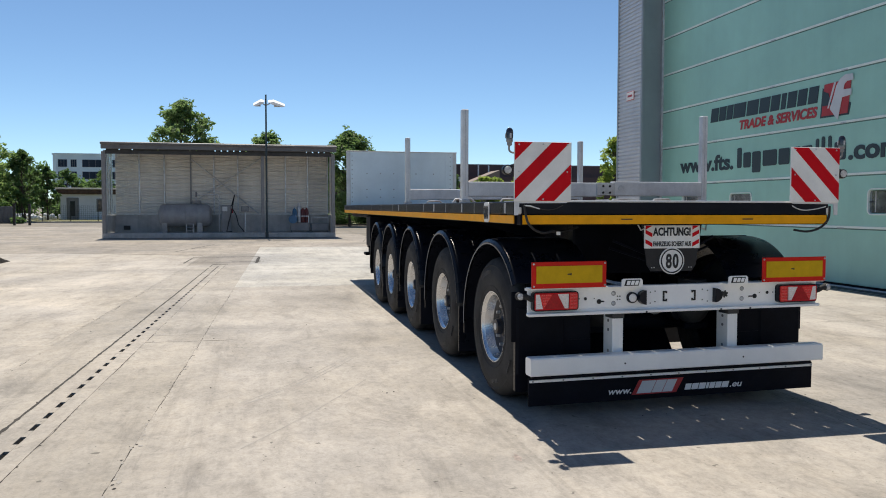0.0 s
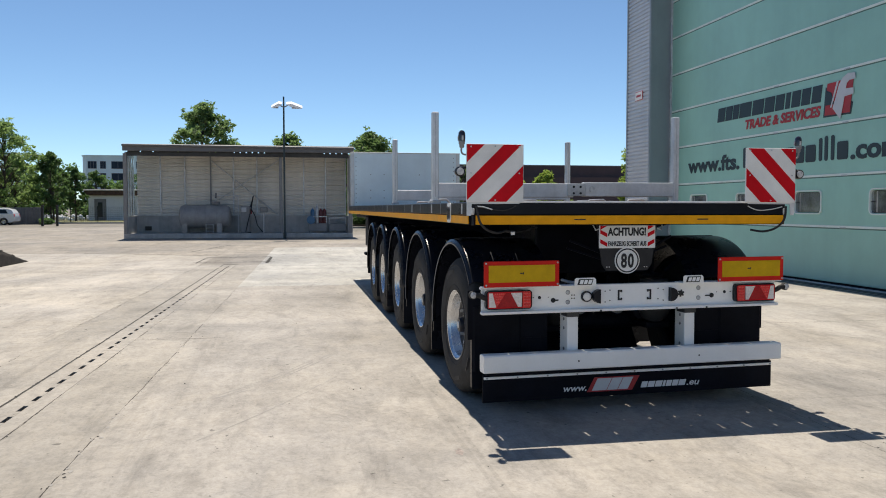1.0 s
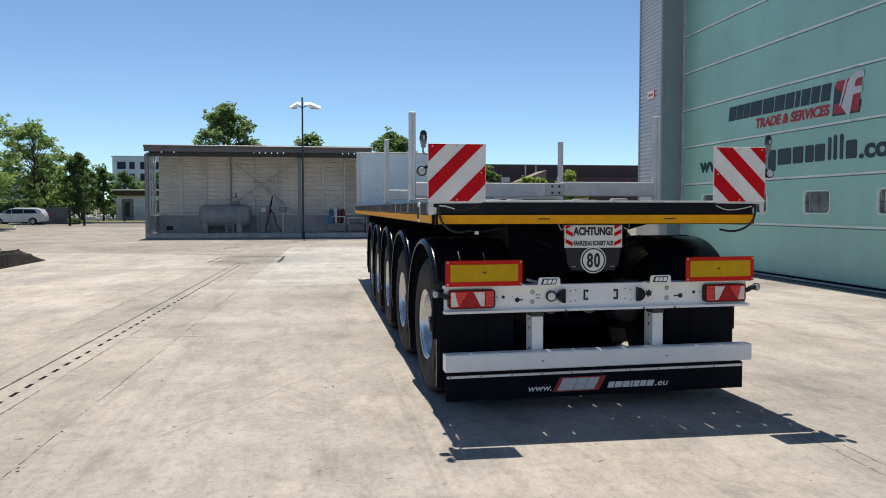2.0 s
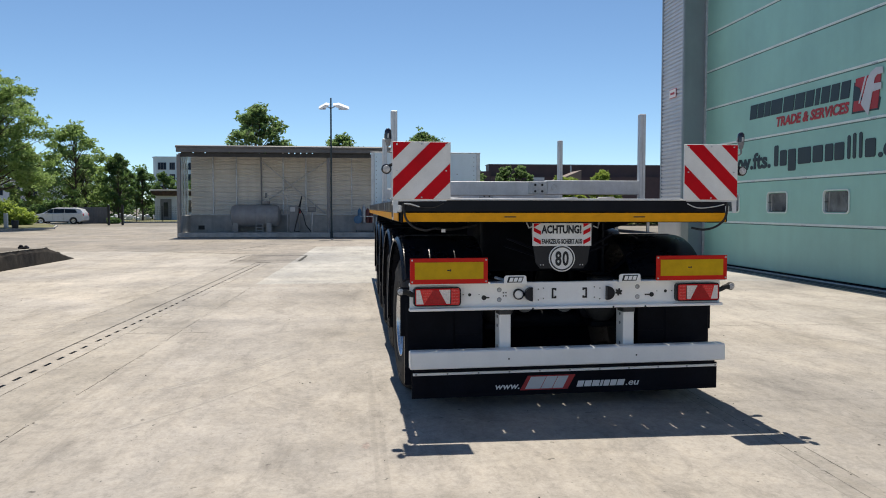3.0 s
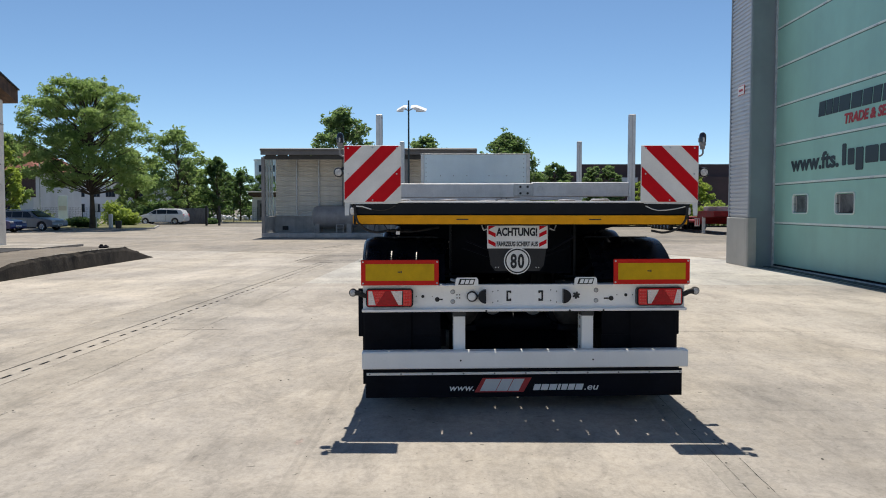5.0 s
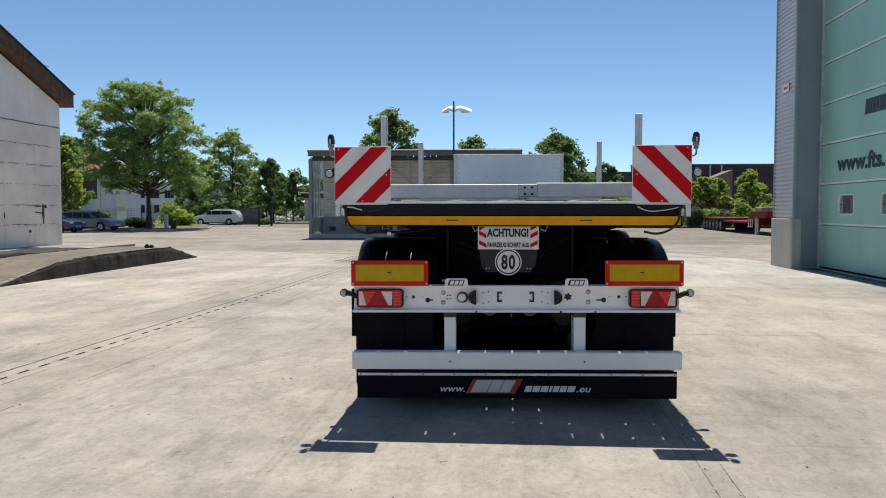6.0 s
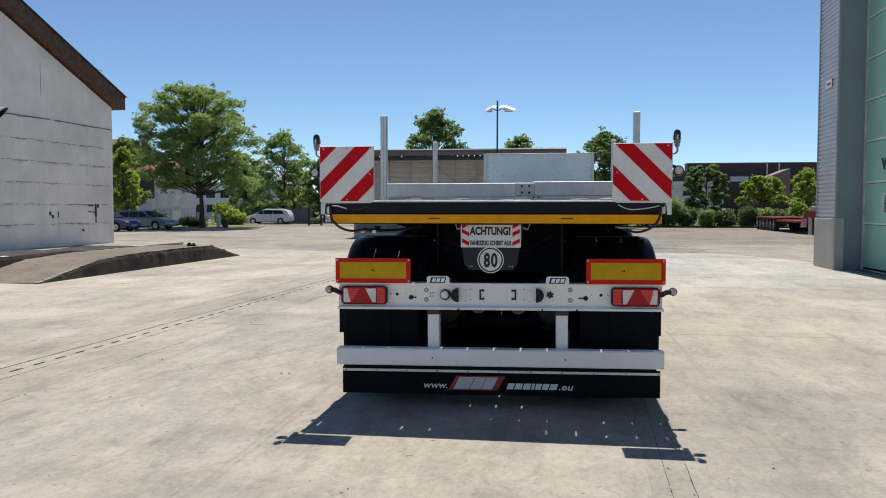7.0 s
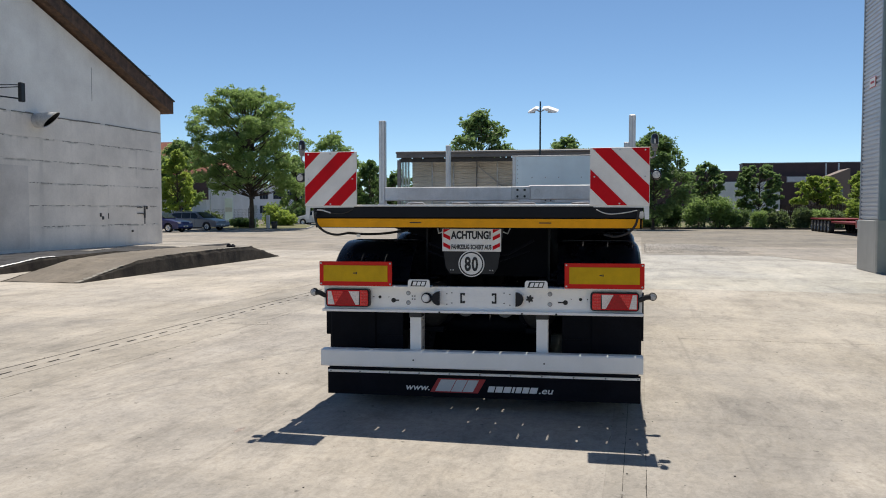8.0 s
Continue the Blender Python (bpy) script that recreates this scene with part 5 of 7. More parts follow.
def trailer():
    tr = thing("semi_trailer", "black five-axle flatbed semi-trailer with amber edge bands, parked", "trailer", pose(3.053, 5.737, 0, 0, 0, 0.32))
    L, W = 12.55, 1.275
    # deck planks with narrow gaps, carried by cross members
    rnd = random.Random(21)
    pitch = 0.2025
    for k in range(-6, 6):
        ga, gc = rnd.uniform(0.002, 0.0045), rnd.uniform(0.002, 0.0045)
        part("deck_plank", M().box(k * pitch + ga, 0.112, 1.566, (k + 1) * pitch - gc, L - 0.02, 1.594), WOOD, tr)
    y = 0.30
    while y < L - 0.2:
        part("cross_member", M().box(-W + 0.058, y, 1.46, W - 0.058, y + 0.16, 1.565), BLACK_DULL, tr)
        y += 0.37
    # edge rails in lengths
    ys = [0.11 + 1.13 * k for k in range(12)]
    for s in (-1, 1):
        for a, c in zip(ys[:-1], ys[1:]):
            rail = part("side_rail", M().box(s * W, a + 0.004, 1.502, s * (W - 0.055), c - 0.004, 1.600, 0.006), BLACK, tr, "black deck side rail")
            # bright strip paints the pale highlight at the gap between two rail lengths
            part("seam_highlight", M().box(s * (W + 0.001), c - 0.007, 1.505, s * (W - 0.02), c + 0.003, 1.597), GALV, rail)
        low = part("lower_rail", M().box(s * (W - 0.004), 0.11, 1.432, s * (W - 0.057), L, 1.501, 0.004), BLACK_DULL, tr)
        part("amber_band", M().box(s * (W + 0.001), 0.11, 1.437, s * (W - 0.006), L, 1.497), YELLOW_FOIL, low, "continuous amber reflective band")
        for yy in (0.30, 1.66, 2.9, 5.2):
            part("clamp_plate", M().box(s * (W + 0.004), yy, 1.51, s * (W - 0.01), yy + 0.04, 1.59), GALV, tr)
    # speed plate on the side rail
    sp = part("speed_mark", M().prism(rounded_rect(0.745, 1.436, 0.895, 1.598, 0.035), -W - 0.008, -W - 0.0015, "yz"), WHITE_FOIL, tr, "white rounded speed plate reading 80")
    me = letters("80", 0.150, INK, 0.002, 0, 0.003, 1.0, 1.12)
    me.transform(Matrix.Diagonal((0.118 / width_of(me), 1, 1, 1)))
    ob = part("lettering", me, None, sp, at=pose(-W - 0.011, 0.879, 1.464, 0, 0, -90))
    # rear edge beam with amber band
    rb = part("rear_edge_beam", M().box(-W, 0.0, 1.502, W, 0.11, 1.603, 0.010), BLACK, tr, "black rear deck edge")
    part("top_strip", M().box(-W + 0.03, -0.004, 1.594, W - 0.03, 0.05, 1.609, 0.003), ALU, rb)
    lb = part("rear_lower_beam", M().box(-W + 0.02, 0.006, 1.428, W - 0.005, 0.10, 1.502, 0.004), BLACK_DULL, tr)
    part("amber_band", M().box(-W + 0.035, 0.0, 1.434, W - 0.02, 0.008, 1.500), YELLOW_FOIL, lb, "continuous amber reflective band")
    for x in (-0.48, 0.52):
        part("stamp_mark", M().box(x, -0.002, 1.466, x + 0.09, 0.002, 1.474), INK, lb)
    for s in (-1, 1):
        part("corner_lug", M().box(s * (W - 0.03), -0.006, 1.505, s * (W + 0.008), 0.06, 1.560, 0.01), GALV, tr, "bare steel corner lug")
    # longitudinal frame
    for s in (-1, 1):
        fb = M()
        fb.box(s * 0.52, 0.80, 0.98, s * 0.54, L - 0.6, 1.44)
        fb.box(s * 0.44, 0.80, 0.96, s * 0.62, L - 0.6, 0.985, 0.004)
        fb.box(s * 0.44, 0.30, 1.425, s * 0.62, L - 0.6, 1.455, 0.004)
        part("main_beam", fb, BLACK, tr, "black longitudinal I-beam")
    for k in range(10):
        yy = 1.62 + k * 1.1
        for s in (-1, 1):
            part("outrigger", M().prism([(s * 0.54, 1.25), (s * 0.54, 1.46), (s * 1.16, 1.46), (s * 1.16, 1.42)], yy, yy + 0.012, "xz"), BLACK_DULL, tr)
        if k:
            part("frame_web", M().box(-0.52, yy, 1.0, 0.52, yy + 0.012, 1.42), BLACK_DULL, tr)
    part("rear_web", M().box(-0.54, 0.92, 0.99, 0.54, 0.94, 1.46, 0.004), BLACK_DULL, tr, "black rear cross plate")
    hose = M().tube(flowing([(-1.0, 0.06, 1.385), (-0.90, 0.22, 1.372), (-0.78, 0.36, 1.375), (-0.62, 0.50, 1.40)]), 0.010, 8)
    part("hose", hose, RUBBER, tr, smooth=60)
    # wheels, axles, suspension
    hub_z = 0.575
    for k in range(5):
        y = AXLES[k]
        turn = Matrix.Translation((0, y, 0)) @ Matrix.Rotation(radians(STEER[k]), 4, "Z") @ Matrix.Translation((0, -y, 0))
        ax = part("axle", M().lathe((-0.9, y, hub_z), (1, 0, 0), [(0.12, 0), (0.075, 0.08), (0.075, 1.72), (0.12, 1.8)], 16), BLACK_DULL, tr, smooth=35, at=turn)
        for s in (-1, 1):
            wheel_parts(tr, s, y, hub_z, turn)
            fender(tr, s, y, hub_z + 0.012, k == 0, turn)
            arm = M()
            arm.box(s * 0.48, y + 0.02, hub_z + 0.06, s * 0.58, y + 0.52, hub_z + 0.16, 0.01)
            arm.box(s * 0.46, y + 0.44, hub_z + 0.05, s * 0.60, y + 0.60, 0.98, 0.015)
            part("trailing_arm", arm, BLACK_DULL, ax)
            bag = M().lathe((s * 0.45, y - 0.30, hub_z + 0.02), (0, 0, 1), [(0.07, 0), (0.11, 0.04), (0.14, 0.10), (0.145, 0.2), (0.12, 0.3), (0.12, 0.36)], 18)
            part("air_spring", bag, RUBBER, ax, smooth=40)
            part("spring_plate", M().box(s * 0.34, y - 0.38, hub_z - 0.03, s * 0.56, y - 0.06, hub_z + 0.02, 0.008), BLACK_DULL, ax)
            part("brake_chamber", M().lathe((s * 0.36, y - 0.12, hub_z + 0.10), (0, -1, 0.1), [(0.05, 0), (0.085, 0.02), (0.09, 0.07), (0.085, 0.14), (0.04, 0.16)], 18), BLACK_DULL, ax, smooth=35)
    # sloping guard plate under the frame, behind the last axle
    part("axle_guard", M().prism([(1.02, 0.24), (1.03, 0.22), (1.48, 0.74), (1.47, 0.76)], -0.54, 0.52, "yz"), BLACK_DULL, tr, "black sloping guard plate")
    # air tanks and pipes under the rear
    for s in (-1, 1):
        part("air_tank", M().lathe((s * 0.17 - 0.14 * 0, 0.72, 0.73), (0, 1, 0), [(0.02, 0), (0.08, 0.02), (0.105, 0.06), (0.105, 0.70), (0.08, 0.74), (0.02, 0.76)], 20), BLACK_DULL, tr, smooth=40)
        part("tank_cap", M().lathe((s * 0.17, 0.72, 0.73), (0, -1, 0), [(0.075, 0), (0.075, 0.012), (0.055, 0.014), (0.05, 0.004), (0.03, 0.004), (0.026, 0.02), (0.0, 0.022)], 20, close=False), STEEL_GREY, tr, smooth=35)
    ps = M()
    ps.tube([(-0.4, 0.32, 1.30), (-0.1, 0.28, 1.18), (0.25, 0.30, 1.22), (0.45, 0.3, 1.33)], 0.012, 6)
    ps.tube([(-0.42, 0.34, 1.24), (0.0, 0.25, 1.10), (0.42, 0.32, 1.25)], 0.010, 6)
    part("air_lines", ps, BLACK_DULL, tr)
    # landing legs and front box
    for s in (-1, 1):
        lg = M()
        lg.box(s * 0.98, 9.62, 0.80, s * 1.12, 9.80, 1.45, 0.008)
        lg.box(s * 1.00, 9.64, 0.70, s * 1.10, 9.78, 0.82, 0.006)
        g = part("landing_leg", lg, BLACK_DULL, tr)
        part("foot_plate", M().box(s * 0.92, 9.56, 0.66, s * 1.18, 9.86, 0.71, 0.01), BLACK_DULL, g)
    part("equipment_box", M().box(-1.20, 8.75, 0.86, -0.80, 9.3, 1.40, 0.015), BLACK_DULL, tr, "black equipment box under the deck")
    part("gooseneck_plate", M().box(-1.1, 9.9, 1.36, 1.1, L, 1.43, 0.01), BLACK_DULL, tr)
    # front bulkhead
    bh = part("front_bulkhead", M().box(-W + 0.03, L - 0.20, 1.60, W - 0.05, L - 0.14, 2.785, 0.008), BULKHEAD, tr, "pale blue-grey sheet steel front wall")
    for x in (-W + 0.03, W - 0.13):
        part("edge_post", M().box(x, L - 0.215, 1.60, x + 0.08, L - 0.195, 2.79, 0.004), ALU, bh)
    part("top_edge", M().box(-W + 0.02, L - 0.22, 2.775, W - 0.04, L - 0.12, 2.795, 0.004), GALV, bh)
    for x in (-W + 0.21, W - 0.25):
        part("lap_strip", M().box(x - 0.045, L - 0.206, 1.61, x + 0.045, L - 0.199, 2.77, 0.002), BULKHEAD, bh)
    rv = M()
    for x in (-W + 0.15, W - 0.19):
        for k in range(11):
            rv.cyl((x, L - 0.206, 1.68 + 0.1 * k), (x, L - 0.198, 1.68 + 0.1 * k), 0.010, seg=6)
    for z in (1.78, 1.95, 2.3):
        for x in (-0.8, -0.5, -0.2, 0.3, 0.7):
            rv.cyl((x, L - 0.206, z), (x, L - 0.198, z), 0.012, seg=6)
    tagged(part("bolt_heads", rv, STEEL_GREY, bh), kind="stuff")
    # stanchions with cross rails
    for y, px in ((1.80, 1.223), (4.95, 1.201)):
        for s in (-1, 1):
            p = part("stanchion", M().box(s * (px + 0.031), y - 0.035, 1.56, s * (px - 0.031), y + 0.035, 2.462, 0.006), ALU, tr, "bare aluminium stanchion")
            part("groove", M().box(s * (px + 0.004), y - 0.0365, 1.66, s * (px - 0.004), y - 0.033, 2.455), GALV, p)
            part("foot_bracket", M().box(s * (px + 0.040), y - 0.045, 1.58, s * (px - 0.050), y + 0.045, 1.63, 0.006), GALV, p)
        bm = part("cross_rail", M().box(-W + 0.08, y - 0.03, 1.658, 0.15, y + 0.03, 1.795, 0.006), ALU, tr, "aluminium cross rail made of two lengths")
        part("second_length", M().box(0.25, y - 0.036, 1.668, W - 0.08, y + 0.036, 1.808, 0.006), ALU, bm)
        cn = part("joint_plate", M().box(0.08, y - 0.045, 1.672, 0.27, y + 0.02, 1.795, 0.005), GALV, bm)
        for x in (0.145, 0.215):
            for z in (1.70, 1.762):
                part("bolt_hole", M().cyl((x, y - 0.049, z), (x, y - 0.043, z), 0.012, seg=10), INK, cn)
        part("lock_ring", M().lathe((0.335, y - 0.036, 1.742), (0, -1, 0), [(0.03, 0), (0.03, 0.008), (0.02, 0.008), (0.02, 0.0)], 16, close=False), GALV, bm)
    for y, x in ((2.5, -1.05), (2.5, -0.55), (3.1, 0.1), (2.6, 0.72), (3.3, -0.1), (3.6, 0.95), (5.6, -0.7), (5.9, 0.5), (2.2, 1.0)):
        hd = M().tube([(x - 0.12, y, 1.60), (x - 0.09, y, 1.64), (x + 0.07, y, 1.645), (x + 0.12, y, 1.60)], 0.012, 6)
        part("lashing_bow", hd, GALV, tr, smooth=40)
    # warning boards, beacons, outline lamps at the rear corners
    striped_board(tr, -1.318, -0.897, 1.602, 2.018, -0.052, True)
    striped_board(tr, 0.897, 1.316, 1.602, 2.018, -0.052, False)
    for s in (-1, 1):
        part("board_bracket", M().prism([(s * 0.92, 1.60), (s * 1.318, 1.60), (s * 1.318, 1.500), (s * 1.288, 1.500), (s * 1.280, 1.585), (s * 0.92, 1.588)], -0.044, -0.038, "xz"), ALU, tr, "pale sheet bracket below the warning board")
        st = part("beacon_stalk", M().tube(flowing([(s * 1.300, -0.03, 1.945), (s * 1.335, -0.03, 1.945), (s * 1.354, -0.03, 1.962), (s * 1.354, -0.03, 1.998)]), 0.007, 8), STEEL_GREY, tr, smooth=50)
        bc = part("beacon", M().lathe((s * 1.352, -0.03, 1.992), (0, 0, 1), [(0.013, 0), (0.018, 0.006), (0.018, 0.024), (0.024, 0.030), (0.024, 0.048)], 16), STEEL_GREY, tr, smooth=35)
        part("dome", M().lathe((s * 1.352, -0.03, 2.042), (0, 0, 1), [(0.025, 0), (0.0265, 0.042), (0.024, 0.060), (0.014, 0.074), (0.0, 0.078)], 16), BEACON_GLASS, bc, "dark glossy beacon dome", smooth=50)
        for a in (0, 120, 240):
            c, d = 0.0255 * math.cos(radians(a - 90)), 0.0255 * math.sin(radians(a - 90))
            part("dome_window", M().box(s * 1.352 + c - 0.006, -0.03 + d - 0.004, 2.045, s * 1.352 + c + 0.006, -0.03 + d + 0.004, 2.078), CLEAR_LENS, bc)
        ol = part("outline_lamp", M().lathe((s * 1.365, -0.03, 1.822), (0, -1, 0), [(0.022, -0.035), (0.036, -0.03), (0.038, 0.0), (0.034, 0.012), (0.0, 0.014)], 20), PLASTIC, tr, "round outline lamp with clear lens", smooth=40)
        part("lens", M().lathe((s * 1.365, -0.042, 1.822), (0, -1, 0), [(0.028, 0), (0.024, 0.008), (0.0, 0.010)], 18), CLEAR_LENS, ol, smooth=50)
        part("lamp_arm", M().tube([(s * 1.30, -0.03, 1.86), (s * 1.335, -0.03, 1.85), (s * 1.36, -0.03, 1.838)], 0.012, 6), PLASTIC, ol)
        # cable loop down from the board round the deck corner
        x = s
        cb = M().tube(flowing([(x * 1.245, -0.045, 1.57), (x * 1.235, -0.055, 1.50), (x * 1.215, -0.05, 1.445), (x * 1.16, -0.03, 1.395), (x * 1.08, 0.0, 1.372), (x * 1.0, 0.05, 1.385)]), 0.009, 8)
        part("cable_loop", cb, RUBBER, tr, smooth=60)
        ct = M().tube(flowing([(x * 1.235, -0.012, 1.566), (x * 1.15, -0.016, 1.548), (x * 1.05, -0.016, 1.538), (x * 0.99, -0.014, 1.548), (x * 0.94, -0.01, 1.572)]), 0.004, 6)
        part("deck_cable", ct, PALE_INK if s > 0 else RUBBER, tr, smooth=60)
    part("cable_tie", M().tube([(-1.235, -0.012, 1.568), (-1.19, -0.018, 1.566), (-1.12, -0.018, 1.545)], 0.005, 6), PALE_INK, tr)
    tg = M().box(-0.945, 0.10, 1.352, -0.915, 0.104, 1.377)
    part("hang_tag", tg, WHITE_FOIL, tr)

    # warning sign on its dark carrier plate
    sy = 0.10
    hung = pose(-0.012, 0, 0)
    cp = part("sign_carrier", M().prism([(-0.25, 1.43), (0.25, 1.43), (0.205, 1.12), (0.17, 1.072), (-0.17, 1.072), (-0.205, 1.12)], sy + 0.004, sy + 0.012, "xz"), CARRIER, tr, "dark trapezoid carrier plate", at=hung)
    for x in (-0.165, -0.145, 0.145, 0.165):
        part("rivet", M().cyl((x, sy - 0.001, 1.10), (x, sy + 0.005, 1.10), 0.0045, seg=8), GALV, cp)
    sg = part("warning_sign", M().box(-0.232, sy - 0.004, 1.246, 0.232, sy + 0.003, 1.422, 0.003), WHITE_FOIL, tr, "white warning sign with red and white corner bands", at=hung)
    for text, z, size, length in (("ACHTUNG!", 1.345, 0.083, 0.315), ("FAHRZEUG SCHERT AUS", 1.264, 0.049, 0.315)):
        me = letters(text, size, INK, 0.001, 0, 0.0034 if size > 0.05 else 0.0017)
        me.transform(Matrix.Diagonal((length / width_of(me), 1, 1, 1)))
        part("lettering", me, None, sg, at=pose(-length / 2 - 0.002, sy - 0.006, z))
    for s in (-1, 1):
        for z in (1.258, 1.331):
            x = s * 0.195
            if z > 1.3:
                top = z + 0.088
                part("corner_band", M().prism([(x - 0.028, top), (x + 0.028, top), (x - s * 0.028 * -1, top - 0.030)] if s < 0 else [(x - 0.028, top), (x + 0.028, top), (x - 0.028, top - 0.030)], sy - 0.0065, sy - 0.0045, "xz"), RED_FOIL, sg)
            part("corner_band", M().prism([(x - 0.028, z + (0.028 if s < 0 else 0.0)), (x + 0.028, z + (0.0 if s < 0 else 0.028)), (x + 0.028, z + (0.03 if s < 0 else 0.058)), (x - 0.028, z + (0.058 if s < 0 else 0.03))], sy - 0.0065, sy - 0.0045, "xz"), RED_FOIL, sg)
    dk = part("speed_disc", M().lathe((0, sy + 0.003, 1.150), (0, -1, 0), [(0.102, 0), (0.102, 0.008), (0, 0.008)], 36, close=False), WHITE_FOIL, tr, "round white speed disc reading 80", at=hung)
    rg = M().lathe((0, sy - 0.004, 1.150), (0, -1, 0), [(0.094, 0), (0.094, 0.003), (0.084, 0.003), (0.084, 0)], 36, close=False)
    part("ring", rg, INK, dk)
    me = letters("80", 0.149, INK, 0.001, 0, 0.0048, 0.98, 1.16)
    me.transform(Matrix.Diagonal((0.106 / width_of(me), 1, 1, 1)))
    part("lettering", me, None, dk, at=pose(-0.053, sy - 0.008, 1.098))
    for s in (-1, 1):
        part("sign_hook", M().tube([(s * 0.235, sy, 1.40), (s * 0.27, sy, 1.385), (s * 0.285, sy + 0.02, 1.425)], 0.006, 6), GALV, tr)

    # ---- lamp beam, bumper and rear flap: this lower frame turns with the steered rear axles ----
    lo = pose(0.047, 0.095, 0.002, 0, -0.15, 2.73)

    def low_part(name, m, mat, parent, label="", smooth=None):
        return part(name, m, mat, parent, label, smooth, lo) if parent is tr else part(name, m, mat, parent, label, smooth)

    lbm = M()
    lbm.box(-1.238, -0.012, 0.785, 1.238, 0.0, 0.968)
    lbm.box(-1.245, -0.056, 0.766, 1.245, 0.003, 0.787, 0.004)
    lbm.box(-1.238, 0.0, 0.950, 1.238, 0.05, 0.968)
    beam = low_part("lamp_beam", lbm, WHITE, tr, "white folded sheet steel lamp beam")
    # marker plates and brand plates stand on a top fold ahead of the beam
    for s in (-1, 1):
        part("top_fold", M().box(s * 0.36, -0.101, 0.968, s * 1.238, 0.02, 0.976, 0.003), WHITE, beam)
        # reflector plates
        pl = low_part("marker_plate", M().box(s * 0.662, -0.112, 0.976, s * 1.246, -0.102, 1.167, 0.003), RED_PLATE, tr, "yellow marker plate with broad red border")
        part("yellow_field", M().box(s * 0.697, -0.116, 1.011, s * 1.211, -0.111, 1.136), YELLOW_PLATE, pl)
        st = M().box(s * 0.945 - 0.026, -0.1175, 1.072, s * 0.945 - 0.006, -0.115, 1.080)
        st.box(s * 0.945 - 0.004, -0.1175, 1.068, s * 0.945 + 0.004, -0.115, 1.084)
        part("stamp_mark", st, INK, pl)
        for x in (0.676, 1.231):
            for z in (0.992, 1.152):
                part("screw", M().cyl((s * x, -0.118, z), (s * x, -0.111, z), 0.007, seg=8), GALV, pl)
        part("back_plate", M().box(s * 0.672, -0.102, 0.976, s * 1.236, -0.092, 1.16), BLACK_DULL, pl)
        part("plate_stay", M().box(s * 0.90, -0.092, 0.98, s * 0.94, 0.04, 1.02, 0.004), BLACK_DULL, pl)
        # tail lamps
        x0, x1 = 0.855, 1.214
        hs = low_part("tail_lamp", M().prism(rounded_rect(s * x0 if s > 0 else -x1, 0.804, s * x1 if s > 0 else -x0, 0.946, 0.026), -0.055, -0.010, "xz"), PLASTIC, tr, "tail lamp with red and clear lens fields", smooth=40)
        ins = (0.868, 1.201)
        def lens(nm, poly, mat):
            q = [(s * (ins[0] + u * (ins[1] - ins[0])), 0.814 + v * 0.122) for u, v in poly]
            return part(nm, M().prism(q, -0.066, -0.052, "xz"), mat, hs)
        lens("stop_lens", [(0.02, 0), (0.19, 0), (0.19, 1), (0.02, 1), (0, 0.9), (0, 0.1)], RED_LENS)
        lens("lens_rim", [(0.192, 0), (0.98, 0), (1.0, 0.06), (0.192, 0.06)], RED_FOIL)
        lens("lens_rim", [(0.192, 0.94), (1.0, 0.94), (0.98, 1), (0.192, 1)], RED_FOIL)
        lens("lens_rim", [(0.985, 0.062), (1.0, 0.062), (1.0, 0.938), (0.985, 0.938)], RED_LENS)
        lens("reverse_lens", [(0.22, 0.064), (0.30, 0.064), (0.47, 0.936), (0.21, 0.936)], LAMP_CLEAR)
        lens("triangle_reflector", [(0.305, 0.064), (0.795, 0.064), (0.58, 0.936), (0.475, 0.936)], RED_DEEP)
        lens("tail_lens", [(0.80, 0.064), (0.81, 0.064), (0.89, 0.936), (0.585, 0.936)], RED_LENS)
        lens("fog_lens", [(0.815, 0.064), (0.98, 0.064), (0.98, 0.936), (0.895, 0.936)], LAMP_CLEAR)
        gr = M()
        for k in range(4):
            for j in range(5):
                gx, gz = s * (ins[0] + 0.014 + k * 0.0125), 0.829 + j * 0.023
                gr.lathe((gx, -0.0655, gz), (0, -1, 0), [(0.0050, 0), (0.0040, 0.002), (0.0, 0.003)], 6, close=False)
        for k in range(5):
            for j in range(k + 1):
                gx, gz = s * (ins[0] + (0.783 + 0.046 * (j - k * 0.5) - 0.012 * k) * 0.333), 0.842 + 0.020 * k
                gr.lathe((gx, -0.0655, gz), (0, -1, 0), [(0.0052, 0), (0.0042, 0.002), (0.0, 0.003)], 6, close=False)
        tagged(part("led_grid", gr, RED_BEAD, hs), kind="stuff")
        gc = M()
        for k in range(6):
            for j in range(6):
                u, v = 0.825 + 0.030 * k, 0.17 + 0.13 * j
                if 0.83 + 0.08 * v < u < 0.975 and 0.15 < v < 0.88:
                    gc.lathe((s * (ins[0] + u * 0.333), -0.0655, 0.814 + v * 0.122), (0, -1, 0), [(0.0046, 0), (0.0036, 0.002), (0.0, 0.003)], 6, close=False)
                u = 0.228 + 0.042 * k
                if u < 0.26 + 0.16 * v and 0.15 < v < 0.88:
                    gc.lathe((s * (ins[0] + u * 0.333), -0.0655, 0.814 + v * 0.122), (0, -1, 0), [(0.0046, 0), (0.0036, 0.002), (0.0, 0.003)], 6, close=False)
        tagged(part("lens_cells", gc, WHITE_FOIL, hs), kind="stuff")
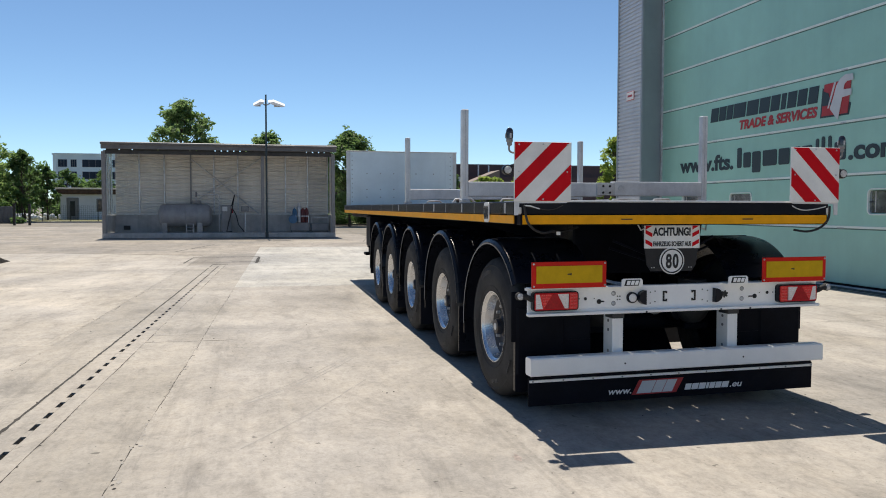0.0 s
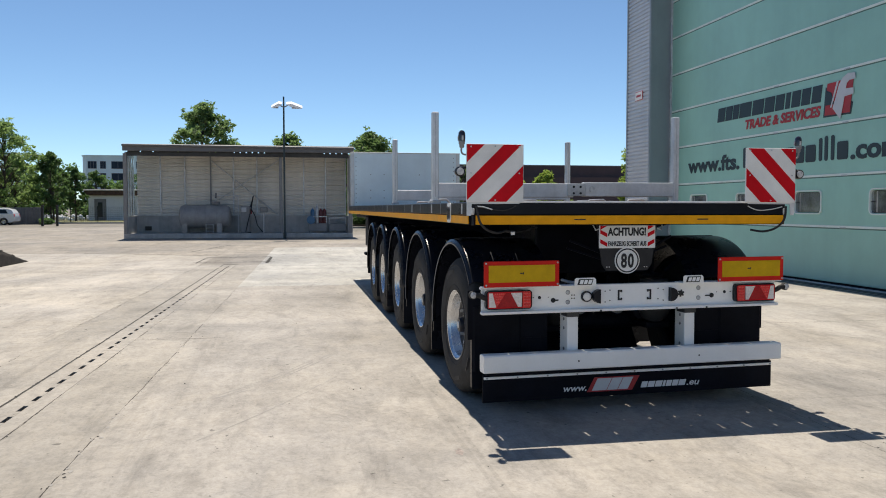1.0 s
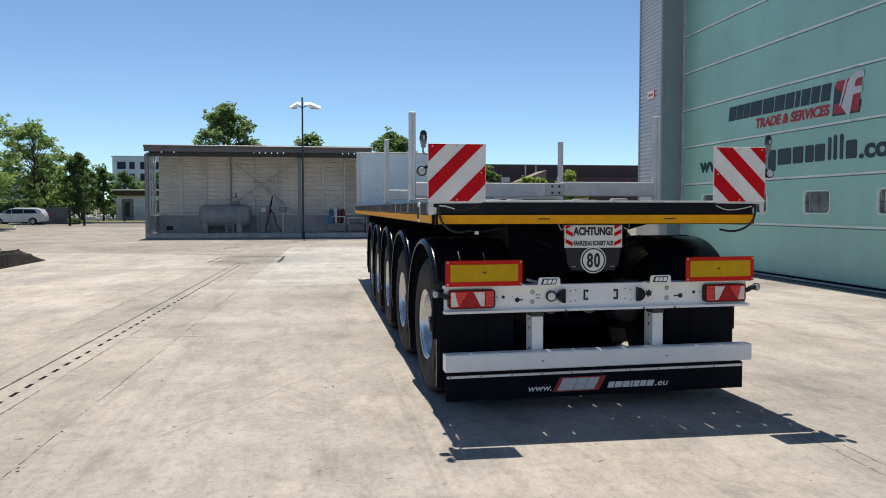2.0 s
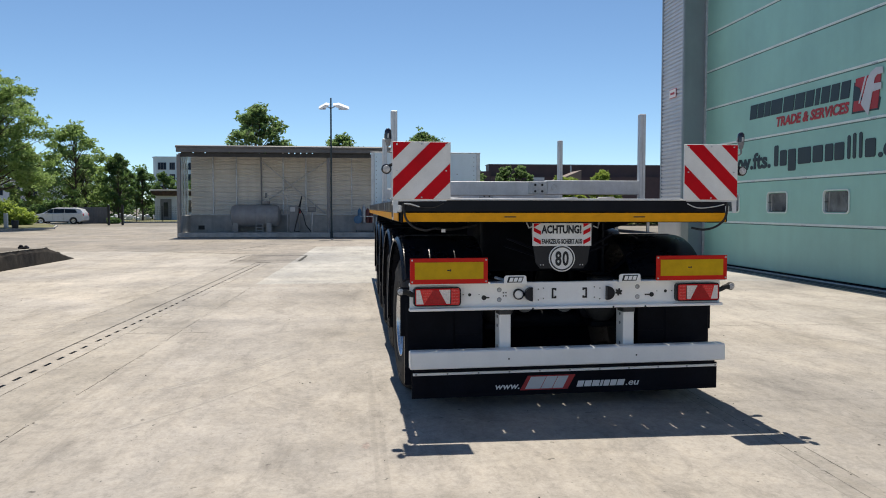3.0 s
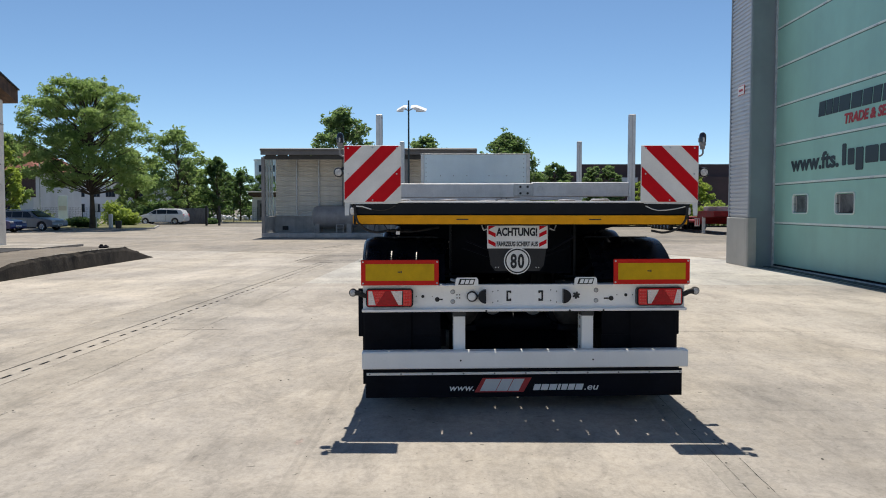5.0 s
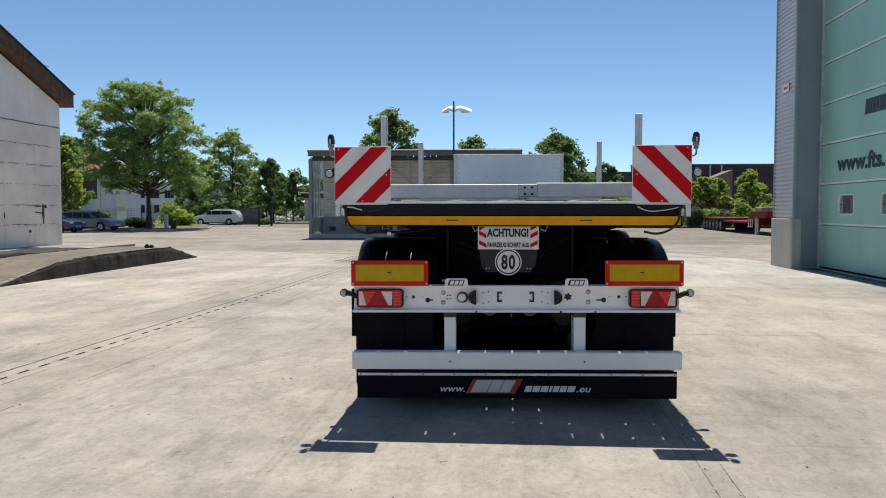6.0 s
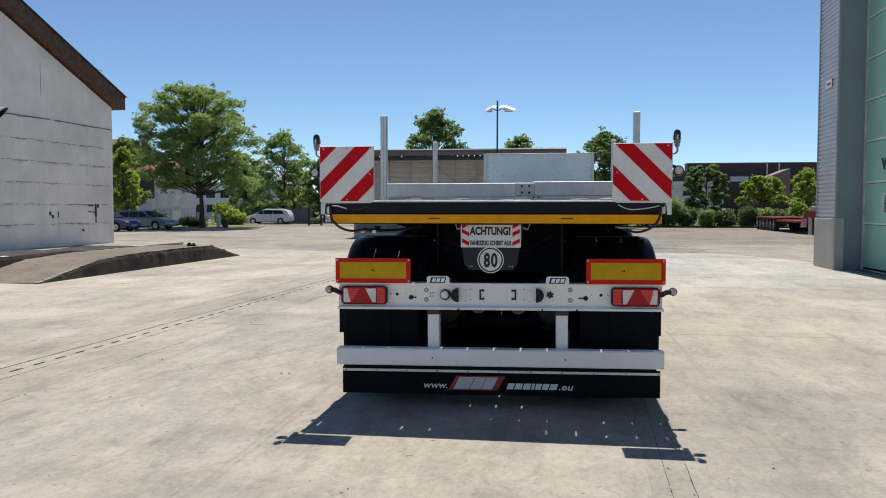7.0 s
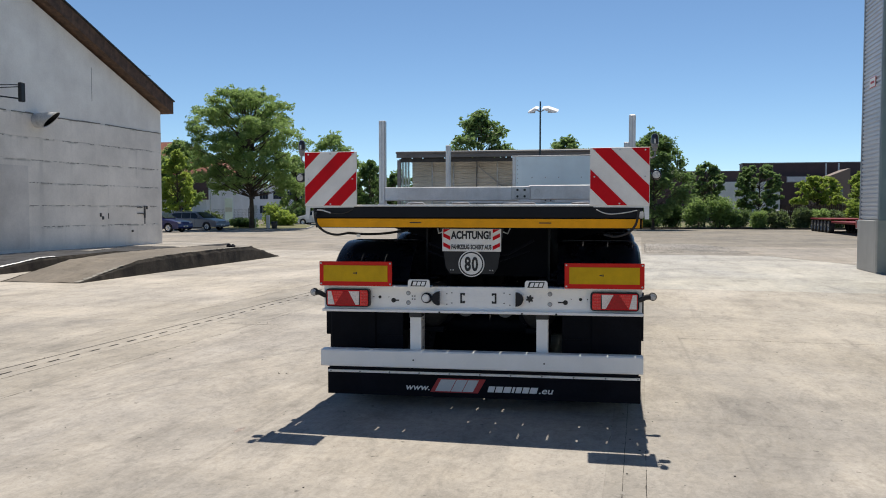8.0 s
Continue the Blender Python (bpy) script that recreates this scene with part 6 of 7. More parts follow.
        # end outline lamp on a rubber stalk
        sk = low_part("outline_lamp", M().tube(flowing([(s * 1.19, -0.030, 0.888), (s * 1.225, -0.050, 0.893), (s * 1.262, -0.052, 0.912), (s * 1.300, -0.050, 0.916)]), 0.017, 10, 0.022), RUBBER, tr, "small lamp on a rubber stalk", smooth=50)
        part("housing", M().lathe((s * 1.311, -0.020, 0.917), (0, -1, 0), [(0.020, 0), (0.030, 0.008), (0.030, 0.036), (0.027, 0.040), (0.0, 0.040)], 20), RUBBER, sk, smooth=40)
        part("lens", M().lathe((s * 1.311, -0.060, 0.917), (0, -1, 0), [(0.024, 0), (0.023, 0.006), (0.014, 0.012), (0.0, 0.014)], 20), CLEAR_LENS, sk, smooth=40)
        # small brand plates standing on the beam
        cx = s * 0.451
        bp = low_part("brand_plate", M().prism([(cx - 0.088, 0.968), (cx + 0.088, 0.968), (cx + 0.084, 1.020), (cx + 0.072, 1.031), (cx - 0.072, 1.031), (cx - 0.084, 1.020)], -0.110, -0.102, "xz"), WHITE, tr, "small white plate with a slanted dark brand mark")
        part("mark_field", M().prism([(cx - 0.066, 0.978), (cx + 0.050, 0.978), (cx + 0.064, 1.022), (cx - 0.052, 1.022)], -0.1125, -0.109, "xz"), INK, bp)
        for k in range(3):
            xx = cx - 0.050 + k * 0.034
            part("mark_block", M().prism([(xx, 0.985), (xx + 0.026, 0.985), (xx + 0.036, 1.015), (xx + 0.010, 1.015)], -0.115, -0.112, "xz"), WHITE, bp)
    # holes, slots, screws and sockets of the beam
    for x, z, r in ((-0.782, 0.881, 0.012), (0.782, 0.884, 0.012), (-0.672, 0.857, 0.0185), (0.668, 0.859, 0.0185), (0.398, 0.883, 0.020), (-0.710, 0.882, 0.0035), (0.712, 0.885, 0.0035), (-0.832, 0.882, 0.0045), (0.834, 0.885, 0.0045),
                    (-0.247, 0.915, 0.0045), (-0.207, 0.922, 0.0045), (-0.247, 0.832, 0.0045), (-0.207, 0.842, 0.0045), (0.20, 0.925, 0.0045), (0.245, 0.915, 0.0045), (0.20, 0.845, 0.0045), (0.245, 0.832, 0.0045), (-0.521, 0.892, 0.005), (-0.501, 0.892, 0.005), (-0.521, 0.868, 0.005), (-0.501, 0.868, 0.005)):
        part("hole", M().cyl((x, -0.016, z), (x, -0.010, z), r, seg=14), INK, beam)
    for x, z in ((-0.553, 0.915), (-0.553, 0.840), (0.551, 0.922), (0.551, 0.843)):
        b = part("carriage_bolt", M().lathe((x, -0.012, z), (0, -1, 0), [(0.014, 0), (0.014, 0.003), (0.010, 0.007), (0.0, 0.009)], 14), GALV, beam, smooth=40)
        part("washer_edge", M().lathe((x, -0.0115, z), (0, -1, 0), [(0.018, 0), (0.018, 0.0025), (0.013, 0.0025)], 14, close=False), STEEL_GREY, b)
    sc = M()
    for k in range(6):
        a = radians(60 * k + 20)
        sc.cyl((0.398 + 0.022 * math.cos(a), -0.0165, 0.883 + 0.022 * math.sin(a)), (0.398 + 0.022 * math.cos(a), -0.0105, 0.883 + 0.022 * math.sin(a)), 0.0075, seg=8)
    part("scalloped_cutout", sc, INK, beam)
    part("slot", M().box(-0.672, -0.016, 0.852, -0.630, -0.011, 0.862), INK, beam)
    part("slot", M().box(0.612, -0.016, 0.854, 0.668, -0.011, 0.864), INK, beam)
    for x in (0.34, -0.30, 0.60):
        part("flange_notch", M().cyl((x, -0.058, 0.772), (x, -0.054, 0.772), 0.008, seg=8), INK, beam)
    for cx, s in ((-0.121, -1), (0.121, 1)):
        cm = M()
        cm.box(cx + s * 0.020, -0.017, 0.842, cx + s * 0.007, -0.011, 0.922)
        cm.box(cx + s * 0.020, -0.017, 0.909, cx - s * 0.016, -0.011, 0.922)
        cm.box(cx + s * 0.020, -0.017, 0.842, cx - s * 0.016, -0.011, 0.855)
        cm.box(cx - s * 0.004, -0.017, 0.903, cx - s * 0.016, -0.011, 0.911)
        cm.box(cx - s * 0.004, -0.017, 0.853, cx - s * 0.016, -0.011, 0.861)
        part("bracket_slot", cm, INK, beam)
    sc = low_part("socket", M().lathe((-0.405, -0.012, 0.880), (0, -1, 0), [(0.042, 0), (0.042, 0.022), (0.038, 0.030), (0.030, 0.032)], 24, close=False), PLASTIC, tr, "round black socket ring with a steel lid", smooth=35)
    part("lid", M().lathe((-0.408, -0.030, 0.880), (0, -1, 0), [(0.033, 0), (0.033, 0.012), (0.026, 0.020), (0.0, 0.022)], 20), ALU, sc, smooth=35)
    for cx, s in ((-0.331, -1), (0.321, 1)):
        pts = [(cx - s * 0.030, 0.826), (cx - s * 0.030, 0.934)] + [(cx - s * 0.030 + s * 0.060 * math.sin(radians(a)), 0.88 + 0.054 * math.cos(radians(a))) for a in range(15, 180, 15)]
        if s > 0:
            pts = pts[::-1]
        low_part("rubber_buffer", M().prism(pts, -0.058, -0.010, "xz"), PLASTIC, tr, "black half-round socket cover", smooth=35)
    # supply pipe ends behind the beam
    ds = M()
    ds.tube(flowing([(-0.56, 0.10, 1.00), (-0.50, 0.04, 0.985), (-0.42, 0.06, 0.98)]), 0.012, 8)
    low_part("pipe_end", ds, GALV, tr, smooth=50)
    # bumper legs, bumper bar, strip and flap
    for x in (-0.501, 0.492):
        l = low_part("bumper_leg", M().box(x - 0.045, 0.013, 0.36, x + 0.045, 0.165, 0.735, 0.005), WHITE, tr)
        part("leg_clamp", M().box(x - 0.050, 0.004, 0.722, x + 0.050, 0.13, 0.785, 0.004), DARK_STEEL_SHADE, l)
        for z in (0.47, 0.63, 0.70):
            for sd in (-1, 1):
                part("bolt", M().cyl((x + sd * 0.044, 0.08, z), (x + sd * 0.049, 0.08, z), 0.012, seg=8), STEEL_GREY, l)
    bmp = M().prism([(-0.094, 0.338), (-0.102, 0.346), (-0.102, 0.460), (-0.092, 0.470), (-0.002, 0.470), (0.010, 0.458), (0.010, 0.350), (0.0, 0.338)], -1.236, 1.236, "yz")
    b = low_part("bumper", bmp, WHITE, tr, "pale grey underrun bumper bar")
    for x in (-1, 1):
        cap = M().prism([(-0.100, 0.340), (-0.102, 0.352), (-0.102, 0.456), (-0.090, 0.468), (-0.004, 0.468), (0.008, 0.456), (0.008, 0.352), (-0.002, 0.340)], x * 1.2365, x * 1.244, "yz")
        part("end_cap", cap, WHITE, b)
    for x in (-0.498, 0.512):
        part("hole", M().cyl((x, -0.105, 0.401), (x, -0.100, 0.401), 0.0065, seg=10), INK, b)
    part("drain_lip", M().box(-1.20, -0.02, 0.304, 1.20, 0.012, 0.337), BLACK_DULL, b)
    sp = low_part("clamp_strip", M().box(-1.215, -0.006, 0.272, 1.228, 0.006, 0.292, 0.002), WHITE, tr, "bright flap clamping strip")
    for k in range(11):
        part("bolt", M().cyl((-1.192 + 0.2405 * k, -0.010, 0.282), (-1.192 + 0.2405 * k, -0.004, 0.282), 0.006, seg=8), STEEL_GREY, sp)
    fl = low_part("rear_flap", M().box(-1.222, 0.006, 0.095, 1.234, 0.018, 0.306, 0.003), FLAP_RUBBER, tr, "black rubber rear flap with pale lettering")
    me = letters("www.", 0.072, WHITE_INK, 0.001, 0.25, 0.001)
    me.transform(Matrix.Diagonal((0.188 / width_of(me), 1, 1, 1)))
    part("lettering", me, None, fl, at=pose(-0.585, 0.003, 0.146))
    part("brand_field", M().prism([(-0.385, 0.133), (-0.005, 0.133), (0.058, 0.244), (-0.322, 0.244)], 0.002, 0.007, "xz"), RED_INK, fl)
    for k, wd in enumerate((0.120, 0.086, 0.082)):
        xx = -0.345 + (0, 0.126, 0.218)[k]
        part("brand_block", M().prism([(xx, 0.143), (xx + wd, 0.143), (xx + wd + 0.048, 0.236), (xx + 0.048, 0.236)], -0.001, 0.003, "xz"), PALE_INK, fl)
    xx = 0.068
    for wd in (0.050, 0.054, 0.056, 0.020, 0.044, 0.048, 0.056):
        part("brand_block", M().prism([(xx, 0.146), (xx + wd, 0.146), (xx + wd + 0.014, 0.192), (xx + 0.014, 0.192)], 0.002, 0.007, "xz"), WHITE_INK, fl)
        xx += wd + 0.009
    me = letters(".eu", 0.072, WHITE_INK, 0.001, 0.25, 0.001)
    me.transform(Matrix.Diagonal((0.112 / width_of(me), 1, 1, 1)))
    part("lettering", me, None, fl, at=pose(xx + 0.005, 0.003, 0.146))
    # spray panels behind the last wheels
    for s in (-1, 1):
        out = 1.288 if s < 0 else 1.266
        pn = M()
        pn.box(s * 0.64, 0.190, 0.545, s * out, 0.204, 0.925, 0.004)
        pn.box(s * 0.64, 0.191, 0.165, s * (out - 0.034), 0.203, 0.545)
        p = low_part("spray_panel", pn, FLAP_RUBBER, tr, "black spray guard panel")
        bulge = M().prism([(s * 0.86, 0.1905), (s * 0.875, 0.178), (s * 1.235, 0.178), (s * 1.25, 0.1905)], 0.30, 0.80, "xy")
        part("panel_fold", bulge, FLAP_RUBBER, p)
        part("edge_fold", M().box(s * (out - 0.050), 0.204, 0.17, s * (out - 0.036), 0.245, 0.62, 0.003), PLASTIC, p)



trailer()


# ---- trees and shrubs ----
LEAF_ASH = foliage("ash_leaves", (0.060, 0.118, 0.032), (0.225, 0.325, 0.105), (0.38, 0.53, 0.175))
LEAF_MAPLE = foliage("maple_leaves", (0.045, 0.088, 0.032), (0.185, 0.27, 0.105), (0.27, 0.40, 0.14))
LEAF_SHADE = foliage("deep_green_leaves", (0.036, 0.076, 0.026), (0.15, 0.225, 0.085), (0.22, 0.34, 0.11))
LEAF_DARK = foliage("dark_leaves", (0.035, 0.075, 0.03), (0.10, 0.165, 0.06), (0.18, 0.30, 0.09))
LEAF_FRESH = foliage("fresh_leaves", (0.10, 0.172, 0.031), (0.265, 0.345, 0.075), (0.45, 0.57, 0.11))
LEAF_GREY = foliage("grey_green_leaves", (0.07, 0.10, 0.05), (0.15, 0.19, 0.10), (0.2, 0.28, 0.1))
BARK = material("grey_brown_bark", (0.085, 0.065, 0.048), 0.9, var=0.3, scale=3, grain=20, bump=0.6)
GRASS = material("dry_grass", (0.165, 0.16, 0.06), 0.9, var=0.3, scale=0.6, grain=25, bump=0.6)


def leaf_mesh(lobes, count, size, rnd):
    """Many small bent leaf sprays scattered through lobes (centre, radii)."""
    v, f = [], []
    weight = [l[1][0] * l[1][1] * l[1][2] for l in lobes]
    total = sum(weight)
    for (c, r), w in zip(lobes, weight):
        for _ in range(max(3, int(count * 0.8 * w / total))):
            d = Vector((rnd.gauss(0, 1), rnd.gauss(0, 1), rnd.gauss(0, 1))).normalized()
            q = rnd.random() ** 0.6
            p = Vector((c[0] + d.x * r[0] * q, c[1] + d.y * r[1] * q, c[2] + d.z * r[2] * q))
            a = Vector((rnd.gauss(0, 1), rnd.gauss(0, 1), rnd.gauss(0, 0.7))).normalized()
            b = a.cross(Vector((rnd.gauss(0, 1), rnd.gauss(0, 1), rnd.gauss(0, 1)))).normalized()
            s = size * rnd.uniform(0.6, 1.6)
            n = a.cross(b) * (0.22 * s)
            k = len(v)
            v += [p - a * s, p + b * s * 0.42 - n, p + a * s, p - b * s * 0.42 - n]
            f += [(k, k + 1, k + 2), (k, k + 2, k + 3)]
    m = M()
    m.v, m.f = [tuple(x) for x in v], f
    return m


def crown_data(name, m, mat):
    me = bpy.data.meshes.new(name)
    me.from_pydata(m.v, [], m.f)
    me.materials.append(mat)
    return me


def tree(x, y, h, half, trunk_h, leaf, label, seed, lobes_n=40, count=9000, size=0.22, trunk_r=0.2, depth=None, top=0.5, group="yard trees", skew=0.0, dome=False):
    """h: height; half: half width of the crown; trunk_h: clear trunk; top: how far the crown narrows upward (0 round to 1 pointed)."""
    rnd = random.Random(seed)
    t = thing("tree", label, "tree", pose(x, y, 0, 0, 0, rnd.uniform(0, 8)), group)
    depth = depth or half
    ch = h - trunk_h
    lobes_n = int(lobes_n * 2.6)
    size, count = size * 0.68, int(count * 1.45)
    lobes = []
    for k in range(lobes_n):
        u = (k + rnd.random()) / lobes_n                 # height in the crown
        prof = math.sin(math.pi * min(1, (u * 0.88 + 0.16))) ** 0.5 * (1 - top * u * 0.55)
        if dome:
            prof = math.sqrt(max(0.05, 1 - abs((u - 0.42) / 0.60) ** 2.8))
        a = rnd.uniform(0, 2 * math.pi)
        q = rnd.random() ** 0.36 * 0.98
        r = half * prof
        lr = half * (rnd.uniform(0.085, 0.155) if dome else rnd.uniform(0.10, 0.19))
        lobes.append(((math.cos(a) * r * q + skew * (u - 0.4 * dome), math.sin(a) * depth * prof * q, min(h - lr * 0.75, trunk_h + lr * 0.6 + ch * u * 0.93)), (lr * 1.15, lr * 1.15, lr * (rnd.uniform(0.45, 0.7) if h > 9 else rnd.uniform(0.65, 0.95)))))
    wood = M()
    wood.tube([(0, 0, -0.05), (0.03, 0, trunk_h * 0.5), (-0.02, 0.03, trunk_h), (0.05 + skew * 0.3, 0, trunk_h + ch * 0.45), (skew * 0.7, 0, h * 0.9)], trunk_r, 10, trunk_r * 0.12)
    for i, (c, r) in enumerate(lobes):
        if i % 3 and c[2] < trunk_h + 0.25 * ch:
            continue
        z0 = max(trunk_h * 0.9, min(c[2] - 0.25 * h * rnd.uniform(0.5, 1.1), h * 0.7))
        s = Vector((skew * 0.3 * z0 / h, 0, z0))
        e = Vector(c)
        mid = s.lerp(e, 0.5) + Vector((rnd.uniform(-0.2, 0.2), rnd.uniform(-0.2, 0.2), rnd.uniform(-0.25, 0.1)))
        wood.tube([s, mid, e], trunk_r * rnd.uniform(0.13, 0.27), 5, 0.010)
    part("trunk", wood, BARK, t, "trunk with spreading limbs", smooth=60)
    # loose outer sprays break the outline
    fringe = []
    for c, r in lobes:
        for _ in range(3):
            d = Vector((rnd.gauss(0, 1), rnd.gauss(0, 1), rnd.gauss(0, 0.8))).normalized() * r[0] * rnd.uniform(0.8, 1.25)
            q = r[0] * rnd.uniform(0.2, 0.42)
            fringe.append(((c[0] + d.x, c[1] + d.y, max(trunk_h * 0.8, c[2] + d.z)), (q, q, q * 0.8)))
    part("crown", crown_data("crown", leaf_mesh(lobes + fringe, count, size, rnd), leaf), leaf, t)
    return t


def shrub(x, y, w, d, h, leaf, label, seed, count=2500, size=0.12, z=0.0, group="shrubs", name="shrub", category="shrub"):
    rnd = random.Random(seed)
    lobes = []
    n = 12
    for k in range(n):
        a, q = rnd.uniform(0, 2 * math.pi), math.sqrt(rnd.random()) * 0.7
        lr = 0.34 * rnd.uniform(0.7, 1.15)
        lobes.append(((math.cos(a) * q * w / 2, math.sin(a) * q * d / 2, h * rnd.uniform(0.18, 0.72)), (w * lr, d * lr, h * 0.32)))
    t = thing(name, label, category, pose(x, y, z), group)
    st = M()
    for c, r in lobes[:6]:
        st.tube([(c[0] * 0.3, c[1] * 0.3, -0.02), (c[0] * 0.7, c[1] * 0.7, c[2] * 0.5), c], 0.035, 5, 0.01)
    part("stems", st, BARK, t)
    part("foliage", crown_data("foliage", leaf_mesh(lobes, count, size, rnd), leaf), leaf, t)
    return t


# left of the shed
tree(-24.9, 60.2, 11.2, 4.75, 2.9, LEAF_ASH, "broad old ash tree with airy rounded crown by the parking bay", 11, 96, 42000, 0.155, 0.24, top=0.05, dome=True, skew=-1.1)
tree(-27.6, 86.8, 10.2, 4.2, 1.7, LEAF_ASH, "slender pale green tree behind the parking bay", 12, 44, 7000, 0.24, 0.17, top=0.6)
tree(-23.6, 87.5, 7.4, 2.2, 1.3, LEAF_DARK, "small dark green tree by the fence", 13, 26, 5000, 0.2, 0.12)
tree(-24.6, 92.0, 7.5, 1.6, 1.8, LEAF_DARK, "dark narrow maple by the fence", 14, 26, 5000, 0.2, 0.13, top=0.9)
tree(-23.6, 97.0, 6.1, 1.5, 1.6, LEAF_DARK, "dark narrow maple by the fence", 15, 24, 4500, 0.2, 0.12, top=0.9)
tree(-27.8, 125.0, 7.0, 2.3, 1.2, LEAF_DARK, "dark maple behind the gatehouse", 16, 24, 4500, 0.2, 0.12)
tree(-23.6, 128.0, 7.0, 2.6, 1.0, LEAF_DARK, "dark maple behind the gatehouse", 17, 22, 4000, 0.2, 0.12)
tree(-28.6, 93.0, 7.4, 2.4, 1.6, LEAF_DARK, "dark round tree behind the parking bay", 18, 30, 6000, 0.22, 0.15)
tree(-34.9, 66.0, 6.9, 2.1, 1.2, LEAF_FRESH, "bright green tree beside the white gable building", 19, 30, 6500, 0.2, 0.14)
tree(-39.5, 74.0, 8.6, 3.0, 1.8, LEAF_ASH, "ash tree in the shade behind the parking bay", 20, 34, 8000, 0.24, 0.18)
tree(-33.5, 90.0, 8.0, 2.6, 1.8, LEAF_ASH, "ash tree behind the parking bay", 33, 30, 6000, 0.24, 0.18)
tree(-32.4, 123.0, 7.2, 2.6, 1.2, LEAF_DARK, "dark maple behind the gatehouse", 34, 26, 4500, 0.22, 0.14)
tree(-37.0, 118.0, 8.0, 3.0, 1.4, LEAF_DARK, "dark maple behind the fence", 35, 26, 5000, 0.24, 0.15)
# behind the shed and the trailer
tree(-5.1, 52.5, 8.0, 2.6, 3.0, LEAF_MAPLE, "maple tree rising behind the shed roof", 21, 30, 5600, 0.2, 0.15, group="trees behind the shed")
tree(0.15, 60.5, 6.9, 2.6, 2.6, LEAF_MAPLE, "pale tree behind the shed roof", 22, 24, 4500, 0.2, 0.13, group="trees behind the shed")
tree(6.6, 66.5, 7.7, 3.3, 0.9, LEAF_SHADE, "leafy tree at the edge of the yard", 23, 40, 11000, 0.2, 0.15, group="trees along the far hedge")
tree(11.2, 74.0, 5.7, 1.8, 1.1, LEAF_MAPLE, "small leafy tree behind the hedge", 24, 34, 8500, 0.2, 0.12, dome=True, group="trees along the far hedge")
tree(15.7, 74.0, 5.5, 1.9, 1.2, LEAF_MAPLE, "small round tree behind the hedge", 25, 38, 10000, 0.2, 0.12, dome=True, group="trees along the far hedge")
tree(20.8, 76.0, 4.5, 2.1, 1.5, LEAF_FRESH, "low pale green tree behind the hedge", 26, 34, 7500, 0.2, 0.12, dome=True, group="trees along the far hedge")
tree(25.0, 77.0, 5.2, 1.9, 1.0, LEAF_FRESH, "pale green tree behind the low-loader", 27, 28, 5500, 0.2, 0.12, group="trees along the far hedge")
tree(30.0, 67.0, 7.8, 2.3, 1.0, LEAF_FRESH, "pale green tree beyond the hall corner", 28, 34, 6500, 0.2, 0.15, group="trees along the far hedge")

for k, (x, w, h, leaf) in enumerate(((4.4, 1.8, 1.5, LEAF_DARK), (6.3, 1.9, 1.7, LEAF_DARK), (8.2, 1.55, 2.4, LEAF_DARK), (10.2, 1.6, 2.75, LEAF_ASH), (12.1, 1.75, 2.9, LEAF_ASH), (13.8, 1.5, 1.8, LEAF_MAPLE), (15.1, 1.3, 1.65, LEAF_ASH), (16.6, 1.5, 1.6, LEAF_GREY), (18.7, 1.1, 2.0, LEAF_GREY), (19.9, 1.2, 1.7, LEAF_ASH), (21.1, 1.2, 1.6, LEAF_GREY), (22.8, 1.5, 2.7, LEAF_FRESH), (24.6, 1.8, 2.3, LEAF_FRESH), (26.6, 1.9, 2.1, LEAF_ASH), (28.6, 1.9, 1.9, LEAF_DARK), (31.0, 2.0, 2.2, LEAF_DARK))):
    shrub(x, 70.6 + 0.4 * (k % 3), w * 1.25, 1.6, h, leaf, "clipped green hedge shrub along the yard edge" if leaf is LEAF_ASH else "loose shrub along the yard edge", 60 + k, 4200, 0.105, group="hedge along the yard")
for k, (x, y, w, h, leaf, lab) in enumerate(((-28.2, 72.0, 2.4, 2.3, LEAF_FRESH, "bright round shrub under the ash tree"), (-26.7, 71.2, 2.2, 1.6, LEAF_FRESH, "bright low shrub under the ash tree"), (-29.6, 82.6, 1.9, 1.8, LEAF_DARK, "dark shrub beside the parked minivan"), (-26.9, 62.6, 2.6, 0.85, LEAF_DARK, "dark low shrub in the lawn"), (-37.2, 76, 2.4, 1.5, LEAF_GREY, "grey shrub in the lawn"), (-40.5, 72, 3.0, 2.0, LEAF_DARK, "dark shrub by the red-roofed house"), (-22.6, 82.0, 1.2, 0.6, LEAF_DARK, "dark low shrub by the fence post"))):
    shrub(x, y, w, 2.0, h, leaf, lab, 90 + k, 2600, 0.13, z=0.05)


def tree_belt():
    """Far belt of trees behind the gatehouse and the offices."""
    rnd = random.Random(77)
    lobes = []
    for _ in range(260):
        x = rnd.uniform(-100, -6)
        y = 140 + rnd.uniform(-3, 4)
        top = 6.4 + 1.4 * math.sin(x * 0.31) + rnd.uniform(-0.8, 0.8)
        z = rnd.uniform(0.4, max(1.0, top))
        lobes.append(((x, y, z), (1.5, 1.2, 1.0)))
    for _ in range(90):
        x = rnd.uniform(-44, -23.5)
        lobes.append(((x, 108 + rnd.uniform(-1, 1) + (x + 24) * -0.15, rnd.uniform(0.3, 2.3)), (1.0, 0.8, 0.7)))
    me = crown_data("tree_belt", leaf_mesh(lobes, 40000, 0.30, rnd), LEAF_DARK)
    tagged(new("tree_belt", me), "far belt of dark green trees", "trees", kind="stuff")


tree_belt()


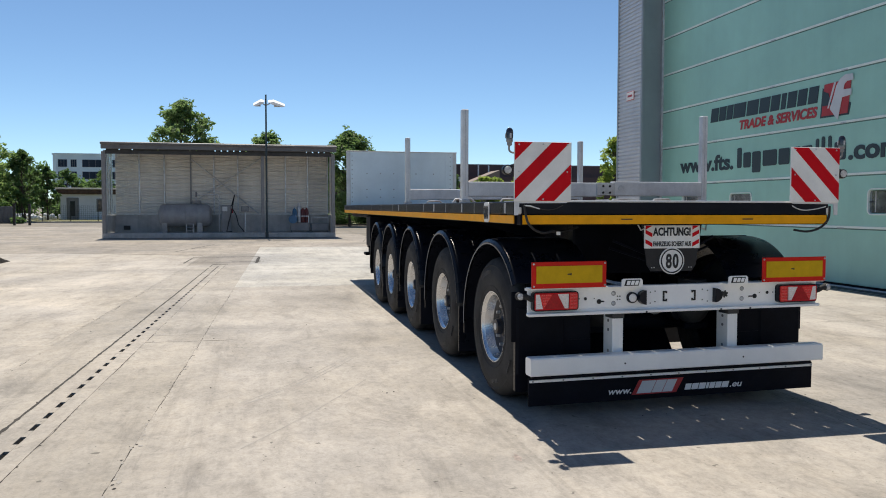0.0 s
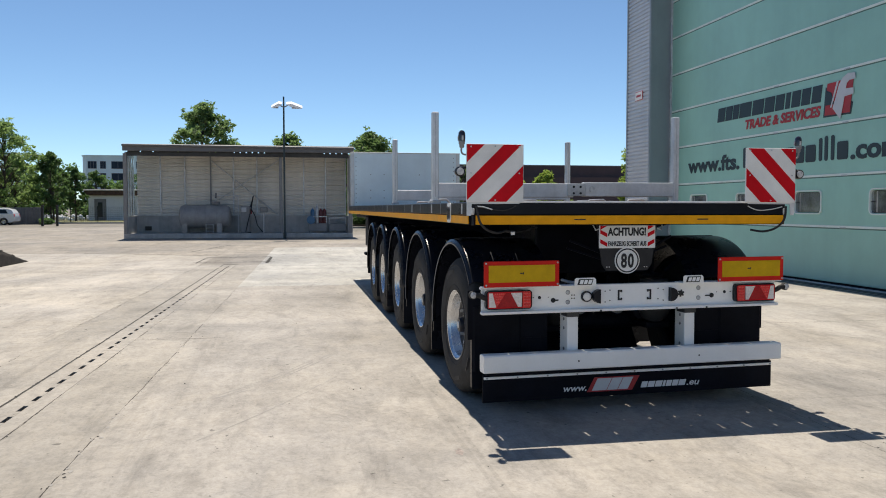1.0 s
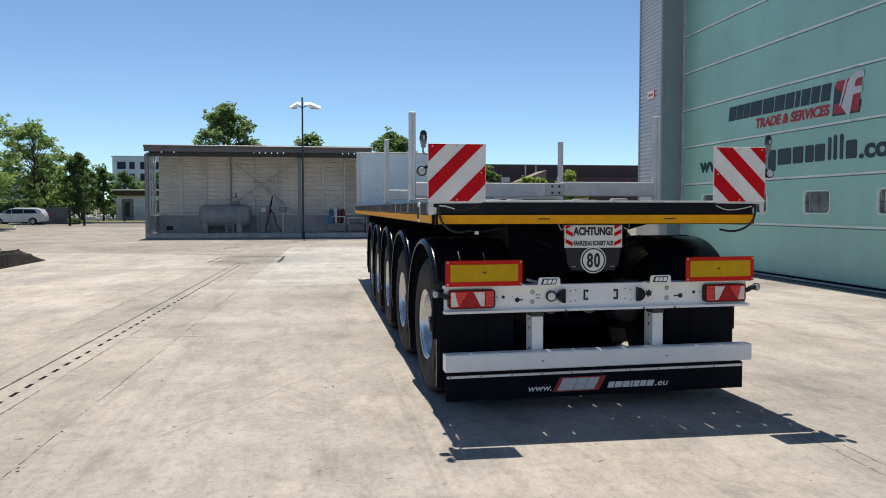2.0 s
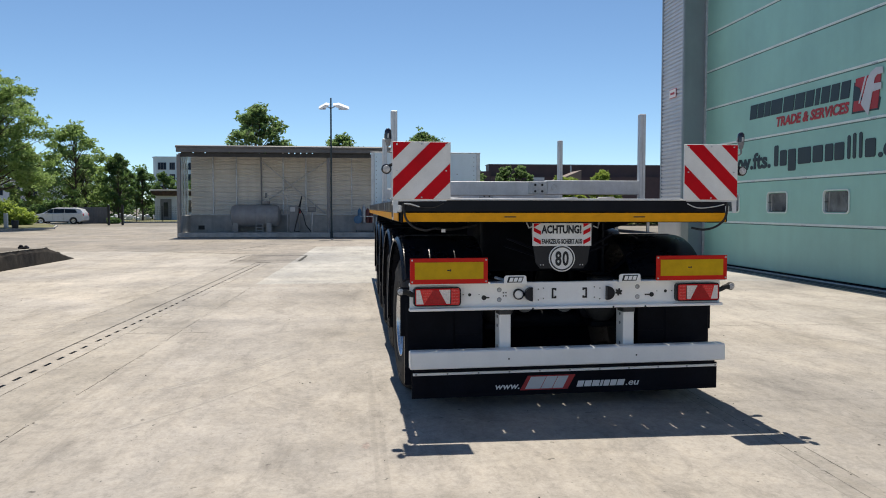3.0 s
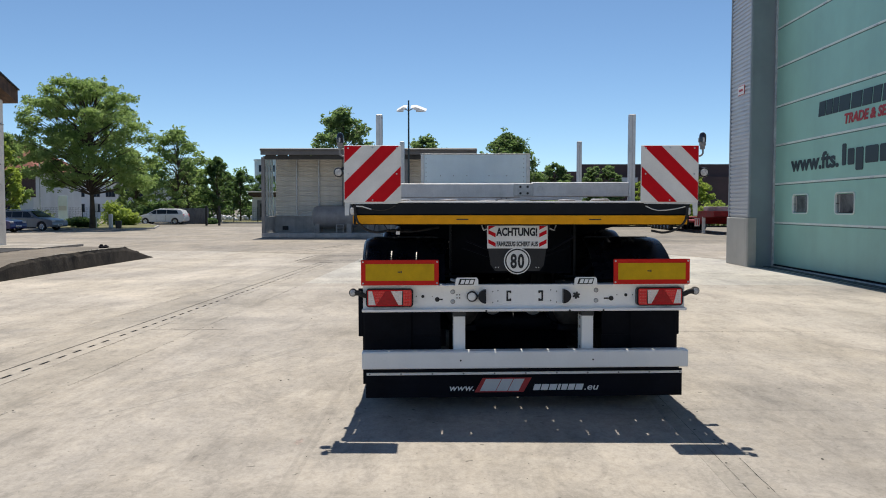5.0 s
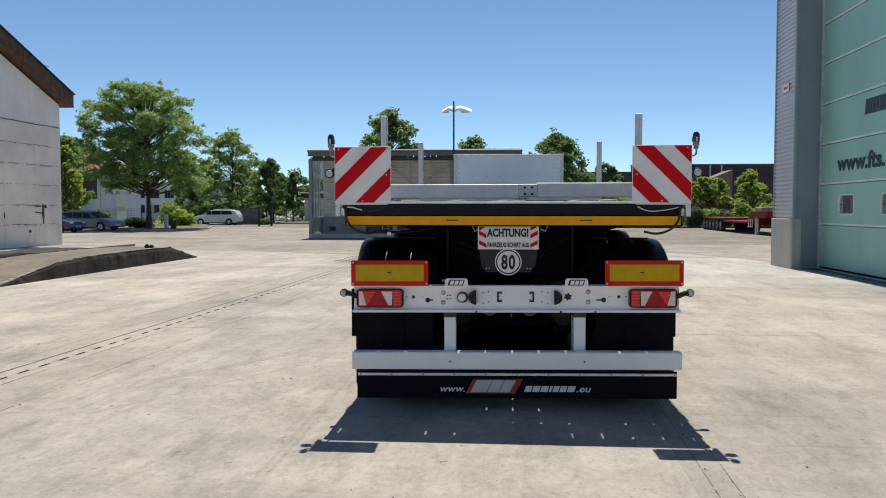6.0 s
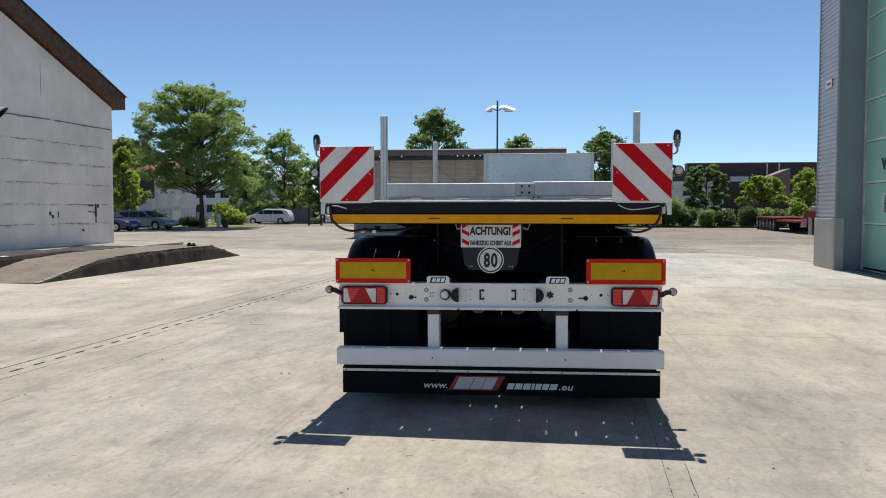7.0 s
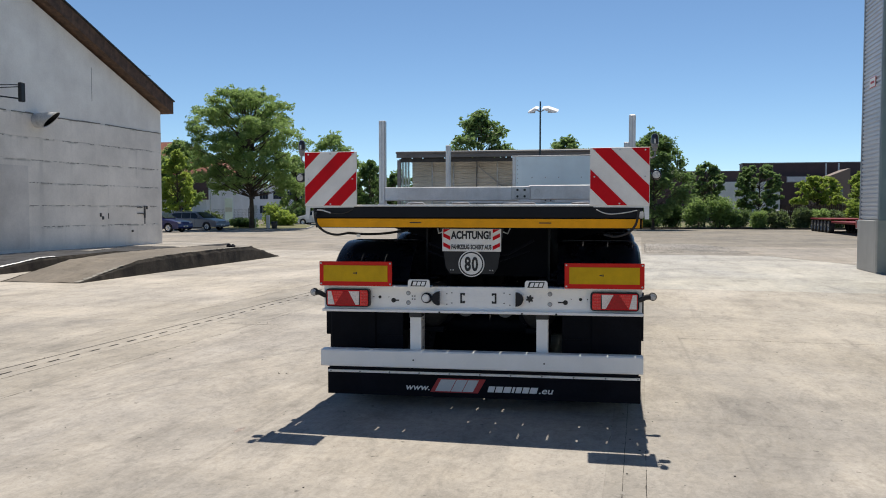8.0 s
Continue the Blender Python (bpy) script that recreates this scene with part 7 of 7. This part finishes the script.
# ---- lawn islands with kerbs ----
def lawn(poly, label, kerb=GREY_CONCRETE):
    l = thing("lawn", label, "lawn", kind="structure")
    part("turf", M().prism(poly, -0.05, 0.10, "xy"), GRASS, l)
    n = len(poly)
    c = [sum(p[0] for p in poly) / n, sum(p[1] for p in poly) / n]
    for i in range(n):
        a, b = Vector(poly[i]), Vector(poly[(i + 1) % n])
        d = (b - a)
        ln = d.length
        d.normalize()
        o = Vector((d.y, -d.x)) * 0.12
        if (Vector(c) - a).dot(o) > 0:
            o = -o
        q = [a - d * 0.1, b + d * 0.1, b + d * 0.1 + o, a - d * 0.1 + o]
        part("kerb", M().prism([tuple(p) for p in q], -0.05, 0.12, "xy"), kerb, l)
    return l


lawn([(-60, 60.5), (-27.5, 60.0), (-25.0, 57.6), (-21.6, 58.2), (-20.8, 61.5), (-23.6, 70.0), (-27.5, 77.6), (-60, 84)], "dry grass island with a concrete kerb")
lawn([(-22.5, 86), (-9.0, 86), (-9.0, 150), (-40, 150), (-40, 104), (-26, 98)], "sunlit strip of lawn beyond the fence")
lawn([(2.5, 69.8), (40, 69.8), (40, 100), (2.5, 100)], "planted strip along the yard edge", OLD_CONCRETE)


# ---- fence ----
def fence():
    f = thing("fence", "dark steel mesh fence with slim posts", "fence", pose(0, 0, 0))
    WIRE = material("dark_green_wire", (0.02, 0.026, 0.023), 0.7, spec=0.1)
    pts = [(-45, 86.5), (-26, 86.5), (-21.5, 86.5), (-9.0, 88)]
    for a, b in zip(pts[:-1], pts[1:]):
        a, b = Vector((*a, 0)), Vector((*b, 0))
        n = max(1, round((b - a).length / 2.4))
        for k in range(n):
            p, q = a.lerp(b, k / n), a.lerp(b, (k + 1) / n)
            part("post", M().box(p.x - 0.03, p.y - 0.03, 0, p.x + 0.03, p.y + 0.03, 1.75), WIRE, f)
            w = M()
            for j in range(9):
                z = 0.12 + j * 0.19
                w.tube([p + Vector((0, 0, z)), q + Vector((0, 0, z))], 0.006, 4)
            for j in range(14):
                s = p.lerp(q, (j + 0.5) / 14)
                w.tube([s + Vector((0, 0, 0.1)), s + Vector((0, 0, 1.7))], 0.006, 4)
            tagged(part("mesh_panel", w, WIRE, f), kind="stuff")
    g = thing("gate_post", "dark square gate post", "post", pose(-20.6, 74.1, 0), "gate posts")
    part("shaft", M().box(-0.09, -0.09, 0, 0.09, 0.09, 1.75, 0.01), INK, g)
    part("cap", M().box(-0.11, -0.11, 1.75, 0.11, 0.11, 1.80, 0.01), INK, g)
    copy_thing(g, pose(-19.5, 74.4, 0))
    # grey screen panels behind the white car
    s = thing("screen_wall", "grey corrugated screen behind the parked minivan", "screen", pose(-25.2, 83.2, 0))
    part("screen_panel", M().box(-0.9, -0.03, 0, 2.0, 0.05, 1.6, 0.01), SHED_STEEL, s)
    for k in range(12):
        part("screen_rib", M().box(-0.86 + 0.24 * k, -0.07, 0.02, -0.76 + 0.24 * k, -0.029, 1.58, 0.006), SHED_STEEL, s)


fence()


# ---- far buildings ----
OFFICE_WHITE = material("white_render", (0.78, 0.80, 0.82), 0.7, var=0.05, scale=0.4, streak=0.06)
OFFICE_FACADE = material("pale_blue_grey_facade", (0.62, 0.73, 0.75), 0.6, var=0.05, scale=0.4, streak=0.05)
ROOF_RED = material("red_clay_tiles", (0.24, 0.075, 0.045), 0.85, var=0.2, scale=1.5, grain=8, bump=0.6)
BAY_GREY = material("pale_grey_render", (0.68, 0.70, 0.67), 0.8, var=0.06, scale=0.5)
TAUPE = material("taupe_panel", (0.20, 0.15, 0.125), 0.7, var=0.08, scale=0.5)
BROWN_CLAD = material("dark_brown_cladding", (0.080, 0.043, 0.044), 0.6, var=0.15, scale=0.5, grain=6, streak=0.1)


def windowed(parent, x0, x1, y, z0, rows, cols, w, h, pz, px0, step, wname="window"):
    for r in range(rows):
        for c in range(cols):
            x = px0 + c * step
            z = z0 + r * pz
            f = part(wname, M().box(x, y - 0.06, z, x + w, y + 0.02, z + h, 0.02), STEEL_GREY, parent)
            for k in range(3):
                part("pane", M().box(x + 0.06 + k * (w - 0.06) / 3, y - 0.075, z + 0.06, x + (k + 1) * (w - 0.06) / 3, y - 0.055, z + h - 0.06), FAR_PANE, f)


def office_block():
    o = thing("office_block", "white office block with dark window bands", "building", pose(0, 0, 0))
    part("wall", M().prism([(-42.5, 179.4), (-41.7, 178.4), (-24, 178.4), (-24, 196), (-42.5, 196)], 0, 12.2, "xy"), OFFICE_FACADE, o)
    part("roof", M().prism([(-42.7, 179.4), (-41.8, 178.2), (-23.8, 178.2), (-23.8, 196.2), (-42.7, 196.2)], 12.2, 12.45, "xy"), OFFICE_FACADE, o)
    for x, w in ((-41.3, 1.75), (-38.9, 1.15), (-36.7, 3.9), (-31.8, 3.9)):
        windowed(o, 0, 0, 178.4, 2.3, 4, 1, w, 1.55, 2.45, x, 1)
    m = thing("low_office", "white two-storey office with window rows behind trees", "building", pose(0, 0, 0))
    part("wall", M().box(-70, 125, 0, -44.8, 138, 5.5), OFFICE_WHITE, m)
    part("roof", M().box(-70.2, 124.7, 5.5, -44.6, 138.2, 5.7), STEEL_GREY, m)
    windowed(m, 0, 0, 125, 1.0, 2, 10, 1.5, 1.3, 2.35, -68.9, 2.4)
    g = thing("gatehouse", "small white gatehouse with a flat brown roof", "building", pose(0, 0, 0))
    part("wall", M().box(-22.95, 100, 0.0, -14.0, 104.5, 3.0), OFFICE_WHITE, g)
    part("roof", M().box(-23.35, 99.6, 3.0, -13.6, 104.9, 3.55, 0.05), BROWN_WOOD, g, "flat brown roof with deep eaves")
    part("roof_cap", M().box(-23.4, 99.55, 3.55, -13.55, 104.95, 3.72, 0.03), SHED_CLAD, g)
    d = part("door", M().box(-22.3, 99.93, 0.1, -21.0, 100.02, 2.6, 0.03), STEEL_GREY, g, "grey glazed door")
    part("pane", M().box(-21.9, 99.9, 0.5, -21.4, 99.94, 2.2), DARK_GLASS, d)
    wn_ = part("window", M().box(-19.1, 99.93, 1.0, -17.8, 100.02, 2.5, 0.03), STEEL_GREY, g)
    part("pane", M().box(-18.95, 99.9, 1.12, -17.95, 99.94, 2.38), DARK_GLASS, wn_)
    h = thing("red_roof_house", "house with a red tiled hip roof behind trees", "house", pose(0, 0, 0))
    part("wall", M().box(-60, 85, 0, -42.4, 96, 5.7), OFFICE_WHITE, h)
    r = M()
    r.add([(-61, 84, 5.6), (-41.2, 84, 5.6), (-41.2, 97, 5.6), (-61, 97, 5.6), (-55, 90.5, 9.9), (-48.5, 90.5, 9.9)], [(0, 1, 5, 4), (1, 2, 5), (2, 3, 4, 5), (3, 0, 4), (0, 3, 2, 1)])
    part("roof", r, ROOF_RED, h, "red tiled hip roof")
    windowed(h, 0, 0, 85, 1.0, 2, 4, 1.3, 1.4, 2.6, -58, 4.0)
    part("balcony", M().box(-50, 83.9, 2.9, -43.4, 85, 3.9), BROWN_WOOD, h)
    # dark brown panel: brown upper floor with the shade of the eaves painted in
    part("dark_upper_storey", M().box(-54, 84.80, 2.75, -42.1, 84.99, 5.55), BROWN_CLAD, h, "brown upper storey with the eaves shade painted into its dark colour")
    for x in (-49.8, -46.7, -43.6):
        part("balcony_post", M().box(x, 84.0, 0, x + 0.16, 84.16, 2.9), OFFICE_WHITE, h)
    b = thing("brown_hall", "long low dark brown industrial hall", "building", pose(0, 0, 0))
    part("wall", M().box(20.6, 120, 0, 66, 123, 8.0), BROWN_CLAD, b)
    part("low_wing", M().box(2, 118, 0, 20.55, 121, 6.95), BROWN_CLAD, b)
    part("low_wing_front", M().box(20.6, 118, 0, 66, 119.95, 6.2), BROWN_CLAD, b)
    part("parapet", M().box(20.5, 119.9, 8.0, 66.2, 123.1, 8.12), STEEL_GREY, b)
    part("white_bay", M().box(16.8, 117.2, 0, 25.1, 117.95, 5.42), BAY_GREY, b, "pale rendered bay")
    wb_ = part("strip_window", M().box(26.0, 117.9, 5.30, 28.6, 118.02, 6.15), STEEL_GREY, b)
    part("pane", M().box(26.1, 117.86, 5.40, 28.5, 117.92, 6.05), PALE_INK, wb_)
    part("wedge_block", M().prism([(28.6, 0), (28.6, 5.3), (32.5, 6.9), (32.5, 0)], 112, 117.1, "xz"), TAUPE, b, "brown block with a slanted top")
    wd = part("tall_window", M().box(30.4, 111.9, 1.6, 31.7, 112.0, 4.2), STEEL_GREY, b)
    part("pane", M().box(30.5, 111.86, 1.7, 31.6, 111.92, 4.1), DARK_GLASS, wd)
    for x in (31.2, 32.8):
        part("flue", M().cyl((x, 119, 6.2), (x, 119, 7.9), 0.11), GALV, b)


office_block()


# ---- parked cars ----
def car(name, label, at, paint, length, height, kind, group="parked cars"):
    """Side profile lofted over the width; the front of the car looks along local -x."""
    c = thing(name, label, "car", at, group)
    L, H, W = length, height, 0.88
    van = kind == "minivan"
    # outline of the lower body and of the greenhouse, x from the nose
    if van:
        body = [(0.00, 0.42), (0.03, 0.62), (0.12, 0.78), (0.55, 0.93), (1.05, 1.02), (L - 0.10, 1.06), (L - 0.03, 0.90), (L, 0.60), (L - 0.04, 0.36), (L - 0.3, 0.24), (0.35, 0.22), (0.05, 0.30)]
        roof = [(0.92, 1.00), (1.75, H - 0.08), (2.25, H), (L - 0.75, H - 0.02), (L - 0.30, H - 0.12), (L - 0.08, 1.06)]
        panes = [[(1.20, 1.03), (1.74, 1.40), (1.95, 1.42), (1.95, 1.03)], [(2.00, 1.03), (2.00, 1.43), (2.95, 1.43), (2.95, 1.03)], [(3.00, 1.03), (3.00, 1.43), (3.95, 1.39), (4.15, 1.06)]]
    else:
        body = [(0.00, 0.40), (0.03, 0.60), (0.10, 0.72), (0.60, 0.84), (1.25, 0.92), (L - 0.10, 0.96), (L - 0.02, 0.80), (L, 0.55), (L - 0.05, 0.36), (L - 0.3, 0.22), (0.35, 0.20), (0.05, 0.28)]
        roof = [(1.15, 0.90), (1.95, H - 0.05), (2.4, H), (L - 0.9, H - 0.02), (L - 0.38, H - 0.10), (L - 0.08, 0.95)]
        panes = [[(1.50, 0.93), (2.00, H - 0.12), (2.35, H - 0.10), (2.35, 0.94)], [(2.42, 0.94), (2.42, H - 0.10), (3.18, H - 0.10), (3.18, 0.95)], [(3.25, 0.95), (3.25, H - 0.10), (L - 0.62, H - 0.14), (L - 0.36, 0.97)]]
    fx, rx, wr = 0.86, L - 0.90, 0.315

    def cut(outline):
        """Wheel arches cut out of the sill line."""
        pts = []
        for x, z in outline[:-2]:
            pts.append((x, z))
        for cx in (rx, fx):
            pts += [(cx + (wr + 0.06) * math.cos(radians(a)), max(0.22, 0.31 + (wr + 0.06) * math.sin(radians(a)))) for a in range(-10, 191, 20)]
        pts.append(outline[-1])
        return pts
    shell = cut(body[:-3] + [(L - 0.05, 0.36), (L - 0.3, 0.24), body[-2], body[-1]])
    m = M()
    rows = ((-W, 0.93, 0.0), (-W * 0.96, 0.985, 0.012), (-W * 0.80, 1.0, 0.02), (W * 0.80, 1.0, 0.02), (W * 0.96, 0.985, 0.012), (W, 0.93, 0.0))
    v, f, n = [], [], len(shell)
    for yy, k, dz in rows:
        for x, z in shell:
            v.append(((x - L / 2) * (0.985 + 0.015 * k) + L / 2, yy, 0.22 + (z - 0.22) * (k if z > 0.75 else 1) + (dz if z > 0.75 else 0)))
    for j in range(len(rows) - 1):
        for i in range(n):
            f.append((j * n + i, j * n + (i + 1) % n, (j + 1) * n + (i + 1) % n, (j + 1) * n + i))
    f += [tuple(range(n))[::-1], tuple(range((len(rows) - 1) * n, len(rows) * n))]
    m.add(v, f)
    b = part("body", m, paint, c, smooth=30)
    g = M()
    rows = ((-W * 0.93, 0.0), (-W * 0.80, 0.93), (-W * 0.66, 1.0), (W * 0.66, 1.0), (W * 0.80, 0.93), (W * 0.93, 0.0))
    base = roof[0][1]
    v, f, n = [], [], len(roof)
    for yy, k in rows:
        for x, z in roof:
            v.append((x, yy, base + (z - base) * k))
    for j in range(len(rows) - 1):
        for i in range(n - 1):
            f.append((j * n + i, j * n + i + 1, (j + 1) * n + i + 1, (j + 1) * n + i))
    g.add(v, f)
    part("cabin", g, paint, c, smooth=35)
    for s in (-1, 1):
        for p in panes:
            q = M()
            pts = [(x, s * (W * 0.93 - (W * 0.13) * (z - base) / (H - base) * 0.93 + 0.012), z) for x, z in p]
            q.add(pts, [tuple(range(len(pts)))])
            q.add([(x, y - s * 0.02, z) for x, y, z in pts], [tuple(range(len(pts)))])
            part("side_window", q, FAR_PANE, c)
    (ax, az), (bx, bz) = roof[0], roof[1]
    part("windscreen", M().add([(ax + 0.10, -W * 0.80, az + 0.06), (ax + 0.10, W * 0.80, az + 0.06), (bx - 0.04, W * 0.66, bz - 0.02), (bx - 0.04, -W * 0.66, bz - 0.02), (ax + 0.12, -W * 0.80, az + 0.03), (ax + 0.12, W * 0.80, az + 0.03), (bx, W * 0.66, bz - 0.05), (bx, -W * 0.66, bz - 0.05)], [(0, 1, 2, 3), (4, 5, 6, 7), (0, 1, 5, 4), (2, 3, 7, 6)]).move(Matrix.Translation((-0.03, 0, 0.03))), DARK_GLASS, c)
    for cx in (fx, rx):
        for s in (-1, 1):
            o = (cx, s * W * 0.99, 0.31)
            w = part("wheel", M().lathe(o, (0, -s, 0), [(0.19, 0.01), (0.20, 0.0), (0.19, 0.02), (0.05, 0.03), (0.0, 0.02)], 20, close=False), RIM, c, smooth=40)
            part("tyre", M().lathe(o, (0, -s, 0), [(0.20, 0.0), (0.28, -0.01), (0.312, 0.03), (0.312, 0.19), (0.28, 0.21), (0.2, 0.2)], 24, close=False), RUBBER, w, smooth=35)
            for k in range(5):
                a = 2 * math.pi * k / 5
                part("spoke", M().tube([(cx, o[1] - s * 0.0, 0.31), (cx + 0.17 * math.cos(a), o[1] + s * 0.004, 0.31 + 0.17 * math.sin(a))], 0.024, 5), RIM, w)
    for s in (-1, 1):
        part("headlight", M().box(0.02, s * 0.50, 0.60, 0.24, s * 0.84, 0.74, 0.03), CLEAR_LENS, c)
        part("tail_light", M().box(L - 0.16, s * 0.62, 0.72, L - 0.015, s * 0.85, 1.0, 0.03), RED_LENS, c)
        part("mirror", M().box(1.42, s * 0.88, 0.96, 1.56, s * 1.06, 1.08, 0.03), paint, c)
        part("sill", M().box(fx + 0.42, s * (W - 0.03), 0.19, rx - 0.42, s * (W + 0.01), 0.27, 0.01), PLASTIC, c)
        for xx in (1.95, 2.88):
            part("door_seam", M().box(xx, s * (W * 0.985), 0.35, xx + 0.012, s * (W + 0.003), 0.93), INK, c)
            part("door_handle", M().box(xx + 0.70, s * (W - 0.01), 0.80, xx + 0.86, s * (W + 0.02), 0.835, 0.008), paint, c)
    part("number_plate", M().box(-0.015, -0.26, 0.36, 0.02, 0.26, 0.47), WHITE_FOIL, c)
    part("plate_bar", M().box(-0.022, -0.2, 0.39, -0.014, 0.2, 0.44), INK, c)
    part("roof_rail", M().tube([(2.1, W * 0.62, H + 0.0), (2.3, W * 0.62, H + 0.05), (L - 1.0, W * 0.62, H + 0.04), (L - 0.8, W * 0.62, H - 0.01)], 0.018, 6), GALV, c)
    part("roof_rail", M().tube([(2.1, -W * 0.62, H + 0.0), (2.3, -W * 0.62, H + 0.05), (L - 1.0, -W * 0.62, H + 0.04), (L - 0.8, -W * 0.62, H - 0.01)], 0.018, 6), GALV, c)
    return c


PAINT_WHITE = material("white_car_paint", (0.74, 0.75, 0.77), 0.25, var=0.03, coat=0.5)
PAINT_SILVER = material("silver_grey_car_paint", (0.20, 0.205, 0.22), 0.32, metal=0.35, var=0.03, coat=0.15)
PAINT_BLUE = material("dark_blue_car_paint", (0.016, 0.018, 0.11), 0.3, var=0.05, coat=0.15)
car("car", "white minivan parked by the fence", pose(-29.1, 80.0, 0), PAINT_WHITE, 4.7, 1.54, "minivan")
car("car", "silver-grey estate car parked under the ash tree", pose(-25.7, 56.9, 0, 0, 0, 172), PAINT_SILVER, 4.65, 1.44, "estate")
car("car", "dark blue hatchback parked beside the gable building", pose(-25.95, 51.9, 0, 0, 0, 176), PAINT_BLUE, 4.1, 1.42, "estate")
car("car", "pale car parked behind the hedge", pose(15.6, 79.0, 0.1, 0, 0, 8), PAINT_WHITE, 4.3, 1.45, "estate")
car("car", "pale green-grey car parked behind the hedge", pose(20.6, 78.0, 0.1, 0, 0, -10), PAINT_WHITE, 4.3, 1.45, "estate")


# ---- red low-loader in the distance ----
def low_loader():
    RED = material("dull_red_paint", (0.20, 0.010, 0.012), 0.6, var=0.2, spec=0.25)
    l = thing("low_loader", "red multi-axle low-loader trailer with a gooseneck", "trailer", pose(19.45, 65.6, 0, 0, 0, -91.5))
    # local x runs towards the gooseneck
    part("rear_deck", M().box(0, -1.35, 0.87, 7.0, 1.35, 0.98, 0.03), RED, l)
    part("middle_deck", M().box(7.0, -1.35, 0.68, 13.3, 1.35, 0.82, 0.03), RED, l)
    part("gooseneck", M().prism([(13.0, 0.58), (13.0, 0.88), (13.6, 1.42), (17.0, 1.42), (17.0, 1.1), (14.7, 1.0), (14.1, 0.6)], -1.1, 1.1, "xz"), RED, l)
    part("pale_box", M().box(13.6, -0.8, 1.42, 14.7, 0.8, 1.70, 0.03), GREY_CONCRETE, l)
    for s in (-1, 1):
        part("support_leg", M().box(14.5, s * 0.95, 0.0, 14.7, s * 1.12, 1.05, 0.01), GALV, l)
        for k in range(6):
            x = 0.6 + 1.12 * k
            w = part("wheel", M().lathe((x, s * 1.36, 0.42), (0, -s, 0), [(0.26, 0.0), (0.28, 0.02), (0.22, 0.06), (0.0, 0.06)], 18, close=False), RIM, l, smooth=40)
            part("tyre", M().lathe((x, s * 1.36, 0.42), (0, -s, 0), [(0.27, 0.0), (0.38, -0.01), (0.42, 0.04), (0.42, 0.3), (0.38, 0.34)], 24, close=False), RUBBER, w, smooth=35)
    b = part("warning_board", M().box(13.9, -1.42, 0.45, 13.92, -1.1, 0.95), WHITE_FOIL, l)
    for k in range(3):
        part("stripe", M().box(13.921, -1.42 + 0.11 * k, 0.50, 13.926, -1.37 + 0.11 * k, 0.92), RED_FOIL, b)


low_loader()


# ---- small things near the lawn ----
def flower_bed():
    st = thing("stone_heap", "heap of pale stones in the flower bed", "stones", pose(-25.6, 101.0, 0.1), kind="stuff")
    rnd = random.Random(5)
    m = M()
    for k in range(40):
        m.ball((rnd.uniform(-2.5, 2.5), rnd.uniform(-1, 1), rnd.uniform(0, 0.5)), rnd.uniform(0.15, 0.35), 6, 4)
    part("stones", m, OFFICE_WHITE, st)
    po = thing("notice_board", "pale notice board on a slim post", "sign", pose(-25.4, 62.0, 0.1))
    part("post", M().cyl((0, 0, 0), (0, 0, 1.5), 0.03), GALV, po)
    part("board", M().box(-0.16, -0.045, 1.25, 0.16, -0.03, 1.85, 0.01), PALE_INK, po)
    solid("junction_box", M().box(-23.85, 60.6, 0.1, -23.6, 60.85, 1.15, 0.03), PALE_INK, "pale grey cabinet beside the ash tree", "cabinet")
    solid("waste_bin", M().lathe((-22.5, 59.2, 0.1), (0, 0, 1), [(0.2, 0), (0.24, 0.5), (0.22, 0.56)], 14), INK, "dark waste bin on the grass", "bin", smooth=35)
    ip = thing("information_pylon", "pale blue-grey information pylon on the lawn", "sign", pose(-32.0, 70.2, 0.1))
    part("panel", M().box(-0.42, -0.06, 0.0, 0.42, 0.06, 2.6, 0.02), BULKHEAD, ip)
    part("text_field", M().box(-0.34, -0.066, 1.3, 0.34, -0.058, 1.7), PALE_INK, ip)
    fl = thing("flag_pole", "slim grey pole on the lawn", "pole", pose(-36.5, 75, 0.1))
    part("shaft", M().cyl((0, 0, 0), (0, 0, 6.5), 0.06, 0.04), GALV, fl, smooth=40)


flower_bed()


# ---- timber screen behind the hedge ----
def timber_screen():
    rnd = random.Random(12)
    f = thing("timber_screen", "weathered brown timber board screen behind the hedge", "fence", pose(17.3, 73.4, 0.1))
    n = 40
    for k in range(n):
        x = 0.16 * k
        part("board", M().box(x + 0.01, -0.012, 0.05, x + 0.145, 0.012, 1.9 + rnd.uniform(-0.08, 0.10)), BROWN_WOOD, f)
    for k in range(5):
        part("post", M().box(0.16 * 10 * k, 0.013, 0.0, 0.16 * 10 * k + 0.1, 0.11, 1.95, 0.01), BROWN_WOOD, f)
    for z in (0.4, 1.5):
        part("rail", M().box(0, 0.0125, z, 0.16 * n, 0.05, z + 0.08), BROWN_WOOD, f)


timber_screen()
